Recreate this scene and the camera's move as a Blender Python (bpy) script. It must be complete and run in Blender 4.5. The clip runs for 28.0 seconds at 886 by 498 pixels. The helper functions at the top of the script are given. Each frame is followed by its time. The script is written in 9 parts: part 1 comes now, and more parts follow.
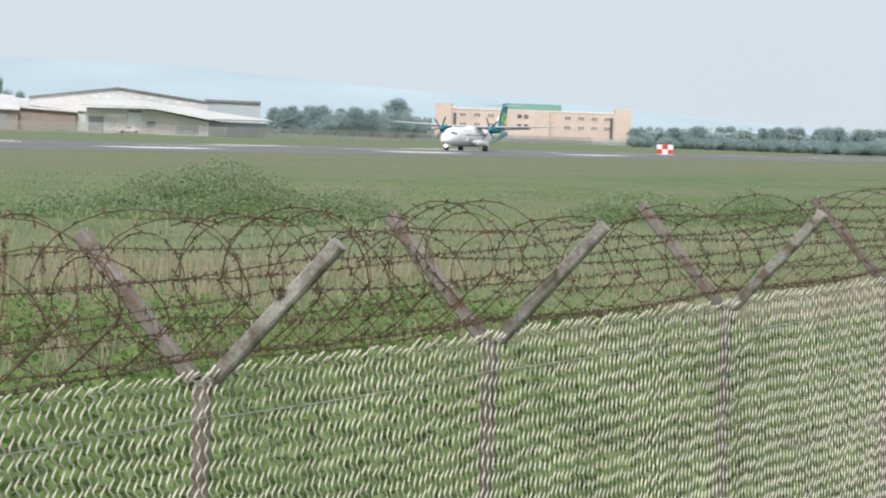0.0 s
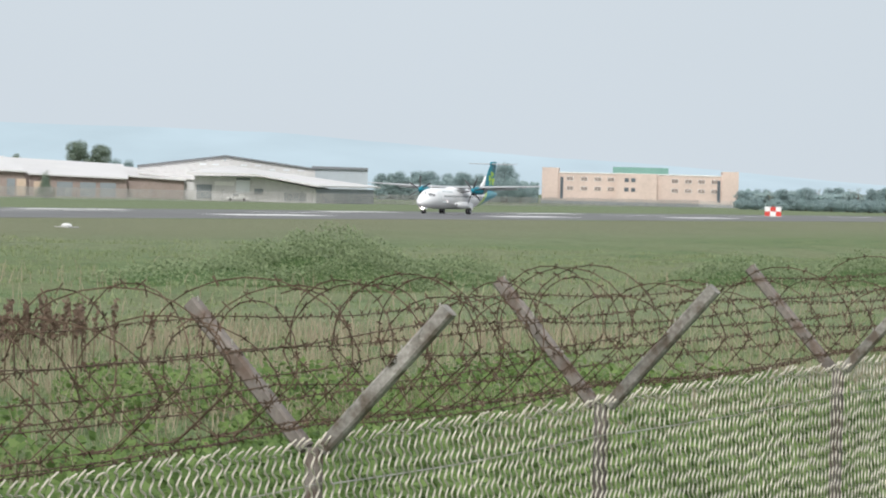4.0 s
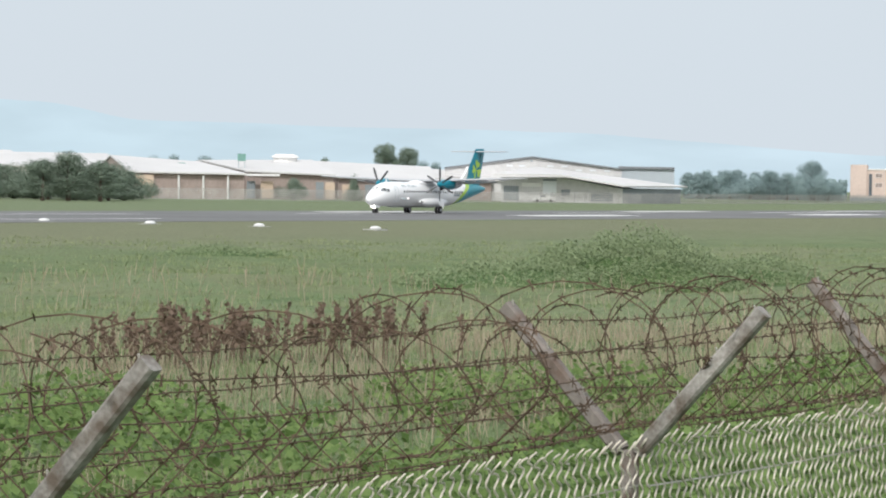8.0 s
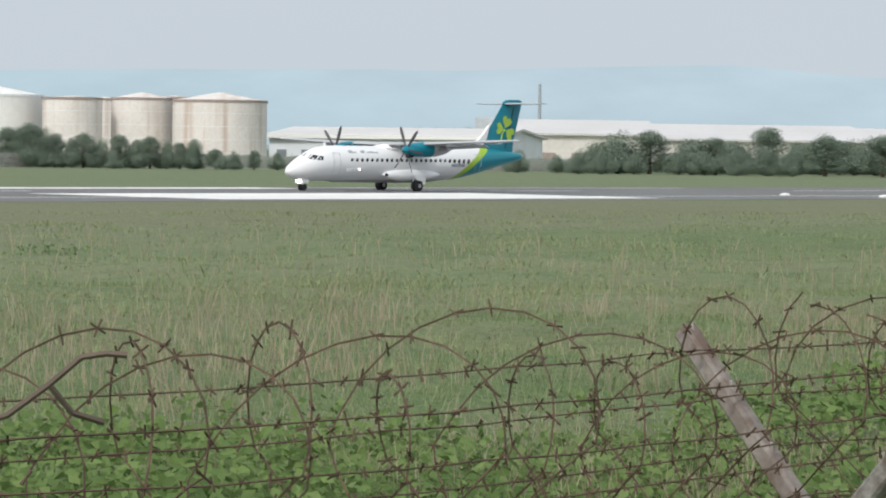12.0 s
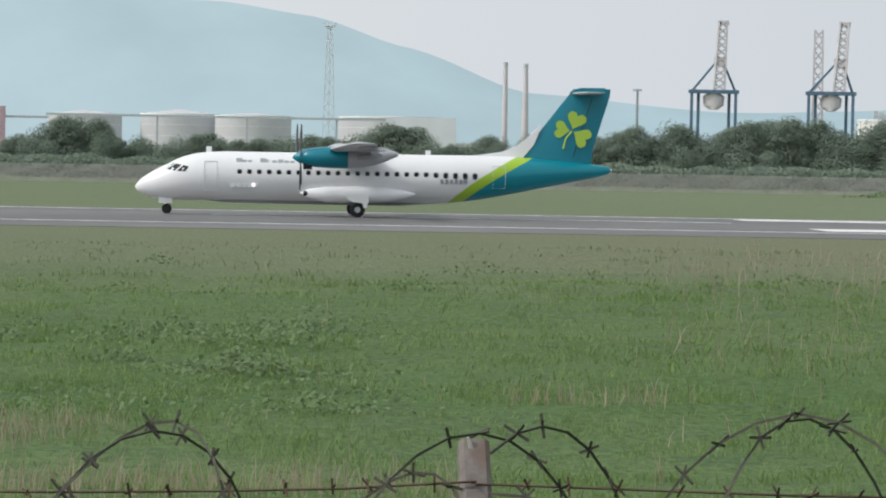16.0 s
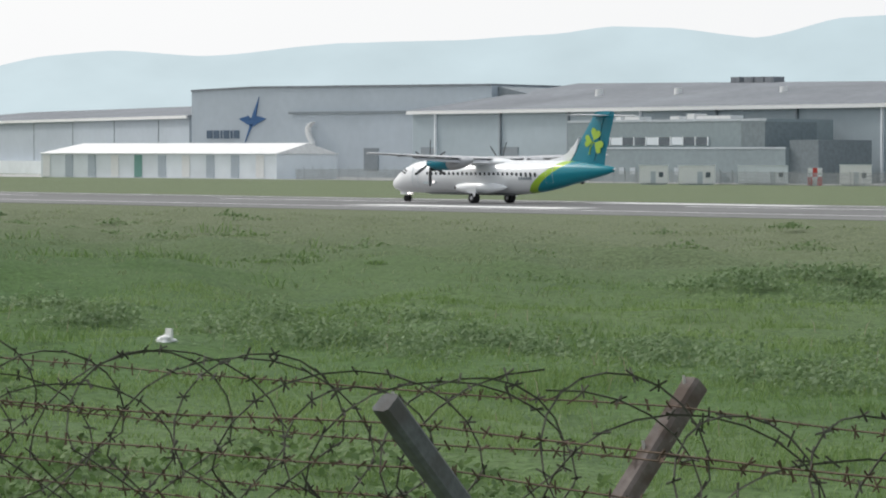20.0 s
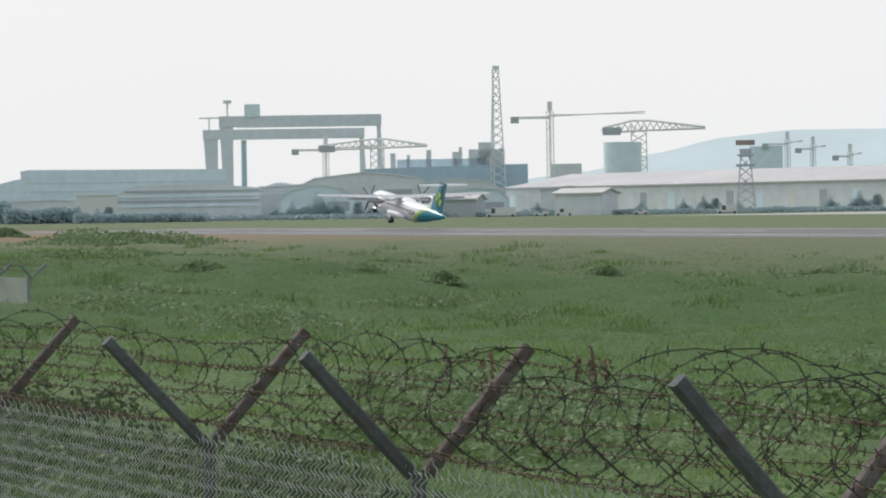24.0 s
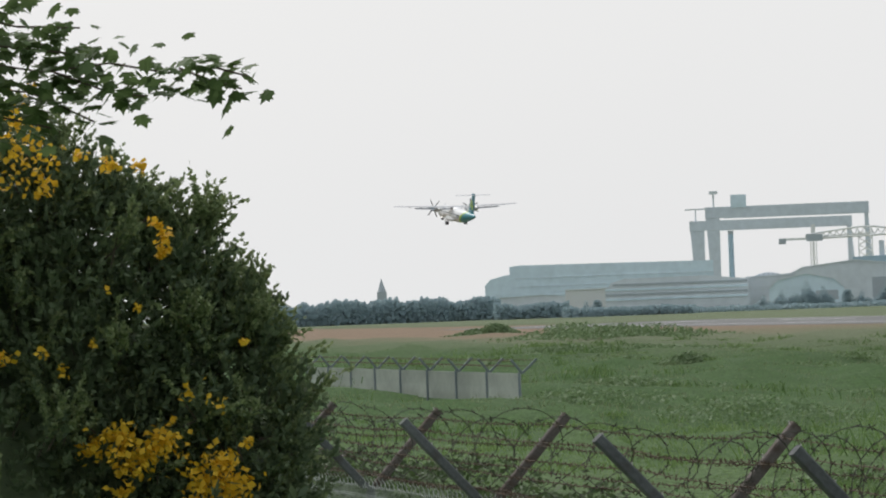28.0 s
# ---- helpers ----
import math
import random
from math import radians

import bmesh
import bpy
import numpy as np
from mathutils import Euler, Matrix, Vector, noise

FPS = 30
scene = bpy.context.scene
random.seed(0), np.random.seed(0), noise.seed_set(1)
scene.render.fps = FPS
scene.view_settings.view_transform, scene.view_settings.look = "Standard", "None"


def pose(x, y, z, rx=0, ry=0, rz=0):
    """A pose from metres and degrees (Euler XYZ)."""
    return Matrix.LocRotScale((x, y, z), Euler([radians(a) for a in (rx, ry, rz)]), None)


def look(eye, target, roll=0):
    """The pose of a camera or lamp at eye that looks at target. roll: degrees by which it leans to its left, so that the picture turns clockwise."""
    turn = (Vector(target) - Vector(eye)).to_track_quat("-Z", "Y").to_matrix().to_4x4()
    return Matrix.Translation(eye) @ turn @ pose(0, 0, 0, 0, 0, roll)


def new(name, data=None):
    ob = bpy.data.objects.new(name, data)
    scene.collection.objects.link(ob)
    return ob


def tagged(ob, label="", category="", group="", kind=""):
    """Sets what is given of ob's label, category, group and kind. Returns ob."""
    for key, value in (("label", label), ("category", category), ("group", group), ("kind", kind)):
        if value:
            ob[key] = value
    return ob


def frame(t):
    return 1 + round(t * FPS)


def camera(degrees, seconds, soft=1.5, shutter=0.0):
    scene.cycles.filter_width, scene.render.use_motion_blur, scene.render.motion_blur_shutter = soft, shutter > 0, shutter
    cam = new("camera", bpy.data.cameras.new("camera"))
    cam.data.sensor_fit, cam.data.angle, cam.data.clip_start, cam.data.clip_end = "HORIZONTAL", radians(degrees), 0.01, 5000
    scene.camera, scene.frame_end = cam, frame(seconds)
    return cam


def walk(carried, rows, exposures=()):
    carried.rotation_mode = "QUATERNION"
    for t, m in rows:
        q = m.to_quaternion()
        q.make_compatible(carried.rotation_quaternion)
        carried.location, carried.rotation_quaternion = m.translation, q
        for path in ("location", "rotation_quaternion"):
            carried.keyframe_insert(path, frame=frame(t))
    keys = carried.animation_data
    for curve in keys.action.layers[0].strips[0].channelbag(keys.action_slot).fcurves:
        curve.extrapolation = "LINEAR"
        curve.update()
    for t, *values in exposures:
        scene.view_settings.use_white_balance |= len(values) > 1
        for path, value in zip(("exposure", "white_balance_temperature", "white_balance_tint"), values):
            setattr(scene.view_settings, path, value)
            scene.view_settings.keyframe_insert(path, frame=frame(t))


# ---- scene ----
# ---- camera: seconds, heading (right of the runway's normal), tilt, lean, sideways sway, height ----
VIEWS = [
    (0, 67.893, -2.123, 2.077, 0.079, 3.454), (1, 66.974, -1.152, 0.922, 0.079, 3.454), (1.5, 66.871, -1.362, 0.569, 0.079, 3.454),
    (2, 67.038, -1.480, 0.750, 0.079, 3.454), (2.5, 66.818, -1.225, 0.753, 0.079, 3.454), (3, 66.927, -0.954, 1.127, 0.079, 3.454),
    (3.5, 66.503, -1.035, 1.335, 0.073, 3.455), (6, 63.480, -0.699, 0.775, 0.041, 3.462), (6.5, 62.635, -0.885, 0.381, 0.034, 3.463),
    (7, 61.792, -0.932, 0.463, 0.028, 3.464), (7.5, 61.256, -1.299, 1.113, 0.021, 3.465), (8, 60.592, -1.146, 0.814, 0.015, 3.467),
    (8.5, 59.913, -1.173, 0.601, -0.000, 3.472), (9, 58.971, -1.185, 0.076, -0.015, 3.478), (9.5, 57.660, -1.140, 0.872, -0.041, 3.474),
    (10, 55.127, -1.220, 0.874, -0.068, 3.471), (10.5, 52.699, -1.511, 0.596, -0.050, 3.479), (11, 50.985, -1.690, 0.735, -0.032, 3.487),
    (11.5, 48.021, -1.368, 1.438, -0.004, 3.483), (12, 45.962, -1.757, 0.760, 0.024, 3.478), (12.5, 42.389, -2.049, 1.105, 0.023, 3.488),
    (13, 40.383, -1.815, 1.920, 0.023, 3.498), (13.5, 35.517, -1.356, 1.045, -0.024, 3.492), (15.5, 11.025, -1.470, 1.284, 0.046, 3.483),
    (16, 4.084, -1.598, 1.049, -0.029, 3.478), (16.4, -2.848, -1.630, 1.125, -0.017, 3.472), (16.7, -8.270, -1.318, 0.764, -0.007, 3.467),
    (17, -12.631, -1.112, 0.345, 0.002, 3.462), (17.5, -19.782, -1.122, 0.728, 0.017, 3.454), (18, -26.034, -1.383, 0.533, -0.036, 3.461),
    (18.5, -32.710, -1.487, 0.213, -0.005, 3.463), (19, -38.801, -1.093, 0.751, 0.027, 3.466), (19.5, -43.675, -1.261, 1.310, 0.003, 3.461),
    (20, -48.179, -1.522, 0.216, -0.020, 3.456), (20.5, -51.206, -1.597, -0.130, -0.046, 3.457), (21, -53.722, -1.638, -0.138, -0.072, 3.458),
    (21.5, -56.783, -1.436, -0.529, -0.061, 3.464), (22, -59.799, -1.882, -0.905, -0.050, 3.471), (22.5, -61.801, -1.748, -1.010, -0.051, 3.467),
    (24.5, -67.359, -0.877, -1.336, 0.086, 3.462), (25, -68.532, -1.079, -2.030, 0.121, 3.461), (25.5, -69.436, -0.506, -2.156, 0.108, 3.464),
    (26, -70.372, -0.239, -2.105, 0.096, 3.467), (26.5, -71.781, -0.143, -2.139, 0.084, 3.470), (27, -73.310, 0.232, -2.097, 0.071, 3.474),
    (27.5, -73.673, 0.623, -2.077, 0.059, 3.477), (28, -74.561, 1.069, -2.131, 0.046, 3.480),
]


def aim(heading, tilt, lean, x, z):
    return pose(x, 0, z, 90 + tilt, 0, -heading) @ pose(0, 0, 0, 0, 0, lean)


cam = camera(15.423, 28.0, soft=2.0)
# the camera darkens its picture as it turns towards the bright side of the sky
walk(cam, [(t, aim(*v)) for t, *v in VIEWS], [(0, 0.36), (1, 0.27), (3, 0.29), (6, 0.22), (7, 0.3), (9, 0.34), (10, 0.34), (11, 0.18), (12, 0.13), (13, 0.21), (16, 0.04), (17, 0.06), (18, -0.02), (19, -0.1), (20, 0.08), (21, 0.0), (22, 0.09), (25, -0.12), (28, -0.17)])

# ---- sky and sun: bright haze, the sun high on the left behind thin cloud ----
world = bpy.data.worlds.new("hazy_sky")
scene.world = world
world.use_nodes = True
wn, wl = world.node_tree.nodes, world.node_tree.links
wn.clear()
sky = wn.new("ShaderNodeTexSky")
sky.sky_type, sky.sun_disc = "NISHITA", False
sky.sun_elevation, sky.sun_rotation = radians(42), radians(-105)
sky.air_density, sky.dust_density, sky.ozone_density = 1.0, 8.0, 1.0
sky_level = wn.new("ShaderNodeVectorMath")
sky_level.operation = "SCALE"
sky_level.inputs["Scale"].default_value = 0.08
where = wn.new("ShaderNodeTexCoord")
axes = wn.new("ShaderNodeSeparateXYZ")
# the haze is a little bluer away from the sun and nearly white towards it
side = wn.new("ShaderNodeMapRange")
side.interpolation_type = "SMOOTHSTEP"
side.inputs["From Min"].default_value, side.inputs["From Max"].default_value = -0.95, 0.75
veil = wn.new("ShaderNodeMix")
veil.data_type = "RGBA"
veil.inputs["A"].default_value, veil.inputs["B"].default_value = (1.0, 1.005, 1.01, 1), (0.585, 0.65, 0.71, 1)
clouds = wn.new("ShaderNodeTexNoise")
clouds.inputs["Scale"].default_value, clouds.inputs["Detail"].default_value = 2.2, 5
cloud_range = wn.new("ShaderNodeMapRange")
cloud_range.inputs["To Min"].default_value, cloud_range.inputs["To Max"].default_value = 0.94, 1.05
cloudy = wn.new("ShaderNodeVectorMath")
cloudy.operation = "SCALE"
blend = wn.new("ShaderNodeMix")
blend.data_type = "RGBA"
blend.inputs["Factor"].default_value = 0.9
back = wn.new("ShaderNodeBackground")
back.inputs["Strength"].default_value = 1.0
out = wn.new("ShaderNodeOutputWorld")
wl.new(sky.outputs["Color"], sky_level.inputs[0])
wl.new(where.outputs["Generated"], axes.inputs[0])
wl.new(where.outputs["Generated"], clouds.inputs["Vector"])
wl.new(axes.outputs["X"], side.inputs["Value"])
wl.new(side.outputs["Result"], veil.inputs["Factor"])
wl.new(clouds.outputs["Fac"], cloud_range.inputs["Value"])
wl.new(veil.outputs["Result"], cloudy.inputs[0])
wl.new(cloud_range.outputs["Result"], cloudy.inputs["Scale"])
wl.new(sky_level.outputs["Vector"], blend.inputs["A"])
wl.new(cloudy.outputs["Vector"], blend.inputs["B"])
wl.new(blend.outputs["Result"], back.inputs["Color"])
wl.new(back.outputs["Background"], out.inputs["Surface"])

sun = new("sun", bpy.data.lights.new("sun", "SUN"))
sun.data.energy, sun.data.angle, sun.data.color = 1.9, radians(10), (1.0, 0.978, 0.95)
sun.matrix_world = look((-900, -240, 830), (0, 0, 0))


# ---- small helpers ----
EYE = 3.47


def spot(az, far):
    """The plan point at that bearing (degrees right of the runway's normal) and distance from the viewing place."""
    return Vector((far * math.sin(radians(az)), far * math.cos(radians(az)), 0))


def up(el, far):
    """The height that stands el degrees above eye level at that distance."""
    return EYE + far * math.tan(radians(el))


def thing(name, label, category, m=None, group="", kind=""):
    ob = new(name)
    ob.empty_display_size = 0.2
    if m is not None:
        ob.matrix_world = m
    return tagged(ob, label, category, group, kind)


def to_mesh(name, bm, material=None):
    if isinstance(bm, bpy.types.Mesh):
        me = bm
    else:
        me = bpy.data.meshes.new(name)
        bm.to_mesh(me)
        bm.free()
    for m in (material if isinstance(material, (list, tuple)) else [material]):
        if m is not None and m.name not in me.materials:
            me.materials.append(m)
    return me


def part(name, bm, material, parent, label="", m=None):
    """One mesh object under a thing or a part."""
    ob = new(name, to_mesh(name, bm, material))
    ob.parent = parent
    if m is not None:
        ob.matrix_local = m
    if label:
        ob["label"] = label
    return ob


def solo(name, bm, material, label, category, m=None, group="", kind=""):
    """A thing of one mesh."""
    ob = new(name, to_mesh(name, bm, material))
    if m is not None:
        ob.matrix_world = m
    return tagged(ob, label, category, group, kind)


def smooth(ob, angle=40):
    me = ob.data
    for p in me.polygons:
        p.use_smooth = True
    me.set_sharp_from_angle(angle=radians(angle))
    return ob


def grid(verts, faces, name="mesh"):
    me = bpy.data.meshes.new(name)
    me.from_pydata(verts, [], faces)
    me.update()
    return me


def box(bm, x0, x1, y0, y1, z0, z1, m=None):
    vs = [bm.verts.new((x, y, z)) for z in (z0, z1) for y in (y0, y1) for x in (x0, x1)]
    if m is not None:
        for v in vs:
            v.co = m @ v.co
    for f in ((0, 2, 3, 1), (4, 5, 7, 6), (0, 1, 5, 4), (2, 6, 7, 3), (0, 4, 6, 2), (1, 3, 7, 5)):
        bm.faces.new([vs[i] for i in f])
    return vs


def boxes(*bs):
    bm = bmesh.new()
    for b in bs:
        box(bm, *b)
    return bm


def prism(bm, outline, y0, y1):
    """An outline of (x, z) points, pushed from y0 to y1."""
    a = [bm.verts.new((x, y0, z)) for x, z in outline]
    b = [bm.verts.new((x, y1, z)) for x, z in outline]
    n = len(outline)
    bm.faces.new(a)
    bm.faces.new(b[::-1])
    for i in range(n):
        bm.faces.new((a[i], b[i], b[(i + 1) % n], a[(i + 1) % n]))
    bmesh.ops.recalc_face_normals(bm, faces=bm.faces)
    return bm


def tube(bm, a, b, r0, r1=None, n=8, caps=True):
    a, b = Vector(a), Vector(b)
    r1 = r0 if r1 is None else r1
    q = (b - a).to_track_quat("Z", "Y")
    ra = [bm.verts.new(a + q @ Vector((r0 * math.cos(i * math.tau / n), r0 * math.sin(i * math.tau / n), 0))) for i in range(n)]
    rb = [bm.verts.new(b + q @ Vector((r1 * math.cos(i * math.tau / n), r1 * math.sin(i * math.tau / n), 0))) for i in range(n)]
    for i in range(n):
        bm.faces.new((ra[i], ra[(i + 1) % n], rb[(i + 1) % n], rb[i]))
    if caps:
        bm.faces.new(ra[::-1])
        bm.faces.new(rb)
    return bm


def loft(rings, closed=True, cap=True):
    """Rings of equally many points, skinned one to the next."""
    bm = bmesh.new()
    vs = [[bm.verts.new(p) for p in ring] for ring in rings]
    n = len(rings[0])
    for a, b in zip(vs, vs[1:]):
        for i in range(n if closed else n - 1):
            bm.faces.new((a[i], a[(i + 1) % n], b[(i + 1) % n], b[i]))
    if cap:
        bm.faces.new(vs[0][::-1])
        bm.faces.new(vs[-1])
    bmesh.ops.recalc_face_normals(bm, faces=bm.faces)
    return bm


def wires(lines, r, n=3):
    """Many thin wires, each a row of points, as one mesh of n-sided tubes."""
    verts, faces = [], []
    for pts in lines:
        pts = [Vector(p) for p in pts]
        base = len(verts)
        for i, p in enumerate(pts):
            d = (pts[min(i + 1, len(pts) - 1)] - pts[max(i - 1, 0)]).normalized()
            s = d.cross(Vector((0.31, 0.87, 0.38))).normalized()
            w = d.cross(s)
            for j in range(n):
                a = j * math.tau / n
                verts.append(p + r * (math.cos(a) * s + math.sin(a) * w))
        for i in range(len(pts) - 1):
            for j in range(n):
                k = base + i * n
                faces.append((k + j, k + (j + 1) % n, k + n + (j + 1) % n, k + n + j))
    return grid(verts, faces)


def front(a1, r1, a2, r2):
    """A frame whose x runs along a facade between two bearings and whose y goes away behind it; and the facade's length."""
    p, q = spot(a1, r1), spot(a2, r2)
    d = q - p
    return Matrix.Translation(p) @ Matrix.Rotation(math.atan2(d.y, d.x), 4, "Z"), d.length


# ---- materials ----
def paint(name, color, rough=0.7, metal=0.0, var=0.12, scale=1.5, fine=0.06, bump=0.0, spec=0.3, stain=None, stain_at=0.62, random_tint=0.0, streak=0.0):
    """A surface with large and fine variation of its colour, optional stains and relief."""
    m = bpy.data.materials.new(name)
    m.use_nodes = True
    nt = m.node_tree
    n, k = nt.nodes, nt.links
    bsdf = n["Principled BSDF"]
    bsdf.inputs["Roughness"].default_value = rough
    bsdf.inputs["Metallic"].default_value = metal
    bsdf.inputs["Specular IOR Level"].default_value = spec
    tc = n.new("ShaderNodeTexCoord")
    big = n.new("ShaderNodeTexNoise")
    big.inputs["Scale"].default_value, big.inputs["Detail"].default_value = scale, 6
    small = n.new("ShaderNodeTexNoise")
    small.inputs["Scale"].default_value, small.inputs["Detail"].default_value = scale * 11, 3
    k.new(tc.outputs["Object"], big.inputs["Vector"])
    k.new(tc.outputs["Object"], small.inputs["Vector"])
    v1 = n.new("ShaderNodeMapRange")
    v1.inputs["From Min"].default_value, v1.inputs["From Max"].default_value = 0.3, 0.7
    v1.inputs["To Min"].default_value, v1.inputs["To Max"].default_value = 1 - var, 1 + var
    v2 = n.new("ShaderNodeMapRange")
    v2.inputs["From Min"].default_value, v2.inputs["From Max"].default_value = 0.3, 0.7
    v2.inputs["To Min"].default_value, v2.inputs["To Max"].default_value = 1 - fine, 1 + fine
    k.new(big.outputs["Fac"], v1.inputs["Value"])
    k.new(small.outputs["Fac"], v2.inputs["Value"])
    mul = n.new("ShaderNodeMath")
    mul.operation = "MULTIPLY"
    k.new(v1.outputs["Result"], mul.inputs[0])
    k.new(v2.outputs["Result"], mul.inputs[1])
    level = mul.outputs["Value"]
    if random_tint:
        info = n.new("ShaderNodeObjectInfo")
        v3 = n.new("ShaderNodeMapRange")
        v3.inputs["To Min"].default_value, v3.inputs["To Max"].default_value = 1 - random_tint, 1 + random_tint
        k.new(info.outputs["Random"], v3.inputs["Value"])
        mul2 = n.new("ShaderNodeMath")
        mul2.operation = "MULTIPLY"
        k.new(level, mul2.inputs[0])
        k.new(v3.outputs["Result"], mul2.inputs[1])
        level = mul2.outputs["Value"]
    col = n.new("ShaderNodeVectorMath")
    col.operation = "SCALE"
    col.inputs[0].default_value = color
    k.new(level, col.inputs["Scale"])
    result = col.outputs["Vector"]
    if stain:
        spots = n.new("ShaderNodeTexNoise")
        spots.inputs["Scale"].default_value, spots.inputs["Detail"].default_value = scale * 2.3, 8
        if streak:
            run = n.new("ShaderNodeMapping")
            run.inputs["Scale"].default_value = (1, 1, streak)
            k.new(tc.outputs["Object"], run.inputs["Vector"])
            k.new(run.outputs["Vector"], spots.inputs["Vector"])
        else:
            k.new(tc.outputs["Object"], spots.inputs["Vector"])
        ramp = n.new("ShaderNodeMapRange")
        ramp.inputs["From Min"].default_value, ramp.inputs["From Max"].default_value = stain_at - 0.08, stain_at + 0.08
        k.new(spots.outputs["Fac"], ramp.inputs["Value"])
        mix = n.new("ShaderNodeMix")
        mix.data_type = "RGBA"
        mix.inputs["B"].default_value = (*stain, 1)
        k.new(ramp.outputs["Result"], mix.inputs["Factor"])
        k.new(result, mix.inputs["A"])
        result = mix.outputs["Result"]
    k.new(result, bsdf.inputs["Base Color"])
    if bump:
        b = n.new("ShaderNodeBump")
        b.inputs["Strength"].default_value, b.inputs["Distance"].default_value = 0.6, bump
        k.new(small.outputs["Fac"], b.inputs["Height"])
        k.new(b.outputs["Normal"], bsdf.inputs["Normal"])
    return m


def ribbed(m, pitch, depth):
    """Adds the ribs of profiled sheet to a material, along the object's x."""
    n, k = m.node_tree.nodes, m.node_tree.links
    tc = n.new("ShaderNodeTexCoord")
    wave = n.new("ShaderNodeTexWave")
    wave.bands_direction = "X"
    wave.inputs["Scale"].default_value = 0.314 / pitch
    k.new(tc.outputs["Object"], wave.inputs["Vector"])
    b = n.new("ShaderNodeBump")
    b.inputs["Distance"].default_value = depth
    k.new(wave.outputs["Fac"], b.inputs["Height"])
    k.new(b.outputs["Normal"], n["Principled BSDF"].inputs["Normal"])
    return m


def leaves(name, a, b, rough=0.6, patch=0.35, weight=0.5):
    """Foliage whose leaves differ one from another."""
    m = bpy.data.materials.new(name)
    m.use_nodes = True
    n, k = m.node_tree.nodes, m.node_tree.links
    bsdf = n["Principled BSDF"]
    bsdf.inputs["Roughness"].default_value = rough
    bsdf.inputs["Specular IOR Level"].default_value = 0.25
    geo = n.new("ShaderNodeNewGeometry")
    tc = n.new("ShaderNodeTexCoord")
    big = n.new("ShaderNodeTexNoise")
    big.inputs["Scale"].default_value, big.inputs["Detail"].default_value = patch, 4
    k.new(tc.outputs["Object"], big.inputs["Vector"])
    add = n.new("ShaderNodeMath")
    add.operation = "MULTIPLY_ADD"
    add.inputs[1].default_value, add.inputs[2].default_value = 0.6, 0.2 - weight / 2
    k.new(geo.outputs["Random Per Island"], add.inputs[0])
    add2 = n.new("ShaderNodeMath")
    add2.operation, add2.use_clamp = "MULTIPLY_ADD", True
    add2.inputs[1].default_value = weight
    k.new(big.outputs["Fac"], add2.inputs[0])
    k.new(add.outputs["Value"], add2.inputs[2])
    mix = n.new("ShaderNodeMix")
    mix.data_type = "RGBA"
    mix.inputs["A"].default_value, mix.inputs["B"].default_value = (*a, 1), (*b, 1)
    k.new(add2.outputs["Value"], mix.inputs["Factor"])
    k.new(mix.outputs["Result"], bsdf.inputs["Base Color"])
    tr = n.new("ShaderNodeBsdfTranslucent")
    k.new(mix.outputs["Result"], tr.inputs["Color"])
    ms = n.new("ShaderNodeMixShader")
    ms.inputs["Fac"].default_value = 0.33
    k.new(bsdf.outputs["BSDF"], ms.inputs[1])
    k.new(tr.outputs["BSDF"], ms.inputs[2])
    k.new(ms.outputs["Shader"], n["Material Output"].inputs["Surface"])
    return m


def glow(name, color, strength):
    m = bpy.data.materials.new(name)
    m.use_nodes = True
    b = m.node_tree.nodes["Principled BSDF"]
    b.inputs["Base Color"].default_value = (*color, 1)
    b.inputs["Emission Color"].default_value = (*color, 1)
    b.inputs["Emission Strength"].default_value = strength
    return m


RUST = paint("rusty_wire", (0.112, 0.076, 0.054), 0.85, metal=0.2, var=0.3, scale=9, fine=0.2)
GALV = paint("galvanised_wire", (0.46, 0.44, 0.40), 0.55, metal=0.35, var=0.15, scale=3, fine=0.1)
ASPHALT = paint("runway_asphalt", (0.15, 0.15, 0.15), 0.75, var=0.16, scale=0.05, fine=0.12, bump=0.01)
LINE = paint("white_line_paint", (0.78, 0.78, 0.76), 0.7, var=0.1, scale=0.4, fine=0.1)
WHITE = paint("aircraft_white", (0.86, 0.87, 0.88), 0.3, var=0.02, scale=0.4, fine=0.01, spec=0.5)
TEAL = paint("teal_paint", (0.0, 0.20, 0.275), 0.3, var=0.03, scale=0.5, fine=0.01, spec=0.5)
LIME = paint("lime_paint", (0.40, 0.60, 0.07), 0.35, var=0.04, scale=0.5, fine=0.01, spec=0.5)
GREY_METAL = paint("bare_metal", (0.42, 0.43, 0.45), 0.4, metal=0.6, var=0.08, scale=2)
BLACK = paint("black_rubber", (0.02, 0.02, 0.022), 0.8, var=0.15, scale=3)
DARK_GLASS = paint("dark_glass", (0.02, 0.03, 0.035), 0.12, var=0.05, spec=0.6)
BARS = paint("grey_lettering", (0.60, 0.66, 0.68), 0.4, var=0.02)
DARK_BARS = paint("dark_lettering", (0.25, 0.28, 0.3), 0.4, var=0.02)

# ---- ground, runway and the hills beyond ----
def rise(y):
    """The ground climbs a little towards the fence."""
    t = max(0.0, min(1.0, (42 - y) / 34))
    return 0.55 * t * t * (3 - 2 * t)


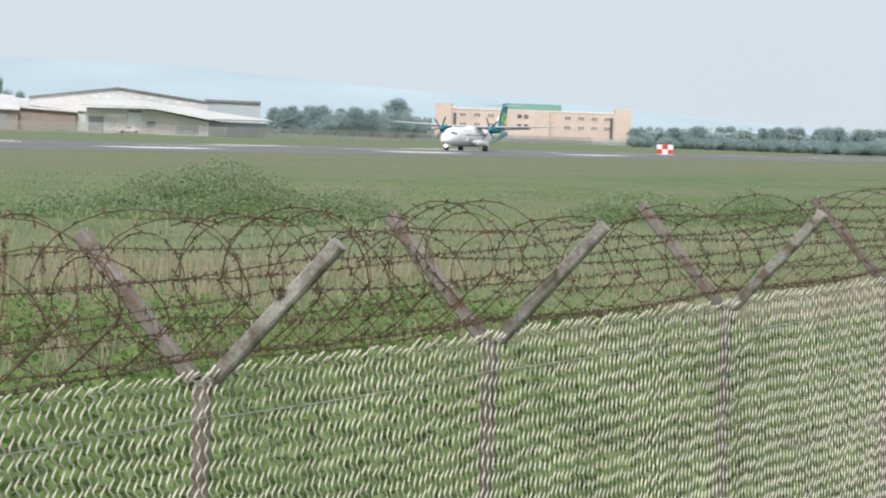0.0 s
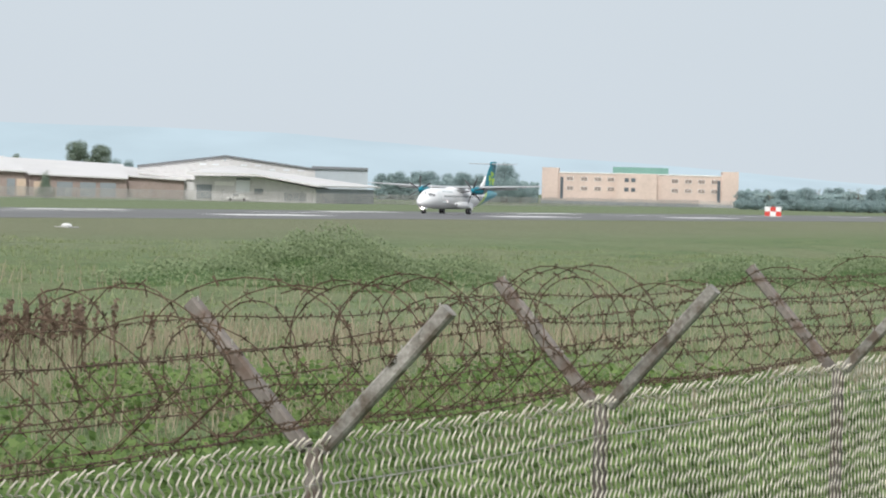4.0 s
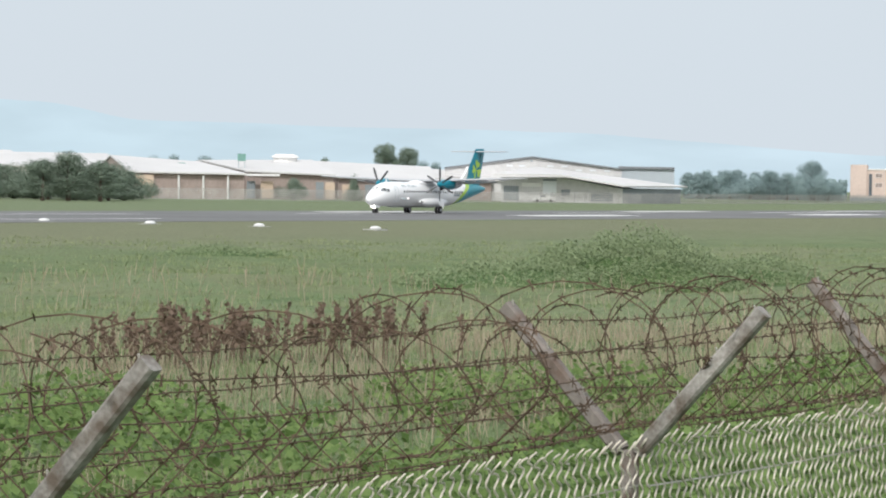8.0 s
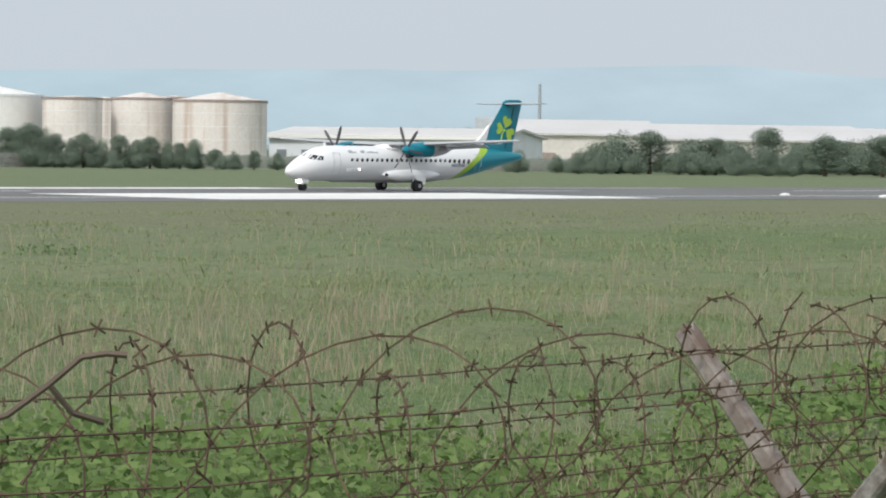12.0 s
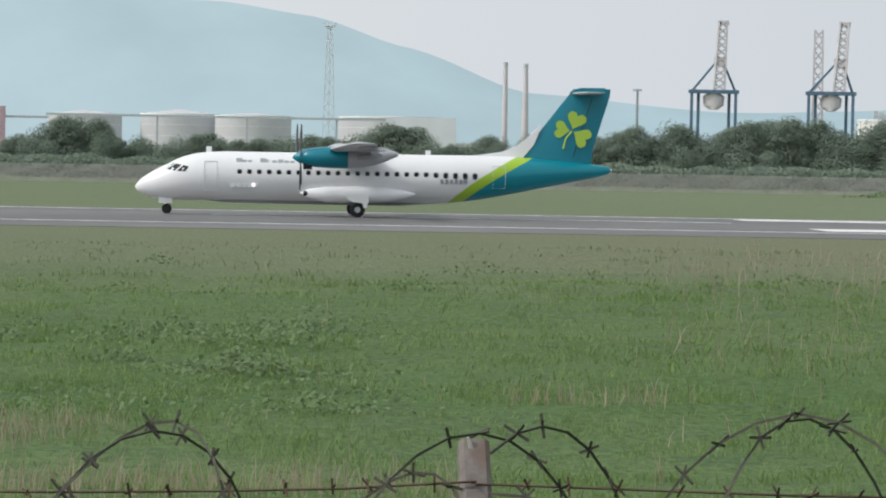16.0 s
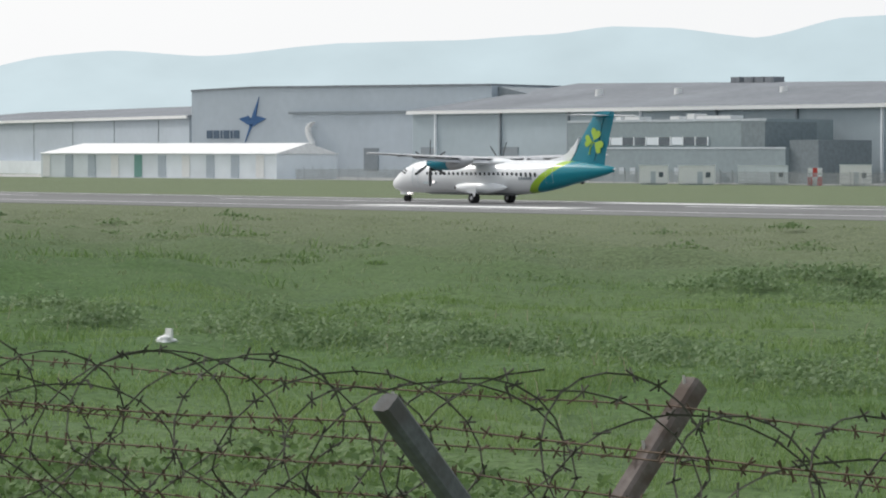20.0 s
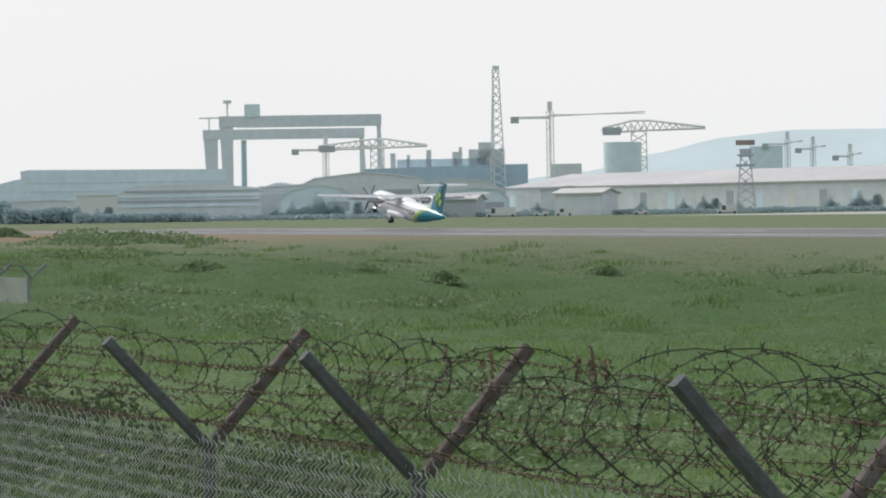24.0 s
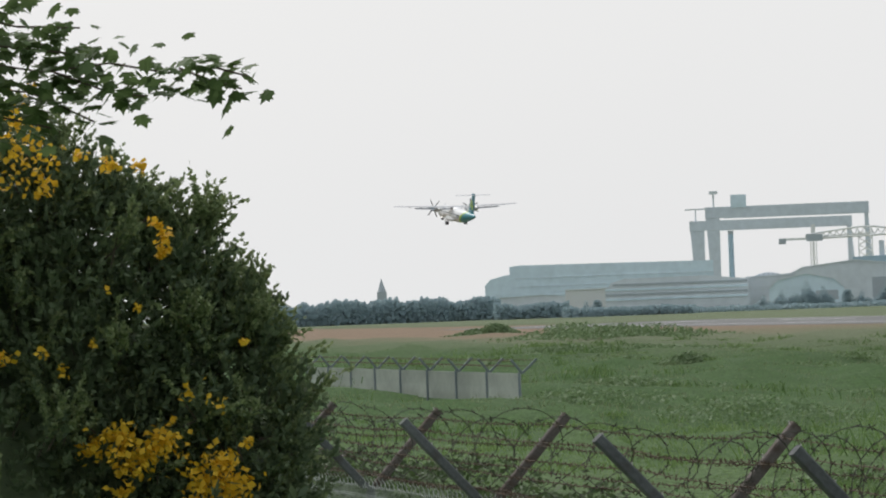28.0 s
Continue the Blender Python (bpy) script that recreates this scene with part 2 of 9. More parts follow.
def lie(x, y):
    """Height of the rough field: the rise, long swells and hummocky tussocks."""
    z = rise(y)
    if abs(x) < 400 and 6 < y < 140:
        f = min(1, (y - 6) / 10) * min(1, (140 - y) / 20)
        z += f * (0.22 * noise.noise(Vector((x * 0.05, y * 0.09, 3.1))) + (0.2 + 0.55 * min(1, max(0, -x - 30) / 40)) * noise.noise(Vector((x * 0.22, y * 0.3, 7.7))) + 0.11 * noise.noise(Vector((x * 0.55, y * 0.7, 1.3))))
    return z


def grass_material():
    m = bpy.data.materials.new("airfield_grass")
    m.use_nodes = True
    n, k = m.node_tree.nodes, m.node_tree.links
    bsdf = n["Principled BSDF"]
    bsdf.inputs["Roughness"].default_value = 0.9
    bsdf.inputs["Specular IOR Level"].default_value = 0.1
    tc = n.new("ShaderNodeTexCoord")
    xyz = n.new("ShaderNodeSeparateXYZ")
    k.new(tc.outputs["Object"], xyz.inputs[0])

    def noise_tex(scale, detail=6, stretch=None):
        t = n.new("ShaderNodeTexNoise")
        t.inputs["Scale"].default_value, t.inputs["Detail"].default_value = scale, detail
        if stretch:
            mp = n.new("ShaderNodeMapping")
            mp.inputs["Scale"].default_value = stretch
            k.new(tc.outputs["Object"], mp.inputs["Vector"])
            k.new(mp.outputs["Vector"], t.inputs["Vector"])
        else:
            k.new(tc.outputs["Object"], t.inputs["Vector"])
        return t.outputs["Fac"]

    def span(value, a, b, c=0.0, d=1.0):
        r = n.new("ShaderNodeMapRange")
        r.interpolation_type = "SMOOTHSTEP"
        for key, v in (("From Min", a), ("From Max", b), ("To Min", c), ("To Max", d)):
            r.inputs[key].default_value = v
        k.new(value, r.inputs["Value"])
        return r.outputs["Result"]

    def math_op(op, a, b):
        o = n.new("ShaderNodeMath")
        o.operation = op
        for i, v in enumerate((a, b)):
            if isinstance(v, (int, float)):
                o.inputs[i].default_value = v
            else:
                k.new(v, o.inputs[i])
        return o.outputs["Value"]

    def mix(f, a, b):
        o = n.new("ShaderNodeMix")
        o.data_type = "RGBA"
        k.new(f, o.inputs["Factor"])
        for key, v in (("A", a), ("B", b)):
            if isinstance(v, tuple):
                o.inputs[key].default_value = (*v, 1)
            else:
                k.new(v, o.inputs[key])
        return o.outputs["Result"]

    patches = noise_tex(0.045, 8, (0.5, 1, 1))
    tufts = noise_tex(0.9, 6, (0.6, 1, 1))
    fine = noise_tex(7.0, 4)
    color = mix(span(patches, 0.36, 0.64), (0.135, 0.185, 0.085), (0.178, 0.212, 0.118))
    # lusher and deeper green towards the left
    lush = mix(span(patches, 0.36, 0.64), (0.078, 0.138, 0.046), (0.112, 0.165, 0.07))
    color = mix(span(xyz.outputs["X"], 60, 5), color, lush)
    # rank grass at the far left end of the field, darkened further as backlit
    rank = math_op("MULTIPLY", span(xyz.outputs["X"], -35, -110), span(xyz.outputs["Y"], 120, 90))
    color = mix(math_op("MULTIPLY", rank, 0.85), color, (0.058, 0.112, 0.036))
    color = mix(math_op("MULTIPLY", span(tufts, 0.5, 0.72), 0.6), color, (0.078, 0.130, 0.060))
    mottle = noise_tex(0.32, 5, (0.6, 1, 1))
    color = mix(math_op("MULTIPLY", span(mottle, 0.5, 0.66), 0.5), color, (0.082, 0.132, 0.058))
    # a drier, browner belt along the runway's edge
    edge = math_op("ADD", xyz.outputs["Y"], math_op("MULTIPLY", noise_tex(0.05, 5), 40.0))
    belt = math_op("MULTIPLY", span(edge, 100, 138), span(edge, 172, 176, 1.0, 0.0))
    belt_tone = mix(span(xyz.outputs["X"], -30, 30), (0.158, 0.178, 0.108), (0.205, 0.172, 0.118))
    color = mix(math_op("MULTIPLY", belt, 0.6), color, belt_tone)
    # greyer with distance from the fence: haze put into the grass colour
    color = mix(math_op("MULTIPLY", span(xyz.outputs["Y"], 60, 112), 0.5), color, (0.172, 0.200, 0.125))
    # on the left the grass also turns duller towards the runway
    dull = math_op("MULTIPLY", span(xyz.outputs["X"], -25, -75), span(math_op("ADD", xyz.outputs["Y"], math_op("MULTIPLY", noise_tex(0.03, 5), 30.0)), 72, 104))
    color = mix(math_op("MULTIPLY", dull, 0.5), color, (0.150, 0.170, 0.104))
    # one bleached strip of cut hay
    hay = math_op("MULTIPLY", math_op("MULTIPLY", span(xyz.outputs["X"], -82, -76), span(xyz.outputs["X"], -67, -61, 1.0, 0.0)), math_op("MULTIPLY", span(edge, 122, 127), span(edge, 135, 140, 1.0, 0.0)))
    color = mix(math_op("MULTIPLY", hay, 0.6), color, (0.25, 0.24, 0.165))
    # dry ground past the runway's left end
    left = span(xyz.outputs["X"], -260, -420)
    red = math_op("MULTIPLY", math_op("MULTIPLY", left, span(edge, 108, 132)), span(edge, 196, 204, 1.0, 0.0))
    color = mix(math_op("MULTIPLY", red, 0.9), color, (0.27, 0.19, 0.135))
    # paler mown grass on the far side
    color = mix(math_op("MULTIPLY", span(xyz.outputs["Y"], 200, 206), 0.65), color, (0.168, 0.205, 0.12))
    # dead stalks and seed heads near the right-hand fence
    straw = math_op("MULTIPLY", span(noise_tex(0.16, 6), 0.40, 0.58), span(xyz.outputs["X"], 8, 50))
    straw = math_op("MULTIPLY", straw, span(xyz.outputs["Y"], 95, 60))
    color = mix(math_op("MULTIPLY", straw, 0.35), color, (0.20, 0.19, 0.115))
    shade = span(fine, 0.25, 0.75, 0.72, 1.25)
    out_c = n.new("ShaderNodeVectorMath")
    out_c.operation = "SCALE"
    k.new(color, out_c.inputs[0])
    k.new(shade, out_c.inputs["Scale"])
    k.new(out_c.outputs["Vector"], bsdf.inputs["Base Color"])
    b = n.new("ShaderNodeBump")
    b.inputs["Distance"].default_value = 0.25
    k.new(math_op("ADD", tufts, math_op("MULTIPLY", fine, 0.4)), b.inputs["Height"])
    k.new(b.outputs["Normal"], bsdf.inputs["Normal"])
    return m


GRASS = grass_material()


def build_ground():
    xs = sorted({*range(-4800, -400, 400), *range(-400, -270, 10), *range(-270, 180, 2), *range(180, 400, 10), *range(400, 4801, 400)})
    ys = sorted({-4800, -2400, -1200, -600, -300, -150, -60, -30, *range(-20, 6, 3), *(6 + 1.25 * i for i in range(72)), *range(96, 140, 3), *range(140, 400, 20), *range(400, 1000, 100), *range(1000, 4801, 400)})
    verts, faces = [], []
    for y in ys:
        for x in xs:
            verts.append((x, y, lie(x, y)))
    w = len(xs)
    for j in range(len(ys) - 1):
        for i in range(w - 1):
            faces.append((j * w + i, j * w + i + 1, j * w + w + i + 1, j * w + w + i))
    ob = solo("ground", grid(verts, faces), GRASS, "rough green airfield grass with dry brown belts", "ground", kind="structure")
    smooth(ob, 80)


build_ground()


def build_track():
    """A pale gravel track behind the fence on the right."""
    verts, faces = [], []
    for i in range(40):
        x = 24.5 + i * 1.6
        edge = 8.1 + 0.13 * (x - 26) + 0.25 * noise.noise(Vector((x * 0.6, 0, 5)))
        for j in range(5):
            y = 5.2 + (edge - 5.2) * j / 4
            verts.append((x, y, lie(x, y) + 0.09 - 0.1 * (j == 4)))
    for i in range(39):
        for j in range(4):
            k = i * 5 + j
            faces.append((k, k + 5, k + 6, k + 1))
    solo("track", grid(verts, faces), paint("pale_gravel", (0.27, 0.245, 0.22), 0.95, var=0.2, scale=0.8, fine=0.25, bump=0.02), "pale dusty gravel track behind the fence", "track", kind="structure")


build_track()

RUN0, RUN1 = 152, 204


def build_runway():
    solo("runway", boxes((-560, 1400, RUN0, RUN1, -0.3, 0.02)), ASPHALT, "wide grey asphalt runway with faded joints", "runway", kind="structure")

    def mark(x0, x1, y0, y1, label):
        solo("runway_marking", boxes((x0, x1, y0, y1, 0.02, 0.026)), LINE, label, "marking", group="runway markings", kind="structure")

    mark(142, 186, 157, 177, "broad white painted block on the asphalt")
    mark(142, 186, 196, 202, "broad white painted block on the asphalt")
    for x in (32, -117, 322, 400, 470, -200):
        mark(x, x + 24, 168, 173.5, "white painted bar on the asphalt")
        mark(x, x + 24, 195, 199, "white painted bar on the asphalt")
    for x in range(-540, 760, 60):
        mark(x, x + 30, 186.6, 187.4, "white dash of the centre line")
    for y in (164.2, 200.6):
        mark(-545, 240, y - 0.3, y + 0.3, "worn white edge line")


build_runway()


def haze_hills():
    """The hills on the horizon, far off in haze: smooth ridges, bearings and heights in degrees."""
    ridge = ((-84, -0.04), (-72, 0.0), (-66, 0.25), (-63.5, 0.57), (-62.4, 0.85), (-61.1, 1.10), (-59.9, 1.23), (-57.8, 1.22), (-56.6, 1.50), (-55.1, 1.82), (-53.9, 1.92), (-52.4, 1.83), (-50, 2.07), (-48.2, 2.13), (-46.5, 2.20), (-45.2, 2.38),
             (-44.3, 2.36), (-42.7, 2.18), (-41.2, 2.55), (-39.8, 2.60), (-37.7, 2.35), (-35.8, 2.13), (-33, 1.99), (-29.9, 2.04), (-25.3, 1.75), (-23.5, 1.88), (-21.4, 2.08), (-18.6, 2.43), (-16.9, 2.67), (-13.3, 2.20), (-12.3, 2.06), (-10.9, 2.50),
             (-8.8, 3.0), (-5, 3.16), (-0.1, 2.67), (1.7, 2.43), (3.4, 1.93), (5.5, 1.16), (9, 0.86), (14, 1.06), (26, 1.18), (38, 1.28), (46, 1.38), (50.8, 1.52), (53.5, 1.32), (55.3, 1.03), (62.8, 0.92), (68, 0.6), (75, 0.2), (84, 0.0))
    # the hills glow; haze is put into their colour, palest at both ends
    m = bpy.data.materials.new("haze_glow_hills")
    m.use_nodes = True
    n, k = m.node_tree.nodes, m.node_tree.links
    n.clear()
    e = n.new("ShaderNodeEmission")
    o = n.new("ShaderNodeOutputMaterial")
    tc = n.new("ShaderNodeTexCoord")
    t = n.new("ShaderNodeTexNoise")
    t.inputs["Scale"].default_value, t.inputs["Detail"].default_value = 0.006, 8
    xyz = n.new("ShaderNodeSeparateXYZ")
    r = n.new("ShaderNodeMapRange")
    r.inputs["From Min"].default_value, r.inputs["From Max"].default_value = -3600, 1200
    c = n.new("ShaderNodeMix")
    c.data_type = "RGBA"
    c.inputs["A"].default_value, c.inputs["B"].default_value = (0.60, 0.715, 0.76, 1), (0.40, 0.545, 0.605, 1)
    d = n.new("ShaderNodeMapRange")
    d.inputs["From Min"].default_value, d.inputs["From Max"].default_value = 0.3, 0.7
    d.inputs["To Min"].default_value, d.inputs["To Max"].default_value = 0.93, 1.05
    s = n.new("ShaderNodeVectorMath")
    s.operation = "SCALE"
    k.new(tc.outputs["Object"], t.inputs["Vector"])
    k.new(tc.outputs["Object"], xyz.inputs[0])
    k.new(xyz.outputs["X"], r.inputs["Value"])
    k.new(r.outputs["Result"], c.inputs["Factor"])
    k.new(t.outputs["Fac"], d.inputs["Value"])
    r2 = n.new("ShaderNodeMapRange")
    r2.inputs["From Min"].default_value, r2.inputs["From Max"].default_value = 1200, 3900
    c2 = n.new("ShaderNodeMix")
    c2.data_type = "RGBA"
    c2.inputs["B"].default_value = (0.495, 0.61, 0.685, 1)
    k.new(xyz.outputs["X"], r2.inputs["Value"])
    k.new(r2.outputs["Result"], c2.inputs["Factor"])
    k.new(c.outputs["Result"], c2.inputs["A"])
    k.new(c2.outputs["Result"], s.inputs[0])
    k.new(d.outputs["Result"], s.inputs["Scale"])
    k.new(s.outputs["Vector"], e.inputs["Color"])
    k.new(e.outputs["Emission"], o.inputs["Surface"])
    verts, faces = [], []
    az = [-84 + 0.25 * i for i in range(673)]
    for a in az:
        k_r = max(1, next((i for i, (b, _) in enumerate(ridge) if b >= a), len(ridge) - 1))
        (b0, e0), (b1, e1) = ridge[k_r - 1], ridge[k_r]
        f = min(1, max(0, (a - b0) / (b1 - b0)))
        el = e0 + (e1 - e0) * (0.5 * f + 0.5 * f * f * (3 - 2 * f))
        el += 0.03 * noise.fractal(Vector((a * 0.4, 0, 0)), 1.0, 2.0, 4) * min(1, max(el, 0))
        el = max(el, -0.04)
        p = spot(a, 4300)
        verts += [(p.x * 0.93, p.y * 0.93, -4), (p.x * 0.97, p.y * 0.97, EYE + 0.6 * 4300 * math.tan(radians(el))), (p.x, p.y, up(el, 4300))]
    for i in range(len(az) - 1):
        for j in (0, 1):
            faces.append((3 * i + j, 3 * i + 3 + j, 3 * i + 4 + j, 3 * i + 1 + j))
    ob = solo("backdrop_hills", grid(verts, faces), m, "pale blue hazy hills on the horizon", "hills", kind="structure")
    smooth(ob, 180)


haze_hills()

# ---- perimeter fence: concrete posts with forked tops, chain link, barbed wire and coils ----
POSTS = (27.4, 24.4, 21.3, 18.25, 15.22, 12.16, 9.64, 6.26, 3.36, 0.40, -2.12, -5.10, -8.29, -11.27, -13.67, -17.17, -19.92, -22.9, -25.9, -28.9)
FORK, TIP, ARM = 2.55, 3.0, 0.466


def fence_y(x):
    return 4.80 - 0.0093 * x


def fence_z(x):
    return 0.0071 * x


def square_bar(bm, a, b, w, turn=0.0):
    """A square concrete bar with slightly chamfered edges from a to b."""
    a, b = Vector(a), Vector(b)
    d = (b - a).normalized()
    s = Vector((1, 0, 0))
    t = d.cross(s).normalized()
    c = w * 0.16
    ring = [(w / 2, w / 2 - c), (w / 2 - c, w / 2), (-w / 2 + c, w / 2), (-w / 2, w / 2 - c), (-w / 2, -w / 2 + c), (-w / 2 + c, -w / 2), (w / 2 - c, -w / 2), (w / 2, -w / 2 + c)]
    ra = [bm.verts.new(a + s * u + t * v) for u, v in ring]
    rb = [bm.verts.new(b + s * u + t * v) for u, v in ring]
    for i in range(8):
        bm.faces.new((ra[i], ra[(i + 1) % 8], rb[(i + 1) % 8], rb[i]))
    bm.faces.new(ra[::-1])
    bm.faces.new(rb)
    bmesh.ops.recalc_face_normals(bm, faces=bm.faces)
    return bm


OLD_WIRE = paint("weathered_dark_wire", (0.080, 0.077, 0.062), 0.85, metal=0.2, var=0.3, scale=9, fine=0.2)
# greyer galvanised left-hand mesh, toned down further for its backlit side
MESH_GREY = paint("dull_grey_galvanised_wire", (0.47, 0.48, 0.46), 0.6, metal=0.2, var=0.18, scale=2.5, fine=0.12)
MESH_WIRE = paint("dull_coated_wire", (0.63, 0.58, 0.505), 0.6, metal=0.1, var=0.18, scale=2.5, fine=0.12)


def build_fence():
    rnd = random.Random(11)
    fence = thing("perimeter_fence", "chain link fence on forked concrete posts topped with rusty barbed wire", "fence")
    old = paint("mossy_concrete", (0.245, 0.232, 0.215), 0.9, var=0.24, scale=6, fine=0.22, bump=0.005, stain=(0.13, 0.105, 0.085), stain_at=0.54, random_tint=0.2)
    rusty = paint("rust_stained_concrete", (0.22, 0.195, 0.178), 0.9, var=0.2, scale=5, fine=0.16, bump=0.004, stain=(0.15, 0.11, 0.09), stain_at=0.56, random_tint=0.2)
    # darker concretes put the backlit shade of the left-hand posts into colour
    slate = paint("backlit_slate_concrete", (0.13, 0.135, 0.138), 0.85, var=0.18, scale=5, fine=0.16, bump=0.004, stain=(0.10, 0.095, 0.09), stain_at=0.6, random_tint=0.15)
    brown = paint("backlit_brown_concrete", (0.145, 0.122, 0.112), 0.88, var=0.2, scale=5, fine=0.16, bump=0.004, stain=(0.10, 0.075, 0.062), stain_at=0.56, random_tint=0.15)
    tips = []
    for x in POSTS:
        y, z = fence_y(x), fence_z(x)
        lean = rnd.uniform(-0.02, 0.02)
        post = part("post", square_bar(bmesh.new(), (x, y, 0.1), (x, y, FORK + z - 0.015), 0.050), rusty if x > -4 else slate, fence)
        near = (x + lean, y - ARM, TIP + z + rnd.uniform(-0.01, 0.01))
        far = (x - lean, y + ARM, TIP + z + rnd.uniform(-0.01, 0.01))
        part("near_arm", square_bar(bmesh.new(), (x, y - 0.03, FORK + z - 0.02), near, 0.050), old if x > -4 else slate, post, "pale square concrete arm" if x > -4 else "dark grey square concrete arm")
        part("far_arm", square_bar(bmesh.new(), (x, y + 0.03, FORK + z - 0.02), far, 0.050), rusty if x > -4 else brown, post, "rust-streaked concrete arm")
        for end, side in ((near, -1), (far, 1)):
            for f in (0.3, 0.62, 0.93):
                bm = bmesh.new()
                c = Vector((x, y + side * 0.045, FORK + z)).lerp(Vector(end), f)
                tube(bm, (c.x, c.y, c.z + 0.01), (c.x - 0.01, c.y, c.z + 0.052), 0.0045, 0.0035, 6)
                part("wire_pin", bm, GALV, post)
        tips.append((near, far, (x, y, FORK + z)))

    # strands along the arms, sagging a little between the posts
    def strand(pick, name):
        lines, barbs = [], []
        for a, b in zip(tips, tips[1:]):
            p, q = pick(a), pick(b)
            sag = rnd.uniform(0.01, 0.045)
            pts = []
            for i in range(13):
                t = i / 12
                v = p.lerp(q, t)
                v.z -= sag * 4 * t * (1 - t) + rnd.uniform(-0.004, 0.004)
                v.y += rnd.uniform(-0.005, 0.005)
                pts.append(v)
            lines.append(pts)
            steps = int((q - p).length / 0.078)
            for i in range(steps):
                t = (i + rnd.uniform(-0.2, 0.2)) / steps
                c = p.lerp(q, min(max(t, 0), 1))
                c.z -= sag * 4 * t * (1 - t)
                for _ in range(2):
                    d = Vector((rnd.uniform(-0.5, 0.5), rnd.uniform(-1, 1), rnd.uniform(-1, 1))).normalized() * 0.0155
                    barbs.append((c - d, c + d))
        me = wires(lines + barbs, 0.0023)
        part(name, me, RUST, fence, "rusty barbed wire strand")

    for frac in (0.08, 0.33, 0.58, 0.82):
        for side in (0, 1):
            strand(lambda tip, f=frac, s=side: Vector(tip[2]).lerp(Vector(tip[s]), f) + Vector((0, 0, 0.035)), "barbed_strand")
    strand(lambda tip: Vector(tip[2]) + Vector((0, 0.02, 0.06)), "barbed_strand")

    # coils of barbed wire lying in the fork, one helix a bay
    for i in range(len(POSTS) - 1):
        x0, x1 = POSTS[i + 1], POSTS[i]
        for k_coil in range(2 if -13 < x0 < 11 else 1):
            turns = rnd.randint(6, 9)
            steps = turns * 22
            ph = rnd.uniform(0, 6.3)
            line, barbs = [], []
            drift = [rnd.uniform(-0.09, 0.09) for _ in range(turns + 2)]
            size = [rnd.uniform(0.17, 0.275) + (0.03 if -3 < x0 < 11 else 0.0) for _ in range(turns + 2)]
            for s in range(steps + 1):
                u = s / steps
                w = u * turns
                j = int(w)
                f = w - j
                r = size[j] * (1 - f) + size[j + 1] * f
                x = x0 + (x1 - x0) * u + (drift[j] * (1 - f) + drift[j + 1] * f) + 0.10 * math.sin(w * math.tau * 1.0 + ph)
                a = ph + w * math.tau * (1 if k_coil else -1)
                y = fence_y(x) + r * 1.15 * math.sin(a) * 0.9
                z = fence_z(x) + FORK + 0.06 + r * (1.0 + math.cos(a)) * 0.86
                z = max(z, fence_z(x) + FORK + abs(y - fence_y(x)) * 0.9 + 0.02)
                line.append(Vector((x, y, z)))
                if s % 3:
                    for _ in range(2):
                        d = Vector((rnd.uniform(-1, 1), rnd.uniform(-1, 1), rnd.uniform(-1, 1))).normalized() * rnd.uniform(0.013, 0.022)
                        barbs.append((line[-1] - d, line[-1] + d))
            part("barbed_coil", wires([line] + barbs, 0.0026), RUST if x0 > 3 else OLD_WIRE, fence, "loose rusty coil of barbed wire")

    # chain link: every wire is a zigzag that hooks into the next; the top ends stand up, twisted
    pitch = 0.052
    for i in range(len(POSTS) - 1):
        x0, x1 = POSTS[i + 1], POSTS[i]
        count = max(2, int((x1 - x0) / pitch))
        # the right-hand mesh is woven wide, the left-hand one tall and narrow
        half, reach, turn_b = (0.032, 0.42, 0.18) if x0 > 0 else (0.034, 0.33, 0.16)
        rows = int(2.3 / half)
        lines = []
        for c in range(count):
            cx = x0 + (c + 0.5) * (x1 - x0) / count
            yy = fence_y(cx) - 0.058
            top = FORK + fence_z(cx) - 0.02 + rnd.uniform(-0.014, 0.014) * (1.0 if x0 > 0 else 0.2)
            bend = rnd.uniform(-0.01, 0.01)
            tail = 0.018 if x0 > 0 else (0.045 if c % 2 else 0.012)
            pts = [(cx + 0.016 + bend, yy - 0.014, top + tail + 0.03 + rnd.uniform(-0.008, 0.008)), (cx - 0.010 + bend, yy - 0.010, top + tail + 0.016), (cx - 0.004 + bend, yy + 0.006, top + tail - 0.004), (cx + 0.006, yy, top + 0.012)]
            for r in range(rows):
                s = 1 if r % 2 == 0 else -1
                wob = 0.004 * math.sin(cx * 7 + r * 0.9)
                # bent round at each turn
                pts.append((cx + s * pitch * reach, yy + s * 0.005 + wob, top - (r - turn_b) * half))
                pts.append((cx + s * pitch * reach, yy + s * 0.005 + wob, top - (r + turn_b) * half))
                if pts[-1][2] < 0.45:
                    break
            lines.append(pts)
        me = wires(lines, 0.0039 if x0 > 0 else 0.0026, 4)
        me.polygons.foreach_set("use_smooth", np.ones(len(me.polygons), dtype=bool))
        part("chain_link_panel", me, MESH_WIRE if x0 > 0 else MESH_GREY, fence, "pale plastic-coated chain link mesh" if x0 > 0 else "dull grey chain link mesh")
        rails = [[(x0 + (x1 - x0) * j / 10, fence_y(x0) - 0.062, FORK + fence_z(x0 + (x1 - x0) * j / 10) - dz - 0.012 * math.sin(j * 0.314)) for j in range(11)] for dz in (0.13, 1.2)]
        part("line_wire", wires(rails, 0.0035, 4), GALV if x0 > 0 else OLD_WIRE, fence)


build_fence()

# ---- the turboprop airliner: nose to the left, its origin where the main wheels touch ----
GEAR = 12.57


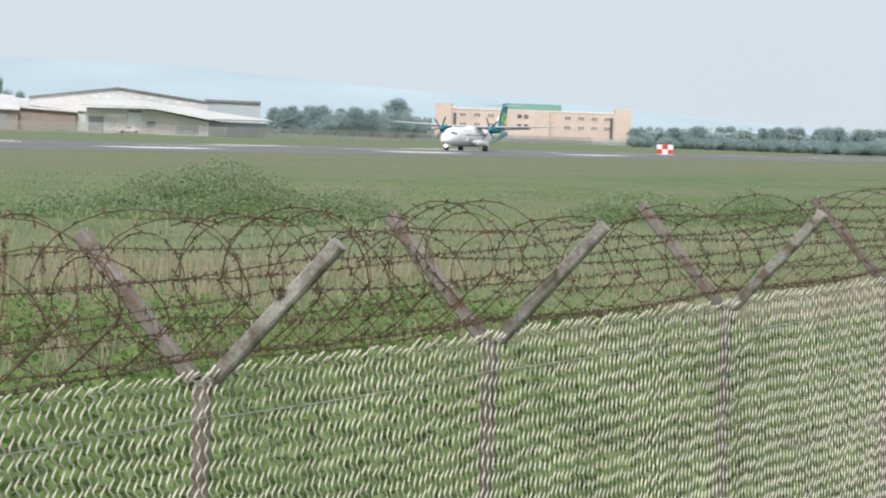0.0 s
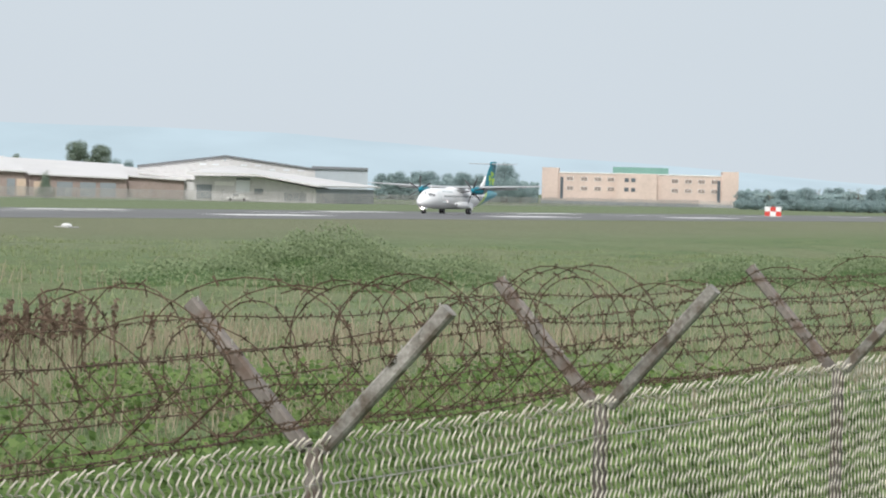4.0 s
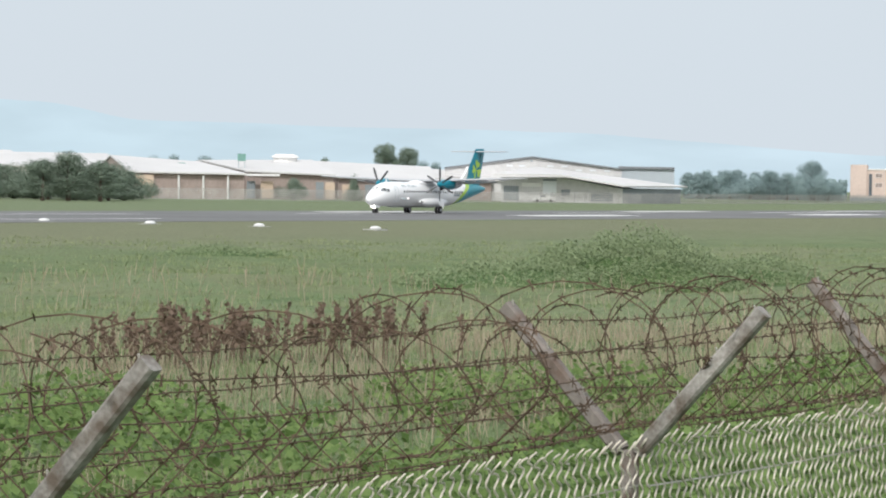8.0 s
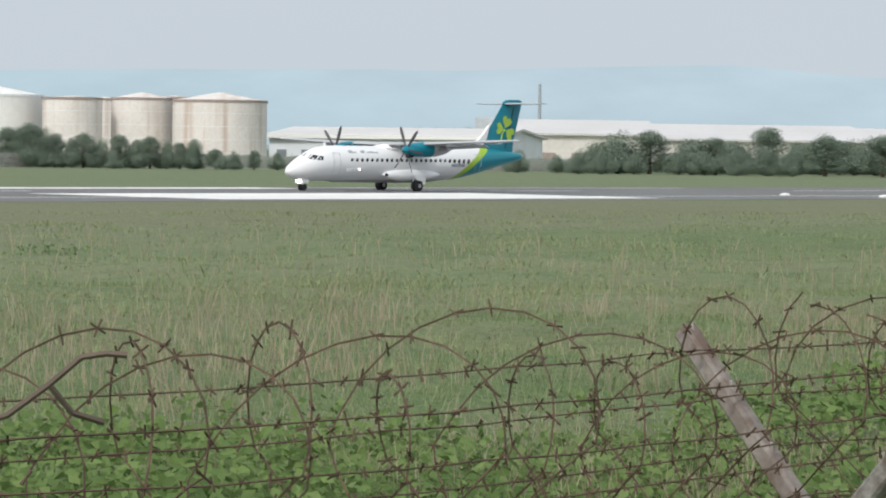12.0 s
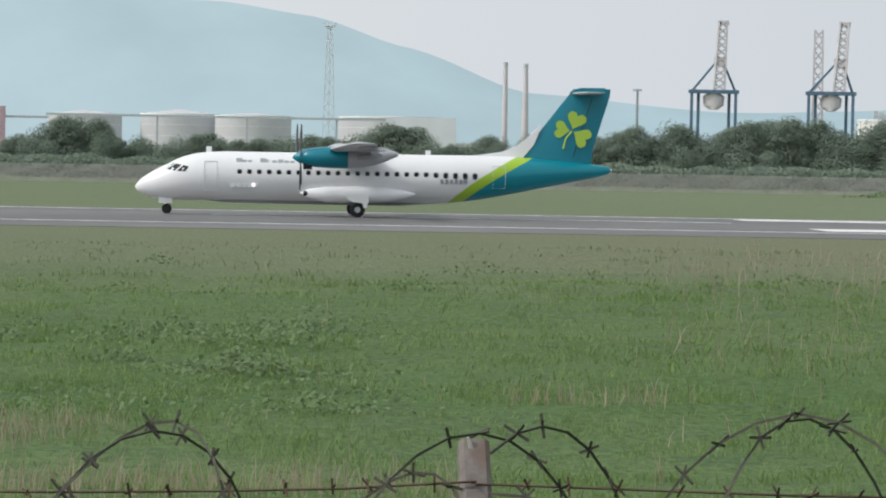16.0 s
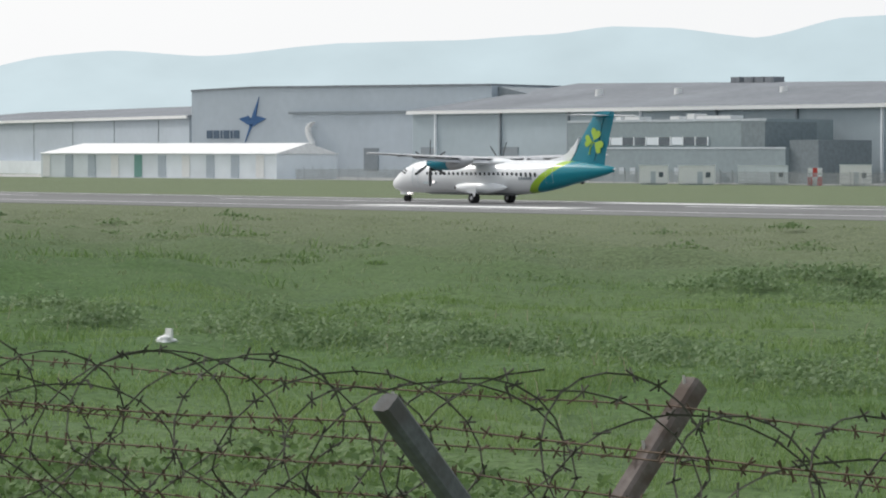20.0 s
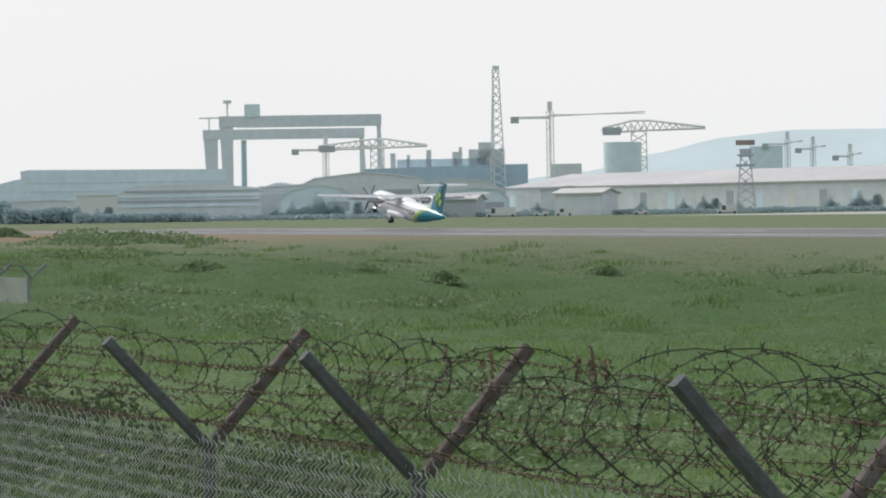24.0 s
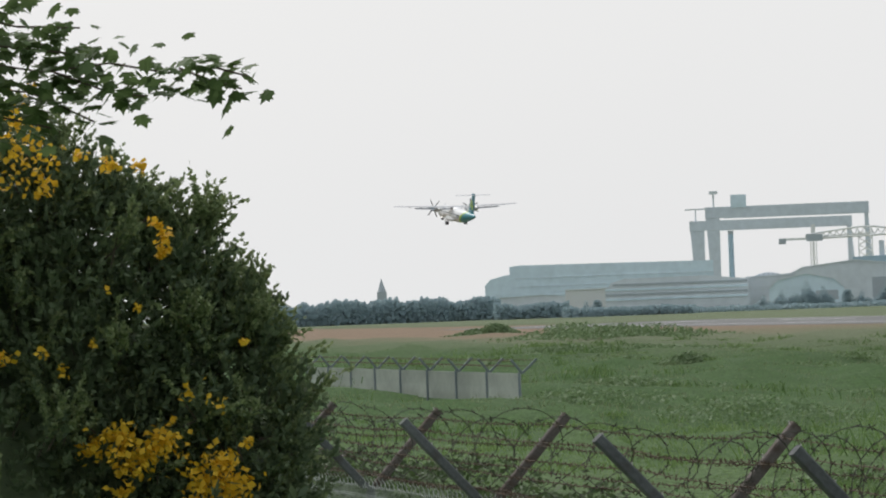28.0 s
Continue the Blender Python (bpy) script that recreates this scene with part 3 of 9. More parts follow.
def livery():
    """White body, teal tail, a lime band between them that sweeps up and back."""
    m = paint("fuselage_paint", (0.8, 0.81, 0.82), 0.28, var=0.02, scale=0.4, fine=0.01, spec=0.5)
    n, k = m.node_tree.nodes, m.node_tree.links
    bsdf = n["Principled BSDF"]
    old = bsdf.inputs["Base Color"].links[0].from_socket
    tc = n.new("ShaderNodeTexCoord")
    xyz = n.new("ShaderNodeSeparateXYZ")
    k.new(tc.outputs["Object"], xyz.inputs[0])

    def edge(x_low, lean, curve):
        """1 behind the line x = x_low + lean * z + curve * z * z."""
        a = n.new("ShaderNodeMath")
        a.operation = "MULTIPLY"
        k.new(xyz.outputs["Z"], a.inputs[0])
        k.new(xyz.outputs["Z"], a.inputs[1])
        b = n.new("ShaderNodeMath")
        b.operation = "MULTIPLY_ADD"
        b.inputs[1].default_value = -curve
        k.new(a.outputs["Value"], b.inputs[0])
        k.new(xyz.outputs["X"], b.inputs[2])
        c = n.new("ShaderNodeMath")
        c.operation = "MULTIPLY_ADD"
        c.inputs[1].default_value = -lean
        k.new(xyz.outputs["Z"], c.inputs[0])
        k.new(b.outputs["Value"], c.inputs[2])
        d = n.new("ShaderNodeMath")
        d.operation = "GREATER_THAN"
        d.inputs[1].default_value = x_low - GEAR
        k.new(c.outputs["Value"], d.inputs[0])
        return d.outputs["Value"]

    color = old
    for line, tone in (((17.0, 0.75, 0.16), (0.36, 0.56, 0.04, 1)), ((17.6, 0.95, 0.14), (0.0, 0.225, 0.29, 1))):
        mx = n.new("ShaderNodeMix")
        mx.data_type = "RGBA"
        mx.inputs["B"].default_value = tone
        k.new(edge(*line), mx.inputs["Factor"])
        k.new(color, mx.inputs["A"])
        color = mx.outputs["Result"]
    k.new(color, bsdf.inputs["Base Color"])
    return m


def ring(x, zc, r, n=40, squash=1.0):
    return [(x - GEAR, r * math.sin(i * math.tau / n), zc + squash * r * math.cos(i * math.tau / n)) for i in range(n)]


def wing_rings(side, stations):
    """Airfoil sections: (span, leading edge x, chord, z, thickness)."""
    prof = [(0, 0), (0.03, 0.32), (0.12, 0.5), (0.3, 0.6), (0.6, 0.42), (1.0, 0.02), (0.6, -0.22), (0.3, -0.36), (0.12, -0.32), (0.03, -0.2)]
    return [[(x + c * u - GEAR, side * s, z + t * w) for u, w in prof] for s, x, c, z, t in stations]


def heart(cx, cz, size, turn):
    """A clover leaf as an outline of (x, z)."""
    pts = []
    for i in range(28):
        a = i * math.tau / 28
        x, z = 16 * math.sin(a) ** 3, 13 * math.cos(a) - 5 * math.cos(2 * a) - 2 * math.cos(3 * a) - math.cos(4 * a) + 17
        x, z = x * size / 32, z * size / 32
        pts.append((cx + x * math.cos(turn) - z * math.sin(turn), cz + x * math.sin(turn) + z * math.cos(turn)))
    return pts


def build_plane():
    plane = thing("airliner", "white turboprop airliner with teal tail, lime band and two six-blade propellers", "aeroplane")
    skin = livery()
    st = [(0, 1.50, 0.04), (0.12, 1.51, 0.24), (0.4, 1.56, 0.47), (0.9, 1.64, 0.72), (1.5, 1.76, 0.93), (2.1, 1.90, 1.10), (2.7, 2.03, 1.23), (3.4, 2.13, 1.33), (4.2, 2.18, 1.38), (5.2, 2.2, 1.40),
          (8, 2.2, 1.40), (11, 2.2, 1.40), (14, 2.2, 1.40), (16.5, 2.2, 1.40), (18, 2.24, 1.37), (19.5, 2.34, 1.27), (21, 2.47, 1.13), (22.5, 2.60, 0.94), (24, 2.70, 0.72), (25.5, 2.79, 0.50), (26.5, 2.85, 0.34), (27.0, 2.88, 0.22), (27.17, 2.9, 0.12)]
    body = part("fuselage", loft([ring(*s) for s in st]), skin, plane)
    smooth(body, 60)
    belly = part("belly_line", loft([ring(x, 0.86, r, 12, 0.5) for x, r in ((4, 0.1), (5, 0.35), (9, 0.4), (15, 0.4), (17, 0.1))]), GREY_METAL, body, "grey underside panel")

    # cabin windows, doors and marks on both sides
    win = bmesh.new()
    prism(win, [(0.11 * math.copysign(abs(math.cos(a)) ** 0.6, math.cos(a)), 0.16 * math.copysign(abs(math.sin(a)) ** 0.6, math.sin(a))) for a in [i * math.tau / 14 for i in range(14)]], -0.01, 0.01)
    win_me = to_mesh("window", win, DARK_GLASS)
    rim = bmesh.new()
    prism(rim, [(0.15 * math.copysign(abs(math.cos(a)) ** 0.6, math.cos(a)), 0.2 * math.copysign(abs(math.sin(a)) ** 0.6, math.sin(a))) for a in [i * math.tau / 14 for i in range(14)]], -0.006, 0.006)
    rim_me = to_mesh("window_rim", rim, GREY_METAL)
    zwin = 2.42
    for side in (-1, 1):
        yw = side * math.sqrt(1.40 ** 2 - (zwin - 2.2) ** 2)
        for i in range(25):
            x = 5.9 + i * 0.557
            tip = Matrix.Translation((x - GEAR, yw, zwin)) @ Matrix.Rotation(side * -0.16, 4, "X")
            w = part("window_rim", rim_me, None, body, m=tip)
            part("cabin_window", win_me, None, body, "dark oval cabin window", m=tip @ Matrix.Translation((0, side * 0.008, 0)))
        # door outlines
        for x0, z0, w, h in ((3.9, 1.35, 0.75, 1.65), (20.3, 1.75, 0.75, 1.25)):
            bm = bmesh.new()
            for u0, u1, v0, v1 in ((0, w, 0, 0.035), (0, w, h, h + 0.035), (0, 0.035, 0, h), (w - 0.035, w, 0, h)):
                cells = 6
                for c in range(cells):
                    xa, xb = x0 + u0 + (u1 - u0) * c / cells, x0 + u0 + (u1 - u0) * (c + 1) / cells
                    za, zb = z0 + v0 + (v1 - v0) * c / cells, z0 + v0 + (v1 - v0) * (c + 1) / cells
                    if u1 - u0 > v1 - v0:
                        za, zb = z0 + v0, z0 + v1
                    else:
                        xa, xb = x0 + u0, x0 + u1
                    xm, zm = (xa + xb) / 2, (za + zb) / 2
                    rr = 1.40 if xm < 17 else 1.40 - (xm - 17.5) * 0.078
                    zc = 2.2 if xm < 17 else 2.2 + (xm - 17.5) * 0.082
                    y = side * math.sqrt(max(0.01, rr ** 2 - (zm - zc) ** 2))
                    box(bm, xa - GEAR, xb - GEAR, y - 0.012, y + 0.012, za, zb)
            part("door_outline", bm, BARS, body, "thin grey door outline")
        # airline lettering and small marks stand as plain bars
        for i, (w, h) in enumerate(((0.36, 0.4), (0.26, 0.27), (0.2, 0.27), (0.0, 0), (0.32, 0.4), (0.1, 0.34), (0.28, 0.27), (0.28, 0.34), (0.26, 0.27), (0.24, 0.27))):
            x = 5.7 + i * 0.34
            z = 2.92
            y = side * (math.sqrt(1.40 ** 2 - (z + 0.15 - 2.2) ** 2) - 0.0)
            if w:
                part("lettering_bar", boxes((x - GEAR, x + w - GEAR, y - 0.05, y + 0.05, z, z + h * 0.8)), BARS, body, "grey-teal lettering bar")
        for i in range(6):
            x = 17.3 + i * 0.27
            y = side * 1.385
            part("registration_bar", boxes((x - GEAR, x + 0.18 - GEAR, y - 0.03, y + 0.03, 1.98, 2.22)), DARK_BARS, body, "dark registration bar")
        for i in range(5):
            x = 5.4 + i * 0.33
            y = side * 1.34
            part("small_lettering_bar", boxes((x - GEAR, x + 0.26 - GEAR, y - 0.05, y + 0.05, 1.58, 1.76)), BARS, body)
    # cockpit glass
    for side in (-1, 1):
        for quad in (((1.62, 0.12, 2.62), (2.12, 0.10, 2.98), (2.2, 0.62, 2.9), (1.72, 0.60, 2.5)), ((1.78, 0.66, 2.46), (2.28, 0.69, 2.86), (2.62, 0.94, 2.78), (2.22, 0.95, 2.42)),
                     ((2.34, 0.985, 2.40), (2.72, 0.985, 2.76), (3.02, 1.10, 2.70), (2.86, 1.14, 2.40))):
            bm = bmesh.new()
            out_pts = []
            for x, y, z in quad:
                xi = next(i for i in range(len(st) - 1) if st[i + 1][0] >= x)
                f = (x - st[xi][0]) / (st[xi + 1][0] - st[xi][0])
                zc = st[xi][1] * (1 - f) + st[xi + 1][1] * f
                r = st[xi][2] * (1 - f) + st[xi + 1][2] * f
                d = Vector((0, side * y, z - zc)).normalized() * (r + 0.015)
                out_pts.append((x - GEAR, d.y, zc + d.z))
            vs = [bm.verts.new(p) for p in out_pts]
            inn = [bm.verts.new((p[0] + 0.03, p[1] * 0.96, p[2] - 0.02)) for p in out_pts]
            bm.faces.new(vs)
            for i in range(4):
                bm.faces.new((vs[i], vs[(i + 1) % 4], inn[(i + 1) % 4], inn[i]))
            bmesh.ops.recalc_face_normals(bm, faces=bm.faces)
            part("cockpit_window", bm, DARK_GLASS, body, "dark cockpit pane")

    # high wing with fairing
    part("wing_fairing", loft([ring(x, 3.42, r, 20, 0.34) for x, r in ((9.6, 0.05), (10.2, 0.8), (11.2, 1.15), (13.2, 1.15), (14.6, 0.8), (16.2, 0.05))]), WHITE, plane)
    # wing and tailplane grey, darkened in colour for their shaded undersides
    wing_paint = paint("shaded_wing_grey", (0.44, 0.45, 0.47), 0.35, var=0.04, scale=0.6, spec=0.5)
    for side in (-1, 1):
        w = part("wing", loft(wing_rings(side, ((0.0, 10.85, 2.6, 3.72, 0.34), (4.9, 10.85, 2.6, 3.80, 0.33), (13.2, 11.7, 1.42, 4.12, 0.17), (13.52, 12.0, 0.9, 4.13, 0.08)))), wing_paint, plane)
        smooth(w, 35)
        part("aileron_line", loft(wing_rings(side, ((9.4, 12.85, 0.03, 3.985, 0.12), (13.0, 12.78, 0.03, 4.12, 0.08)))), GREY_METAL, w)
        for s0, s1 in ((1.5, 3.4), (4.7, 9.2)):
            flap = loft(wing_rings(side, tuple((s, 13.28 - 0.045 * (s - 1.5), 0.78 - 0.03 * (s - 1.5), 3.62 + max(0, s - 4.9) * 0.037, 0.12) for s in (s0, s1))))
            for v in flap.verts:
                v.co.z -= 0.34 * max(0.0, v.co.x + GEAR - (13.28 - 0.045 * (abs(v.co.y) - 1.5)))
            part("flap", flap, wing_paint, w, "lowered grey trailing-edge flap")
        for s in (6.2, 7.8, 10.2):
            bm = bmesh.new()
            tube(bm, (12.2 - GEAR, side * s, 3.74 + (s - 4.9) * 0.037), (13.9 - GEAR, side * s, 3.70 + (s - 4.9) * 0.037), 0.09, 0.03)
            part("flap_fairing", bm, wing_paint, w)
        # engine nacelle
        nac = [(9.45, 3.34, 0.36), (9.6, 3.34, 0.46), (10.1, 3.34, 0.55), (11, 3.36, 0.61), (11.9, 3.37, 0.62)]
        nc = part("nacelle", loft([[(x, y + side * 4.05, z) for x, y, z in ring(a, b, c, 24, 1.0)] for a, b, c in nac]), TEAL, plane, "teal engine nacelle")
        smooth(nc, 50)
        # the white aft nacelle takes the same grey for the wing's shadow
        aft = part("aft_nacelle", loft([[(x, y + side * 4.05, z) for x, y, z in ring(a, b, c, 24, 1.0)] for a, b, c in ((11.905, 3.37, 0.615), (12.6, 3.40, 0.60), (13.4, 3.46, 0.50), (14.1, 3.54, 0.34), (14.7, 3.60, 0.10))]), wing_paint, nc, "aft end of the nacelle, greyed as in shadow")
        smooth(aft, 50)
        part("exhaust", tube(bmesh.new(), (12.4 - GEAR, side * (4.05 + 0.5), 3.4), (13.1 - GEAR, side * (4.05 + 0.62), 3.46), 0.16, 0.16, 12), GREY_METAL, nc, "dark metal exhaust stub")
        part("intake", tube(bmesh.new(), (9.42 - GEAR, side * 4.05, 2.86), (9.9 - GEAR, side * 4.05, 2.9), 0.2, 0.24, 14), BLACK, nc, "dark oval air intake")
    # tail
    fin = part("fin", loft([[(x - GEAR, y, z) for x, y, z in r] for r in (
        ((20.9, 0, 3.45), (22.0, 0.06, 3.45), (24.6, 0.16, 3.2), (26.0, 0.02, 3.0), (24.6, -0.16, 3.2), (22.0, -0.06, 3.45)),
        ((22.35, 0, 4.15), (23.0, 0.1, 4.15), (24.8, 0.15, 4.15), (26.15, 0.02, 4.15), (24.8, -0.15, 4.15), (23.0, -0.1, 4.15)),
        ((24.62, 0, 7.1), (24.95, 0.09, 7.1), (26.0, 0.11, 7.1), (27.05, 0.02, 7.1), (26.0, -0.11, 7.1), (24.95, -0.09, 7.1)),
        ((24.95, 0, 7.53), (25.3, 0.06, 7.55), (26.1, 0.07, 7.55), (27.1, 0.02, 7.55), (26.1, -0.07, 7.55), (25.3, -0.06, 7.55)))]), TEAL, plane, "teal swept tail fin")
    smooth(fin, 35)
    part("dorsal_fillet", prism(bmesh.new(), [(x - GEAR, z) for x, z in ((17.6, 3.5), (19.6, 3.66), (20.9, 3.86), (21.75, 4.22), (22.45, 4.78), (23.1, 5.5), (22.95, 4.85), (22.72, 4.3), (22.4, 3.9), (21.9, 3.3), (18.4, 3.3))], -0.11, 0.11), WHITE, plane, "white dorsal fillet")
    part("fin_cap", loft([[(x - GEAR, y, z) for x, y, z in r] for r in (((24.7, 0.12, 7.33), (24.7, -0.12, 7.33), (25.3, -0.13, 7.60), (25.3, 0.13, 7.60)), ((26.7, 0.1, 7.36), (26.7, -0.1, 7.36), (26.8, -0.08, 7.62), (26.8, 0.08, 7.62)))]), TEAL, plane)
    for side in (-1, 1):
        t = part("tailplane", loft(wing_rings(side, ((0, 24.85, 1.75, 7.25, 0.2), (3.66, 25.35, 1.05, 7.27, 0.1)))), wing_paint, plane, "grey tailplane half")
        smooth(t, 35)
    part("rudder_line", prism(bmesh.new(), [(24.95 - GEAR, 3.6), (24.98 - GEAR, 3.6), (26.03 - GEAR, 7.0), (26.0 - GEAR, 7.0)], -0.152, 0.152), DARK_GLASS, fin)
    part("tail_cone_tip", tube(bmesh.new(), (27.1 - GEAR, 0, 2.9), (27.24 - GEAR, 0, 2.9), 0.12, 0.09, 12), WHITE, plane)
    # clover of three leaves and a stalk on each side of the fin
    for side in (-1, 1):
        for dx, dz, s, turn in ((0.03, 0.08, 1.12, -0.38), (0.09, -0.02, 1.14, -2.15), (-0.07, 0, 1.0, 1.42)):
            bm = prism(bmesh.new(), [(x - GEAR, z) for x, z in heart(24.88 + dx, 5.12 + dz, s, turn)], side * 0.158, side * 0.166)
            part("clover_leaf", bm, LIME, fin, "lime clover leaf mark")
        bm = bmesh.new()
        tube(bm, (24.9 - GEAR, side * 0.162, 5.12), (24.55 - GEAR, side * 0.162, 4.7), 0.045, 0.05, 6)
        tube(bm, (24.55 - GEAR, side * 0.162, 4.7), (24.42 - GEAR, side * 0.162, 4.1), 0.05, 0.065, 6)
        part("clover_stalk", bm, LIME, fin)
    # sponsons and wheels
    for side in (-1, 1):
        sp = part("gear_sponson", loft([[(x, y * 0.75 + side * 1.35, z) for x, y, z in ring(a, b, c, 18, 0.8)] for a, b, c in ((9.3, 1.3, 0.04), (9.8, 1.28, 0.34), (10.8, 1.25, 0.55), (12.5, 1.25, 0.62), (14.2, 1.28, 0.52), (15.4, 1.32, 0.26), (15.9, 1.34, 0.04))]), WHITE, plane, "white gear fairing")
        smooth(sp, 60)
        part("fairing_intake", tube(bmesh.new(), (9.52 - GEAR, side * 1.42, 1.3), (9.9 - GEAR, side * 1.42, 1.28), 0.13, 0.2, 10), BLACK, sp)
        part("gear_door", prism(bmesh.new(), [(11.95 - GEAR, 1.3), (13.1 - GEAR, 1.3), (13.2 - GEAR, 0.95), (13.05 - GEAR, 0.55), (12.9 - GEAR, 0.55), (12.85 - GEAR, 0.8), (12.35 - GEAR, 0.86), (12.0 - GEAR, 1.0)], side * 2.42 - 0.02, side * 2.42 + 0.02), WHITE, plane, "white curved gear door")
        part("gear_leg", tube(bmesh.new(), (12.4 - GEAR, side * 1.5, 1.15), (12.57 - GEAR, side * 2.02, 0.42), 0.09, 0.08), GREY_METAL, plane)
        for dy in (-0.2, 0.2):
            wh = part("main_wheel", loft([[(0 + r * math.sin(i * math.tau / 24), side * 2.05 + dy + y, 0.43 + r * math.cos(i * math.tau / 24)) for i in range(24)] for y, r in ((-0.12, 0.3), (-0.1, 0.4), (-0.04, 0.43), (0.04, 0.43), (0.1, 0.4), (0.12, 0.3))]), BLACK, plane, "black tyre")
            smooth(wh, 50)
            part("hub", tube(bmesh.new(), (0, side * 2.05 + dy - 0.125, 0.43), (0, side * 2.05 + dy + 0.125, 0.43), 0.17, 0.17, 14), GREY_METAL, wh)
    part("nose_leg", tube(bmesh.new(), (1.75 - GEAR, 0, 1.1), (1.8 - GEAR, 0, 0.3), 0.07), WHITE, plane)
    part("nose_gear_door", boxes((1.35 - GEAR, 2.1 - GEAR, -0.42, -0.39, 0.62, 1.0), (1.35 - GEAR, 2.1 - GEAR, 0.39, 0.42, 0.62, 1.0)), WHITE, plane)
    for dy in (-0.17, 0.17):
        wh = part("nose_wheel", loft([[(1.8 - GEAR + r * math.sin(i * math.tau / 20), dy + y, 0.29 + r * math.cos(i * math.tau / 20)) for i in range(20)] for y, r in ((-0.09, 0.2), (-0.07, 0.27), (0, 0.29), (0.07, 0.27), (0.09, 0.2))]), BLACK, plane)
        smooth(wh, 50)
    part("landing_light", tube(bmesh.new(), (1.42 - GEAR, 0, 0.78), (1.58 - GEAR, 0, 0.78), 0.17, 0.12, 12), glow("lamp_glass", (1.0, 0.9, 0.86), 9.0), plane, "bright landing light")
    part("side_lamp", tube(bmesh.new(), (6.7 - GEAR, -1.36, 1.72), (6.7 - GEAR, -1.44, 1.72), 0.085, 0.085, 10), glow("side_lamp_glass", (1.0, 0.86, 0.84), 1.6), plane, "small bright lamp")
    for x in (4.0, 16.5):
        part("blade_aerial", boxes((x - GEAR, x + 0.3 - GEAR, -0.02, 0.02, 3.5, 3.86)), WHITE, plane)

    # propellers, each turned on its own shaft
    blade_mat = paint("propeller_black", (0.075, 0.077, 0.082), 0.45, var=0.1, scale=4)
    props = []
    for side in (-1, 1):
        hub = part("propeller", loft([[(-x, r * math.sin(i * math.tau / 18), r * math.cos(i * math.tau / 18)) for i in range(18)] for x, r in ((0.0, 0.36), (0.15, 0.34), (0.4, 0.24), (0.58, 0.1), (0.64, 0.02))]), TEAL, plane, "teal spinner with six black blades")
        smooth(hub, 60)
        blade = loft([[(x * math.cos(tw) - 0, c * x + y, s) for x, y in ((0, 0.5 * ch), (0.03, 0), (0, -0.5 * ch), (-0.03, 0))] for s, ch, tw, c in
                      ((0.28, 0.13, 0, 0), (0.6, 0.19, 0.2, 0), (1.0, 0.24, 0.3, 0), (1.5, 0.25, 0.4, 0.0), (1.85, 0.18, 0.4, 0.0), (1.96, 0.06, 0.4, 0))])
        me = to_mesh("blade", blade, blade_mat)
        for i in range(6):
            part("blade", me, None, hub, m=Matrix.Translation((-0.18, 0, 0)) @ Matrix.Rotation(i * math.tau / 6, 4, "X") @ Matrix.Rotation(0.5, 4, "Z"))
        props.append((hub, side))
    return plane, props


PLANE, PROPS = build_plane()

# ---- buildings and plant beyond the runway, from right to left ----
ORANGE = paint("salmon_render", (0.61, 0.50, 0.445), 0.85, var=0.08, scale=0.12, fine=0.05)
WHITE_ROOF = ribbed(paint("white_roof_sheet", (0.60, 0.59, 0.585), 0.6, var=0.06, scale=0.08, fine=0.03), 0.6, 0.03)
WHITE_WALL = ribbed(paint("white_wall_sheet", (0.60, 0.60, 0.605), 0.6, var=0.08, scale=0.1), 0.5, 0.03)
BRICK = paint("brown_brick", (0.335, 0.275, 0.25), 0.9, var=0.12, scale=0.3, fine=0.12)
BRICK_PALE = paint("pale_brick", (0.54, 0.43, 0.34), 0.9, var=0.1, scale=0.3, fine=0.1)
GREY_LIGHT = ribbed(paint("light_grey_cladding", (0.60, 0.645, 0.675), 0.6, var=0.05, scale=0.05, fine=0.03), 0.5, 0.02)
GREY_CLAD = ribbed(paint("grey_cladding", (0.43, 0.48, 0.525), 0.6, var=0.06, scale=0.05, fine=0.03), 0.5, 0.03)
GREY_DARK = ribbed(paint("dark_grey_cladding", (0.235, 0.265, 0.285), 0.6, var=0.08, scale=0.08), 0.5, 0.03)
ROOF_DARK = ribbed(paint("dark_roof_sheet", (0.205, 0.22, 0.24), 0.75, var=0.15, scale=0.05, fine=0.1), 1.2, 0.05)
ROOF_MID = ribbed(paint("faded_roof_sheet", (0.36, 0.365, 0.38), 0.75, var=0.1, scale=0.05), 1.0, 0.05)
CREAM = paint("cream_wall", (0.66, 0.635, 0.59), 0.8, var=0.07, scale=0.1)
TRIM_WHITE = paint("white_trim", (0.76, 0.76, 0.75), 0.5, var=0.03)
PANE = paint("grey_window_glass", (0.10, 0.12, 0.14), 0.15, var=0.2, scale=0.4, spec=0.6)
TANK = paint("tank_white", (0.82, 0.81, 0.79), 0.55, var=0.06, scale=0.12, fine=0.03, stain=(0.62, 0.53, 0.46), stain_at=0.70, streak=0.06)
TANK_GREY = paint("tank_grey", (0.56, 0.57, 0.585), 0.6, var=0.06, scale=0.12, fine=0.03, stain=(0.46, 0.42, 0.40), stain_at=0.68, streak=0.06)
# one even greyish mauve for the far cranes and chimneys
MAUVE = paint("grey_mauve_steel", (0.60, 0.575, 0.60), 0.65, var=0.08, scale=0.1)
TANK_RUST = paint("tank_rust_streaked", (0.72, 0.68, 0.645), 0.7, var=0.08, scale=0.2, fine=0.06, stain=(0.55, 0.46, 0.40), stain_at=0.60, streak=0.06)
STEEL_BLUE = paint("crane_blue", (0.10, 0.17, 0.25), 0.6, var=0.06)
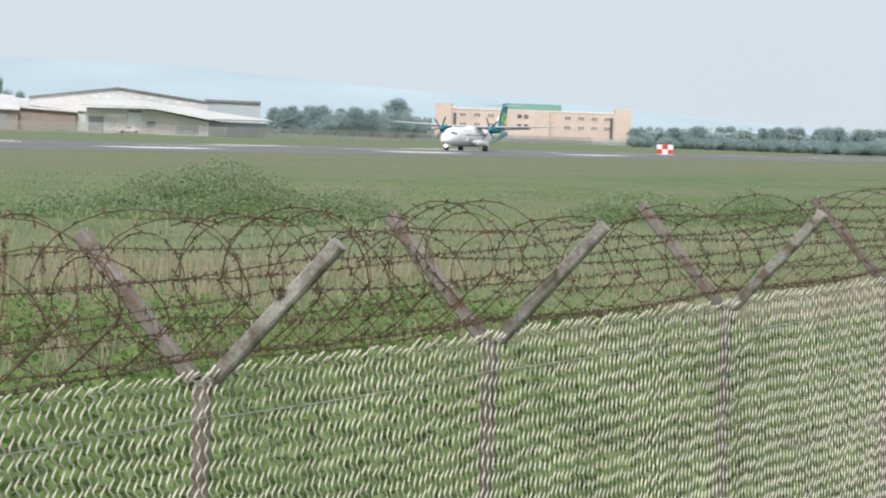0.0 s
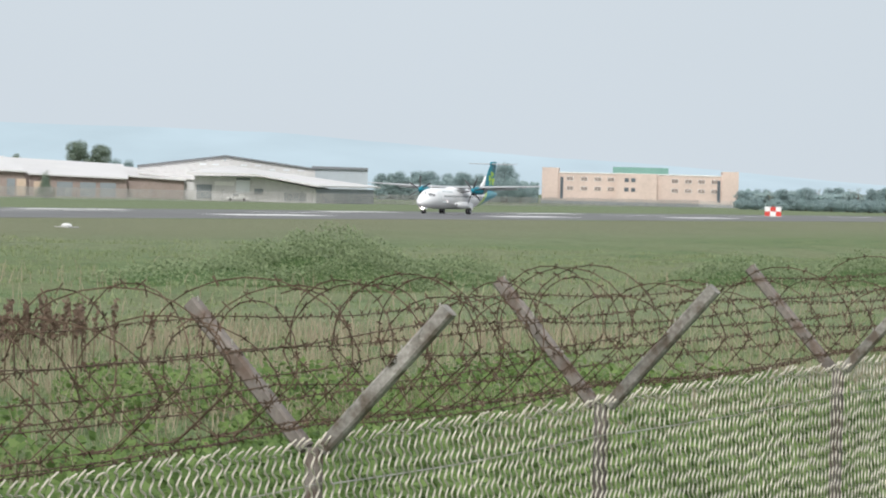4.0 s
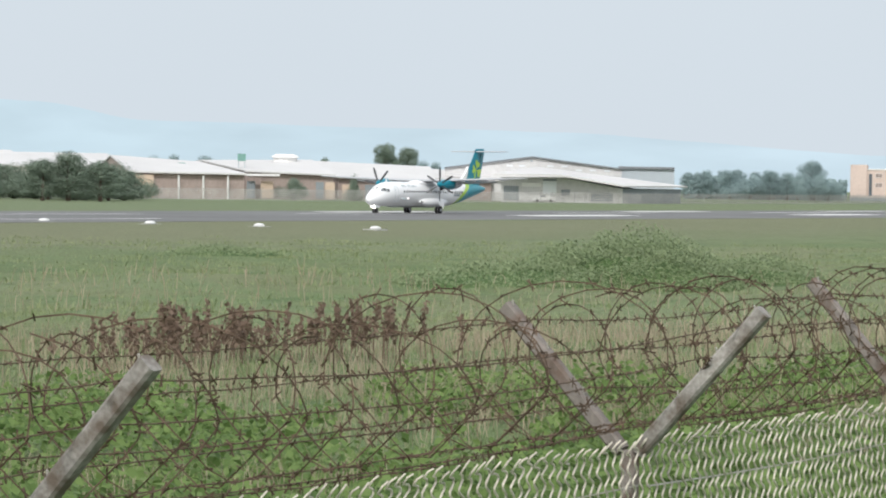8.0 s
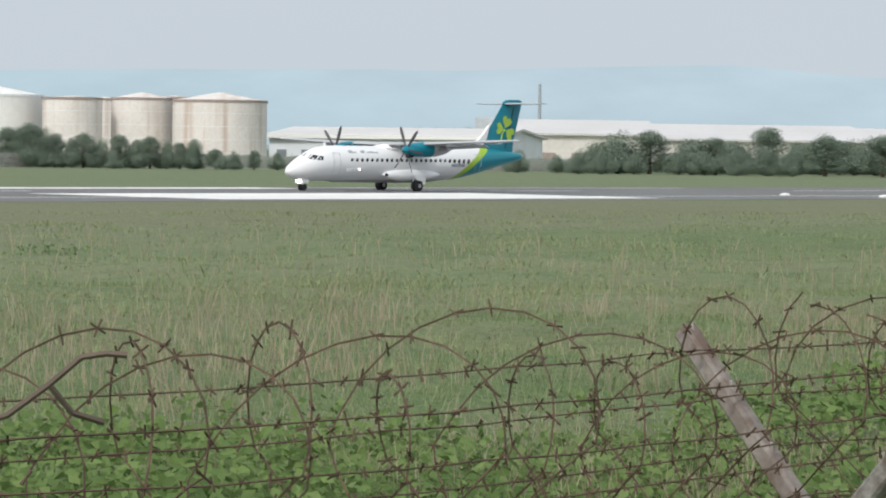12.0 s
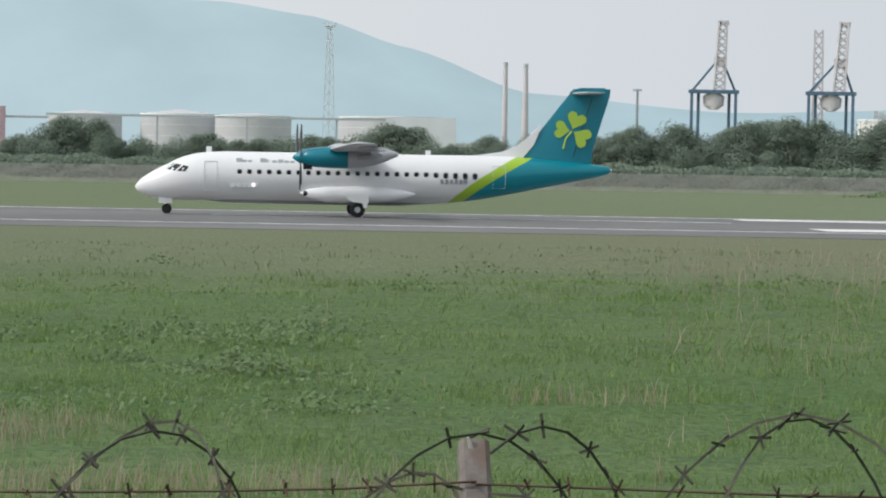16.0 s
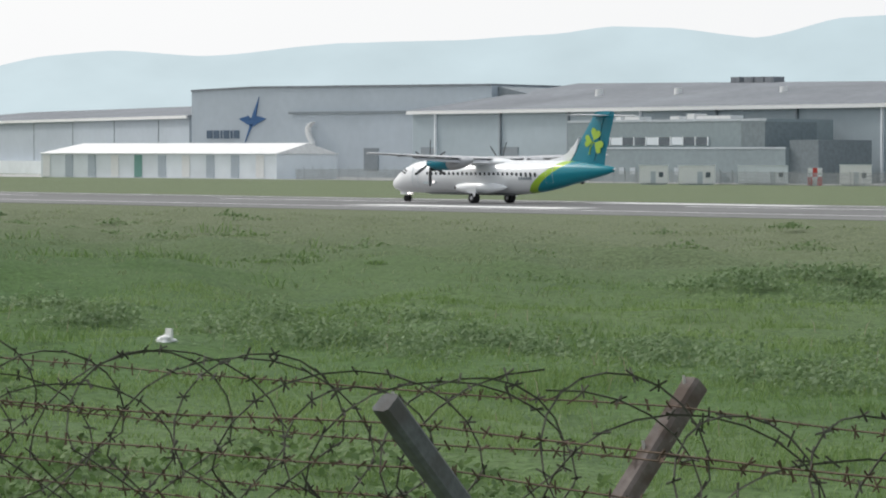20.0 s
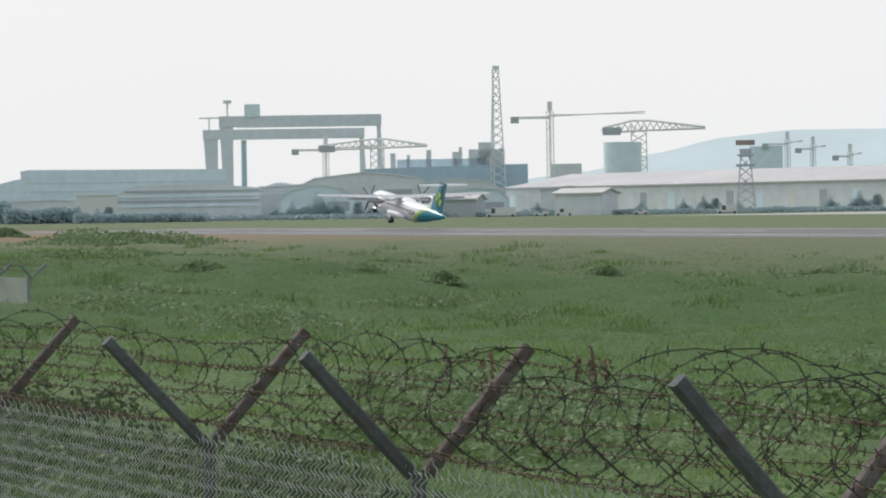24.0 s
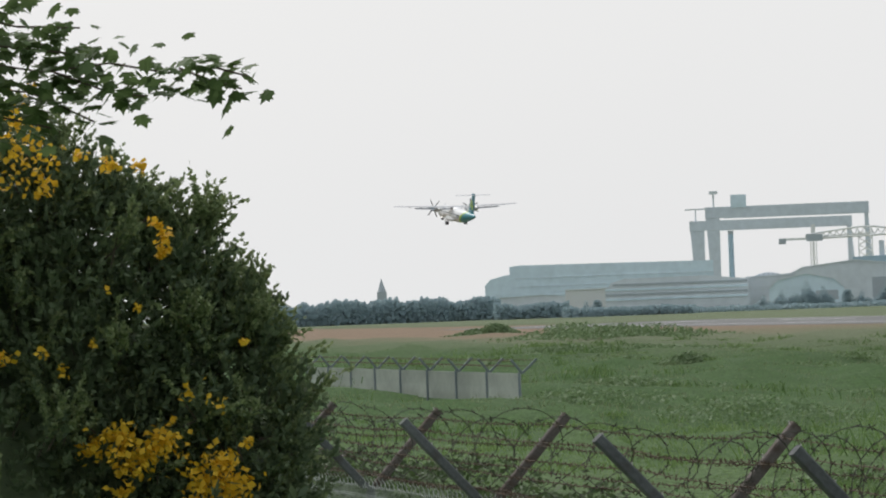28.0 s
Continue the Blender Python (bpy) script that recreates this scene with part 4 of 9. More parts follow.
# haze is put into the shipyard paints: STEEL_PALE and CRANE_YELLOW to FAR_GREY
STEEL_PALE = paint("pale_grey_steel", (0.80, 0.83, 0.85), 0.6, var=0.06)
STEEL_GREY = paint("mid_grey_steel", (0.47, 0.51, 0.54), 0.6, var=0.08)
CRANE_YELLOW = paint("haze_greyed_yellow_steel", (0.88, 0.88, 0.86), 0.6, var=0.06)
GANTRY = paint("haze_paled_yellow_steel", (0.74, 0.79, 0.85), 0.65, var=0.05, scale=0.02)
FAR_BLUE = paint("haze_blue_cladding", (0.75, 0.87, 0.94), 0.7, var=0.05, scale=0.02)
FAR_DARK = paint("haze_blue_grey_steel", (0.48, 0.62, 0.73), 0.7, var=0.06, scale=0.02)
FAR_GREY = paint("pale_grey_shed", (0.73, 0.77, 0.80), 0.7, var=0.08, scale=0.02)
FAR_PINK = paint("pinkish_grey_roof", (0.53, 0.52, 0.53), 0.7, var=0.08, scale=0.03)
RED = paint("red_board", (0.55, 0.06, 0.05), 0.6, var=0.06)
GREEN_METAL = paint("green_plant_screen", (0.17, 0.33, 0.29), 0.6, var=0.06)
TARMAC = paint("apron_concrete", (0.42, 0.42, 0.41), 0.85, var=0.08, scale=0.05)


# haze before the far office windows is put into their brown glass
PANE_HAZY = paint("hazed_brown_glass", (0.30, 0.25, 0.23), 0.2, var=0.2, scale=0.4, spec=0.6)


def slab(outline, y0, y1, thick):
    """A roof that follows an outline of (x, z) points and goes from y0 to y1."""
    bm = bmesh.new()
    top = [(x, z + thick) for x, z in outline]
    return prism(bm, list(outline) + top[::-1], y0, y1)


def opening(parent, name, x0, x1, z0, z1, material, proud=0.12, label=""):
    return part(name, boxes((x0, x1, -proud, 0.0, z0, z1)), material, parent, label)


def gable_shed(label, a1, r1, a2, r2, depth, outline, wall, roof, thick=0.5, category="shed", name="shed"):
    """A shed with its gable to the viewer; the outline is (share of the width, height)."""
    m, w = front(a1, r1, a2, r2)
    t = thing(name, label, category, m)
    pts = [(s * w, z) for s, z in outline]
    body = part("wall", prism(bmesh.new(), [(0, 0), *pts, (w, 0)], 0, depth), wall, t)
    part("roof", slab(pts, -0.6, depth + 0.6, thick), roof, t)
    return t, w


def eave_shed(label, a1, r1, a2, r2, depth, eave, ridge, wall, roof, thick=0.4, category="shed", name="shed", fascia=None, ridge_end=None):
    """A shed with its long side to the viewer."""
    m, w = front(a1, r1, a2, r2)
    t = thing(name, label, category, m)
    bm = bmesh.new()
    r_end = ridge if ridge_end is None else ridge_end
    prof = [(0, 0), (0, eave), (depth / 2, ridge), (depth, eave), (depth, 0)]
    vs0 = [bm.verts.new((0, y, z)) for y, z in prof]
    vs1 = [bm.verts.new((w, y, r_end if z == ridge else z)) for y, z in prof]
    bm.faces.new(vs0)
    bm.faces.new(vs1[::-1])
    for i in range(5):
        bm.faces.new((vs0[i], vs1[i], vs1[(i + 1) % 5], vs0[(i + 1) % 5]))
    bmesh.ops.recalc_face_normals(bm, faces=bm.faces)
    part("wall", bm, wall, t)
    bm = bmesh.new()
    ov = 0.8
    prof = [(-ov, eave - 0.1), (depth / 2, ridge), (depth + ov, eave - 0.1), (depth + ov, eave - 0.1 + thick), (depth / 2, ridge + thick), (-ov, eave - 0.1 + thick)]
    vs0 = [bm.verts.new((-ov, y, z)) for y, z in prof]
    vs1 = [bm.verts.new((w + ov, y, z - (ridge - r_end if y == depth / 2 else 0))) for y, z in prof]
    for q in ((0, 1, 4, 5), (1, 2, 3, 4)):
        bm.faces.new([vs0[i] for i in q])
        bm.faces.new([vs1[i] for i in q][::-1])
    for i in range(6):
        bm.faces.new((vs0[i], vs1[i], vs1[(i + 1) % 6], vs0[(i + 1) % 6]))
    bmesh.ops.recalc_face_normals(bm, faces=bm.faces)
    part("roof", bm, roof, t)
    if fascia:
        part("gutter", boxes((-ov, w + ov, -ov - 0.3, -ov + 0.01, eave - 0.35, eave + 0.35)), fascia, t, "pale gutter line")
    return t, w


def lattice(bm, base, top, w0, w1, r, panels):
    """Four legs with cross bracing from base to top."""
    base, top = Vector(base), Vector(top)
    corners = ((-1, -1), (1, -1), (1, 1), (-1, 1))

    def at(k, c):
        f = k / panels
        w = (w0 * (1 - f) + w1 * f) / 2
        return base.lerp(top, f) + Vector((c[0] * w, c[1] * w, 0))

    for k in range(panels):
        for i, c in enumerate(corners):
            tube(bm, at(k, c), at(k + 1, c), r, r, 4, False)
            tube(bm, at(k, c), at(k + 1, corners[(i + 1) % 4]), r * 0.6, r * 0.6, 3, False)
            tube(bm, at(k, corners[(i + 1) % 4]), at(k + 1, c), r * 0.6, r * 0.6, 3, False)
    return bm


def place(az, far):
    """A frame at that plan point whose y points away from the viewing place."""
    return Matrix.Translation(spot(az, far)) @ Matrix.Rotation(radians(-az), 4, "Z")


def office():
    m, w = front(67.67, 1000, 71.1, 1000)
    h = up(0.34, 1000)
    t = thing("office_building", "three-storey salmon-coloured office building with square windows and flat roof", "building", m)
    part("wall", boxes((4.5, w - 4.5, 1.0, 20, 0, h)), ORANGE, t)
    part("end_tower", boxes((0, 5.0, 0, 16, 0, up(0.43, 1000))), ORANGE, t, "taller salmon end tower")
    part("end_tower", boxes((w - 5.0, w, 0, 16, 0, up(0.43, 1000))), ORANGE, t, "taller salmon end tower")
    part("centre_block", boxes((22.6, 35, -1.2, 16, 0, up(0.33, 1000) + 0.4)), ORANGE, t)
    part("roof_screen", boxes((21.5, 38.5, 5, 15, h, up(0.47, 1000))), GREEN_METAL, t, "green rooftop plant screen")
    part("parapet", boxes((4.5, w - 4.5, 0.8, 1.3, h, h + 0.35)), TRIM_WHITE, t)
    part("entrance_band", boxes((0, w, -1.5, -1.25, 0, 1.0)), GREY_DARK, t)
    for row in range(2):
        z = h - 2.3 - row * 2.9
        xs = [7.5, 11.8, 16.0, 20.0, 39.5, 43.6, 47.6, 51.6]
        for x in xs:
            fr = part("window", boxes((x, x + 2.1, 0.92, 1.02, z, z + 1.25)), TRIM_WHITE, t)
            part("pane", boxes((x + 0.08, x + 1.02, 0.87, 0.93, z + 0.08, z + 1.17)), PANE_HAZY, fr)
            part("pane", boxes((x + 1.08, x + 2.02, 0.87, 0.93, z + 0.08, z + 1.17)), PANE_HAZY, fr)
        for x in (25.2, 27.2):
            part("window", boxes((x, x + 1.3, -1.35, -1.2, z, z + 1.2)), PANE, t)
    for x in (5.6, w - 6.4):
        part("recess", boxes((x, x + 0.9, 0.8, 1.05, 1.5, h - 1.2)), PANE, t)


office()


def roof_plate(origin, corners, thick):
    """A roof slope through four corners (bearing, height in degrees, distance), given from an origin."""
    bm = bmesh.new()
    pts = [spot(a, r) + Vector((0, 0, up(e, r))) - origin for a, e, r in corners]
    top = [bm.verts.new(p + Vector((0, 0, thick))) for p in pts]
    low = [bm.verts.new(p) for p in pts]
    bm.faces.new(top)
    bm.faces.new(low[::-1])
    for i in range(4):
        bm.faces.new((low[i], low[(i + 1) % 4], top[(i + 1) % 4], top[i]))
    bmesh.ops.recalc_face_normals(bm, faces=bm.faces)
    return bm


def plane_shed(label, eave, ridge, wall, roof, thick=0.3):
    """A shed whose front roof slope runs from an eave to a ridge; its back slope falls behind."""
    t = thing("shed", label, "shed", Matrix.Translation(spot(*eave[0][::2])))
    o = t.location.copy()
    part("roof", roof_plate(o, (eave[0], eave[1], ridge[1], ridge[0]), thick), roof, t)

    def at(c):
        return spot(c[0], c[2]) + Vector((0, 0, up(c[1], c[2]))) - o

    e0, e1, r0, r1 = at(eave[0]), at(eave[1]), at(ridge[0]), at(ridge[1])
    b0, b1 = Vector((2 * r0.x - e0.x, 2 * r0.y - e0.y, e0.z)), Vector((2 * r1.x - e1.x, 2 * r1.y - e1.y, e1.z))
    bm = bmesh.new()
    back = [bm.verts.new(p) for p in (r0, r1, b1, b0)] + [bm.verts.new(p + Vector((0, 0, thick))) for p in (r0, r1, b1, b0)]
    for f in ((0, 1, 2, 3), (7, 6, 5, 4), (0, 4, 5, 1), (1, 5, 6, 2), (2, 6, 7, 3), (3, 7, 4, 0)):
        bm.faces.new([back[i] for i in f])
    bmesh.ops.recalc_face_normals(bm, faces=bm.faces)
    part("back_roof", bm, roof, t)
    # walls stand a little inside the roof's edge
    bm = bmesh.new()
    c = (e0 + e1 + b0 + b1) / 4
    ring_w = [p.lerp(Vector((c.x, c.y, p.z)), 0.03) - Vector((0, 0, 0.05)) for p in (e0, e1, r1, b1, b0, r0)]
    top = [bm.verts.new(p) for p in ring_w]
    low = [bm.verts.new((p.x, p.y, 0)) for p in ring_w]
    for i in range(6):
        bm.faces.new((low[i], low[(i + 1) % 6], top[(i + 1) % 6], top[i]))
    bmesh.ops.recalc_face_normals(bm, faces=bm.faces)
    part("wall", bm, wall, t)
    return t


def white_sheds():
    # bearings, heights in degrees and distances of the eave's and the ridge's two ends
    t = plane_shed("brown brick shed under a broad white sheet roof", ((55.09, 0.115, 610), (57.15, 0.10, 612)), ((54.76, 0.395, 645), (56.32, 0.30, 648)), BRICK, WHITE_ROOF)
    m, w = front(55.52, 609.6, 57.12, 611.6)
    for x in (4.6, 9.2, 13.8):
        q = m @ Vector((x, -0.12, 0)) - t.location
        part("pier", boxes((q.x, q.x + 0.35, q.y - 0.1, q.y + 0.1, 0, 4.3)), TRIM_WHITE, t)
    m, w = front(55.2, 609.2, 55.52, 609.4)
    part("gable_end", boxes((0, w, -0.25, -0.02, 0, up(0.11, 609) - 0.3)), BRICK_PALE, t, "pale brick end bay", Matrix.Translation(-t.location) @ m)
    t = plane_shed("low white-roofed shed with a rooftop vent", ((57.12, 0.155, 632), (58.70, 0.105, 634)), ((56.33, 0.33, 668), (58.28, 0.36, 668)), BRICK, WHITE_ROOF)
    q = spot(57.81, 662) - t.location
    part("roof_vent", loft([[(q.x + r * math.cos(i * math.tau / 16), q.y + r * math.sin(i * math.tau / 16), z) for i in range(16)] for z, r in ((up(0.32, 662), 2.5), (up(0.41, 662), 2.5), (up(0.415, 662), 3.0), (up(0.475, 662), 2.0))]), TRIM_WHITE, t, "round white roof vent")
    for a_d, w_d, mat_d in ((57.22, 1.6, GREY_DARK), (57.5, 2.4, BRICK_PALE), (58.42, 1.5, GREY_DARK), (58.6, 1.8, BRICK_PALE)):
        m = Matrix.Translation(-t.location) @ place(a_d, 631)
        part("doorway", boxes((-w_d / 2, w_d / 2, -0.3, -0.05, 0.2, 3.4)), mat_d, t, m=m)
    m = Matrix.Translation(-t.location) @ front(57.13, 629, 57.72, 629)[0]
    part("lean_to", boxes((0, 6.5, 0, 2, up(0.085, 629), up(0.125, 629))), TRIM_WHITE, t, "small white lean-to roof", m)
    t = plane_shed("pale brick shed under a white sheet roof", ((58.72, 0.07, 668), (60.45, 0.03, 672)), ((58.28, 0.345, 705), (60.35, 0.27, 706)), BRICK, WHITE_ROOF)
    for a_d in (58.95, 59.35, 59.75, 60.1):
        part("bay_door", boxes((-1.6, 1.6, -0.3, -0.05, 0.1, 3.0)), BRICK_PALE if a_d < 59 else GREY_DARK, t, m=Matrix.Translation(-t.location) @ place(a_d, 667.5))
    t = plane_shed("low shed with a long white roof falling to one side", ((59.95, 0.10, 690), (61.45, 0.03, 690)), ((59.6, 0.285, 720), (61.3, 0.17, 720)), BRICK, WHITE_ROOF)
    t = plane_shed("low white-fronted shed roof before the hangar", ((60.6, 0.13, 694), (61.9, 0.02, 690)), ((60.9, 0.235, 715), (62.2, 0.085, 705)), WHITE_WALL, WHITE_ROOF)
    t, w = gable_shed("large white gabled hangar with a grey roof edge", 60.6, 700, 63.7, 700, 60, ((0, up(0.265, 700)), (0.495, up(0.475, 700)), (1, up(0.285, 700))), WHITE_WALL, ROOF_DARK, 0.3, "hangar", "hangar")
    for x_w in (0.35, 0.42, 0.58, 0.66, 0.74, 0.82, 0.9):
        opening(t, "high_window", w * x_w, w * (x_w + 0.035), up(0.315, 700) - (x_w > 0.7) * 0.8, up(0.345, 700) - (x_w > 0.7) * 0.8, FAR_GREY, 0.06)
    opening(t, "ridge_vent", w * 0.485, w * 0.495, up(0.40, 700), up(0.44, 700), GREY_CLAD)
    gable_shed("plain grey block shed", 63.64, 715, 64.62, 715, 30, ((0, up(0.305, 715)), (1, up(0.30, 715))), GREY_CLAD, ROOF_DARK, 0.5)
    t = thing("shed", "white gabled shed under one long sloping roof", "shed", Matrix.Translation(spot(62.6, 660)))
    part("roof", roof_plate(t.location, ((62.62, 0.16, 655), (63.76, -0.02, 655), (64.85, -0.012, 690), (62.25, 0.29, 690)), 0.3), WHITE_ROOF, t, "long white roof slope")
    part("roof", roof_plate(t.location, ((61.45, 0.155, 660), (62.62, 0.16, 655), (62.25, 0.29, 690), (61.9, 0.255, 692)), 0.3), WHITE_ROOF, t, "white upper roof slope")
    m, w = front(61.6, 663, 63.72, 658)
    m = Matrix.Translation(-t.location) @ m
    part("wall", prism(bmesh.new(), [(0, 0), (0, up(0.13, 660)), (w * 0.5, up(0.14, 658)), (w, up(-0.05, 656)), (w, 0)], 0, 18), WHITE_WALL, t, m=m)
    for x0, x1, z0, z1, mat_d in ((0.5, 3.6, 0.3, 3.2, GREY_DARK), (4.2, 8.2, 3.1, 3.9, TRIM_WHITE), (8.6, 11.4, 1.6, 4.2, FAR_GREY), (8.6, 11.4, 4.3, 4.7, GREY_DARK), (12.4, 14.2, 1.4, 2.6, GREY_DARK), (18.5, 23.0, 0.3, 2.0, GREY_DARK)):
        part("opening", boxes((x0, x1, -0.2, 0.02, z0, z1)), mat_d, t, m=m)
    m, w = front(63.74, 658, 64.75, 688)
    part("side_wall", boxes((0, w, 0.2, 4, 0, up(-0.045, 660))), GREY_DARK, t, "dark open side", Matrix.Translation(-t.location) @ m)
    for a, el in ((57.05, 0.47), (56.0, 0.30)):
        mm = place(a, 640)
        b = thing("roof_tank", "small dark tank on a roof frame", "tank", mm)
        part("tank", boxes((-0.8, 0.8, -0.8, 0.8, up(el, 640) - 1.4, up(el, 640))), GREEN_METAL, b)
        part("frame", boxes((-0.7, -0.5, -0.2, 0.2, 4, up(el, 640) - 1.4), (0.5, 0.7, -0.2, 0.2, 4, up(el, 640) - 1.4)), STEEL_GREY, b)
    # long pale shed and the cream hall by the mast
    t, w = eave_shed("long low shed with white fascia and dark doorways", 42.9, 575, 46.85, 560, 26, up(0.19, 565), up(0.32, 578), FAR_GREY, WHITE_ROOF, fascia=TRIM_WHITE)
    for i in range(9):
        x = 1.5 + i * w / 9
        d = opening(t, "doorway", x, x + 1.8, 1.0, 3.0, GREY_DARK, label="dark doorway")
    t, w = eave_shed("cream hall under a wide white roof", 46.9, 620, 49.7, 622, 60, up(0.27, 620), up(0.50, 650), CREAM, WHITE_ROOF)
    for i in range(5):
        opening(t, "dark_band", 2 + i * 6, 5 + i * 6, 1, 3, BRICK)
    eave_shed("far hall with a flat white roof", 49.6, 640, 53.6, 650, 60, up(0.20, 645), up(0.45, 675), CREAM, WHITE_ROOF)
    eave_shed("distant white-roofed hall behind trees", 52.2, 700, 55.2, 710, 50, up(0.2, 700), up(0.42, 725), CREAM, WHITE_ROOF)
    m, w = front(46.5, 640, 47.0, 640)
    solo("plant_room", boxes((0, w, 0, 5, 0, up(0.56, 640))), STEEL_GREY, "dark grey rooftop plant room", "plant room", m)


white_sheds()


MAST_GREY = paint("dark_mast_steel", (0.32, 0.36, 0.39), 0.6, var=0.06)


def mast(az, far, el, r0=0.35, r1=0.15, label="slim grey pole mast", arms=False):
    h = up(el, far)
    t = thing("mast", label, "mast", place(az, far), "masts beyond the airfield")
    part("pole", tube(bmesh.new(), (0, 0, 0), (0, 0, h), r0, r1, 8), MAST_GREY, t)
    if arms:
        part("head", boxes((-1.6, 1.6, -0.2, 0.2, h - 0.8, h)), STEEL_GREY, t, "lamp head")


mast(47.62, 700, 1.15, 0.45, 0.3)
mast(7.43, 1200, 1.26, 0.7, 0.4, "tall grey lamp mast in haze", True)
mast(-17.53, 900, 1.48, 0.45, 0.25, "grey pole mast with a crossbar", False)
solo("crossbar", boxes((-5, 5, -0.15, 0.15, up(1.38, 900), up(1.40, 900))), STEEL_GREY, "thin crossbar on a grey mast", "mast", place(-17.53, 900))
mast(-9.0, 1000, 1.04, 0.35, 0.2, "slim grey pole mast", True)
mast(-4.1, 1000, 1.08, 0.35, 0.2, "slim grey pole mast", True)
mast(-8.0, 800, 0.78, 0.5, 0.4)
mast(33.23, 480, 0.87, 0.14, 0.1, "thin pole with a red and white foot")
mast(34.1, 430, 0.66, 0.16, 0.12, "thin pole with small boxes", True)


# distance haze is put into the lattice towers' steel colour
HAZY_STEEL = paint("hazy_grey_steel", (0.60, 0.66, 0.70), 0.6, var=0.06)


def light_tower(az, far, el, w0, w1):
    h = up(el, far)
    t = thing("light_tower", "tall grey lattice floodlight tower", "tower", place(az, far), "lattice floodlight towers")
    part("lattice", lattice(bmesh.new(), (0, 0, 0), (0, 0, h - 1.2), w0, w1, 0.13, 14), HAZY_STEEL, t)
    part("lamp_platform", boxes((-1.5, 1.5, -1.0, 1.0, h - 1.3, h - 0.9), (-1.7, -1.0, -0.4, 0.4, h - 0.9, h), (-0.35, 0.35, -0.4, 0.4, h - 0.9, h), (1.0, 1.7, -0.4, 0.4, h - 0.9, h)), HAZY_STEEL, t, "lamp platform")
    part("ladder", boxes((-0.15, 0.15, -0.1, 0.1, 0, h - 1.3)), STEEL_PALE, t)


for a, el, w0, w1 in ((14.87, 1.77, 2.6, 1.0), (17.09, 2.01, 3.6, 1.4), (2.04, 2.33, 3.8, 1.4), (-9.6, 2.21, 4.2, 1.5), (-14.84, 2.18, 4.0, 1.5), (-13.58, 1.97, 2.4, 1.2), (18.62, 1.45, 3.0, 1.2)):
    light_tower(a, 900, el, w0, w1)


def storage_tank(a1, a2, far, el, cone=None, material=None, stairs=False):
    w = far * math.tan(radians((a2 - a1) / 2))
    c = (a1 + a2) / 2
    h = up(el, far)
    rust = material is TANK_RUST
    t = thing("storage_tank", "rust-streaked pale oil storage tank with a shallow cone roof" if rust else "large grey cylindrical oil storage tank" if material else "large white cylindrical oil storage tank", "tank", place(c, far + w), "oil storage tanks")
    mat_t = material or TANK
    n = 40

    def rg(z, r):
        return [(r * math.cos(i * math.tau / n), r * math.sin(i * math.tau / n), z) for i in range(n)]

    sh = part("shell", loft([rg(0, w), rg(h, w)], cap=False), mat_t, t)
    smooth(sh, 30)
    for k in range(1, 5):
        part("seam", loft([rg(h * k / 5 - 0.03, w + 0.015), rg(h * k / 5 + 0.03, w + 0.015)], cap=False), STEEL_PALE, t)
    top = up(cone, far + w) if cone else h + 0.3
    rf = part("roof", loft([rg(h - 0.02, w + 0.02), rg(top, 0.4)]), mat_t, t)
    smooth(rf, 30)
    part("rim", loft([rg(h - 0.35, w + 0.12), rg(h + 0.05, w + 0.12)], cap=False), BRICK if rust else STEEL_PALE, t, "rusty rim" if rust else "grey rim walkway")
    if stairs:
        bm = bmesh.new()
        for i in range(18):
            f = i / 17
            a = -math.pi / 2 - 0.9 + 0.75 * f
            x, y, z = (w + 0.4) * math.cos(a), (w + 0.4) * math.sin(a), h * f
            box(bm, x - 0.45, x + 0.45, y - 0.45, y + 0.45, z - 0.08, z + 0.9 if i % 2 else z + 0.08)
        part("stair", bm, STEEL_GREY, t, "spiral stair")
        a = -math.pi / 2 - 0.3
        x = w * 0.75 * math.cos(a)
        bm = bmesh.new()
        for dx in (-1.4, -0.4, 0.9):
            box(bm, x + dx, x + dx + 0.9, -w * 0.9, -w * 0.9 + 0.6, h + 0.3, h + 1.3 + 0.3 * abs(dx))
        box(bm, x - 1.6, x + 1.9, -w * 0.9, -w * 0.9 + 0.6, h, h + 0.3)
        part("walkway", bm, STEEL_GREY, t, "stair head on the rim")


for a in ((28.54, 29.78, 560, 1.11, None, None, True), (29.70, 31.56, 545, 1.14, None, None, True), (31.45, 32.6, 580, 1.07), (32.39, 34.22, 545, 1.12, None, None, True), (34.15, 35.2, 600, 0.93),
          (34.86, 36.55, 560, 0.91, 1.06), (36.3, 37.4, 610, 0.86, 0.95), (37.07, 38.99, 560, 0.85, 1.01), (27.2, 28.35, 600, 0.96, None, None, True),
          (38.95, 40.0, 555, 0.81, None, TANK_RUST), (39.7, 40.4, 600, 0.80, None, TANK_RUST), (40.14, 41.22, 560, 0.82, 0.91, TANK_RUST), (40.9, 41.6, 610, 0.84, None, TANK_RUST), (41.2, 42.87, 550, 0.80, 0.93, TANK_RUST),
          (11.25, 12.3, 650, 0.80, None, None, True), (12.3, 13.6, 690, 0.60, 0.74), (-2.83, -1.55, 700, 0.66, 0.72, TANK_GREY), (-1.25, 0.13, 700, 0.69, 0.76, TANK_GREY), (0.05, 1.4, 690, 0.68, 0.72, TANK_GREY), (2.2, 4.06, 690, 0.70, None, TANK_GREY),
          (-26.76, -25.9, 700, 0.80, 0.86), (-25.85, -25.5, 720, 0.6)):
    storage_tank(*a)
part_pipe = thing("pipe_bridge", "long dark pipe bridge between tanks", "pipe bridge", place(0.6, 660))
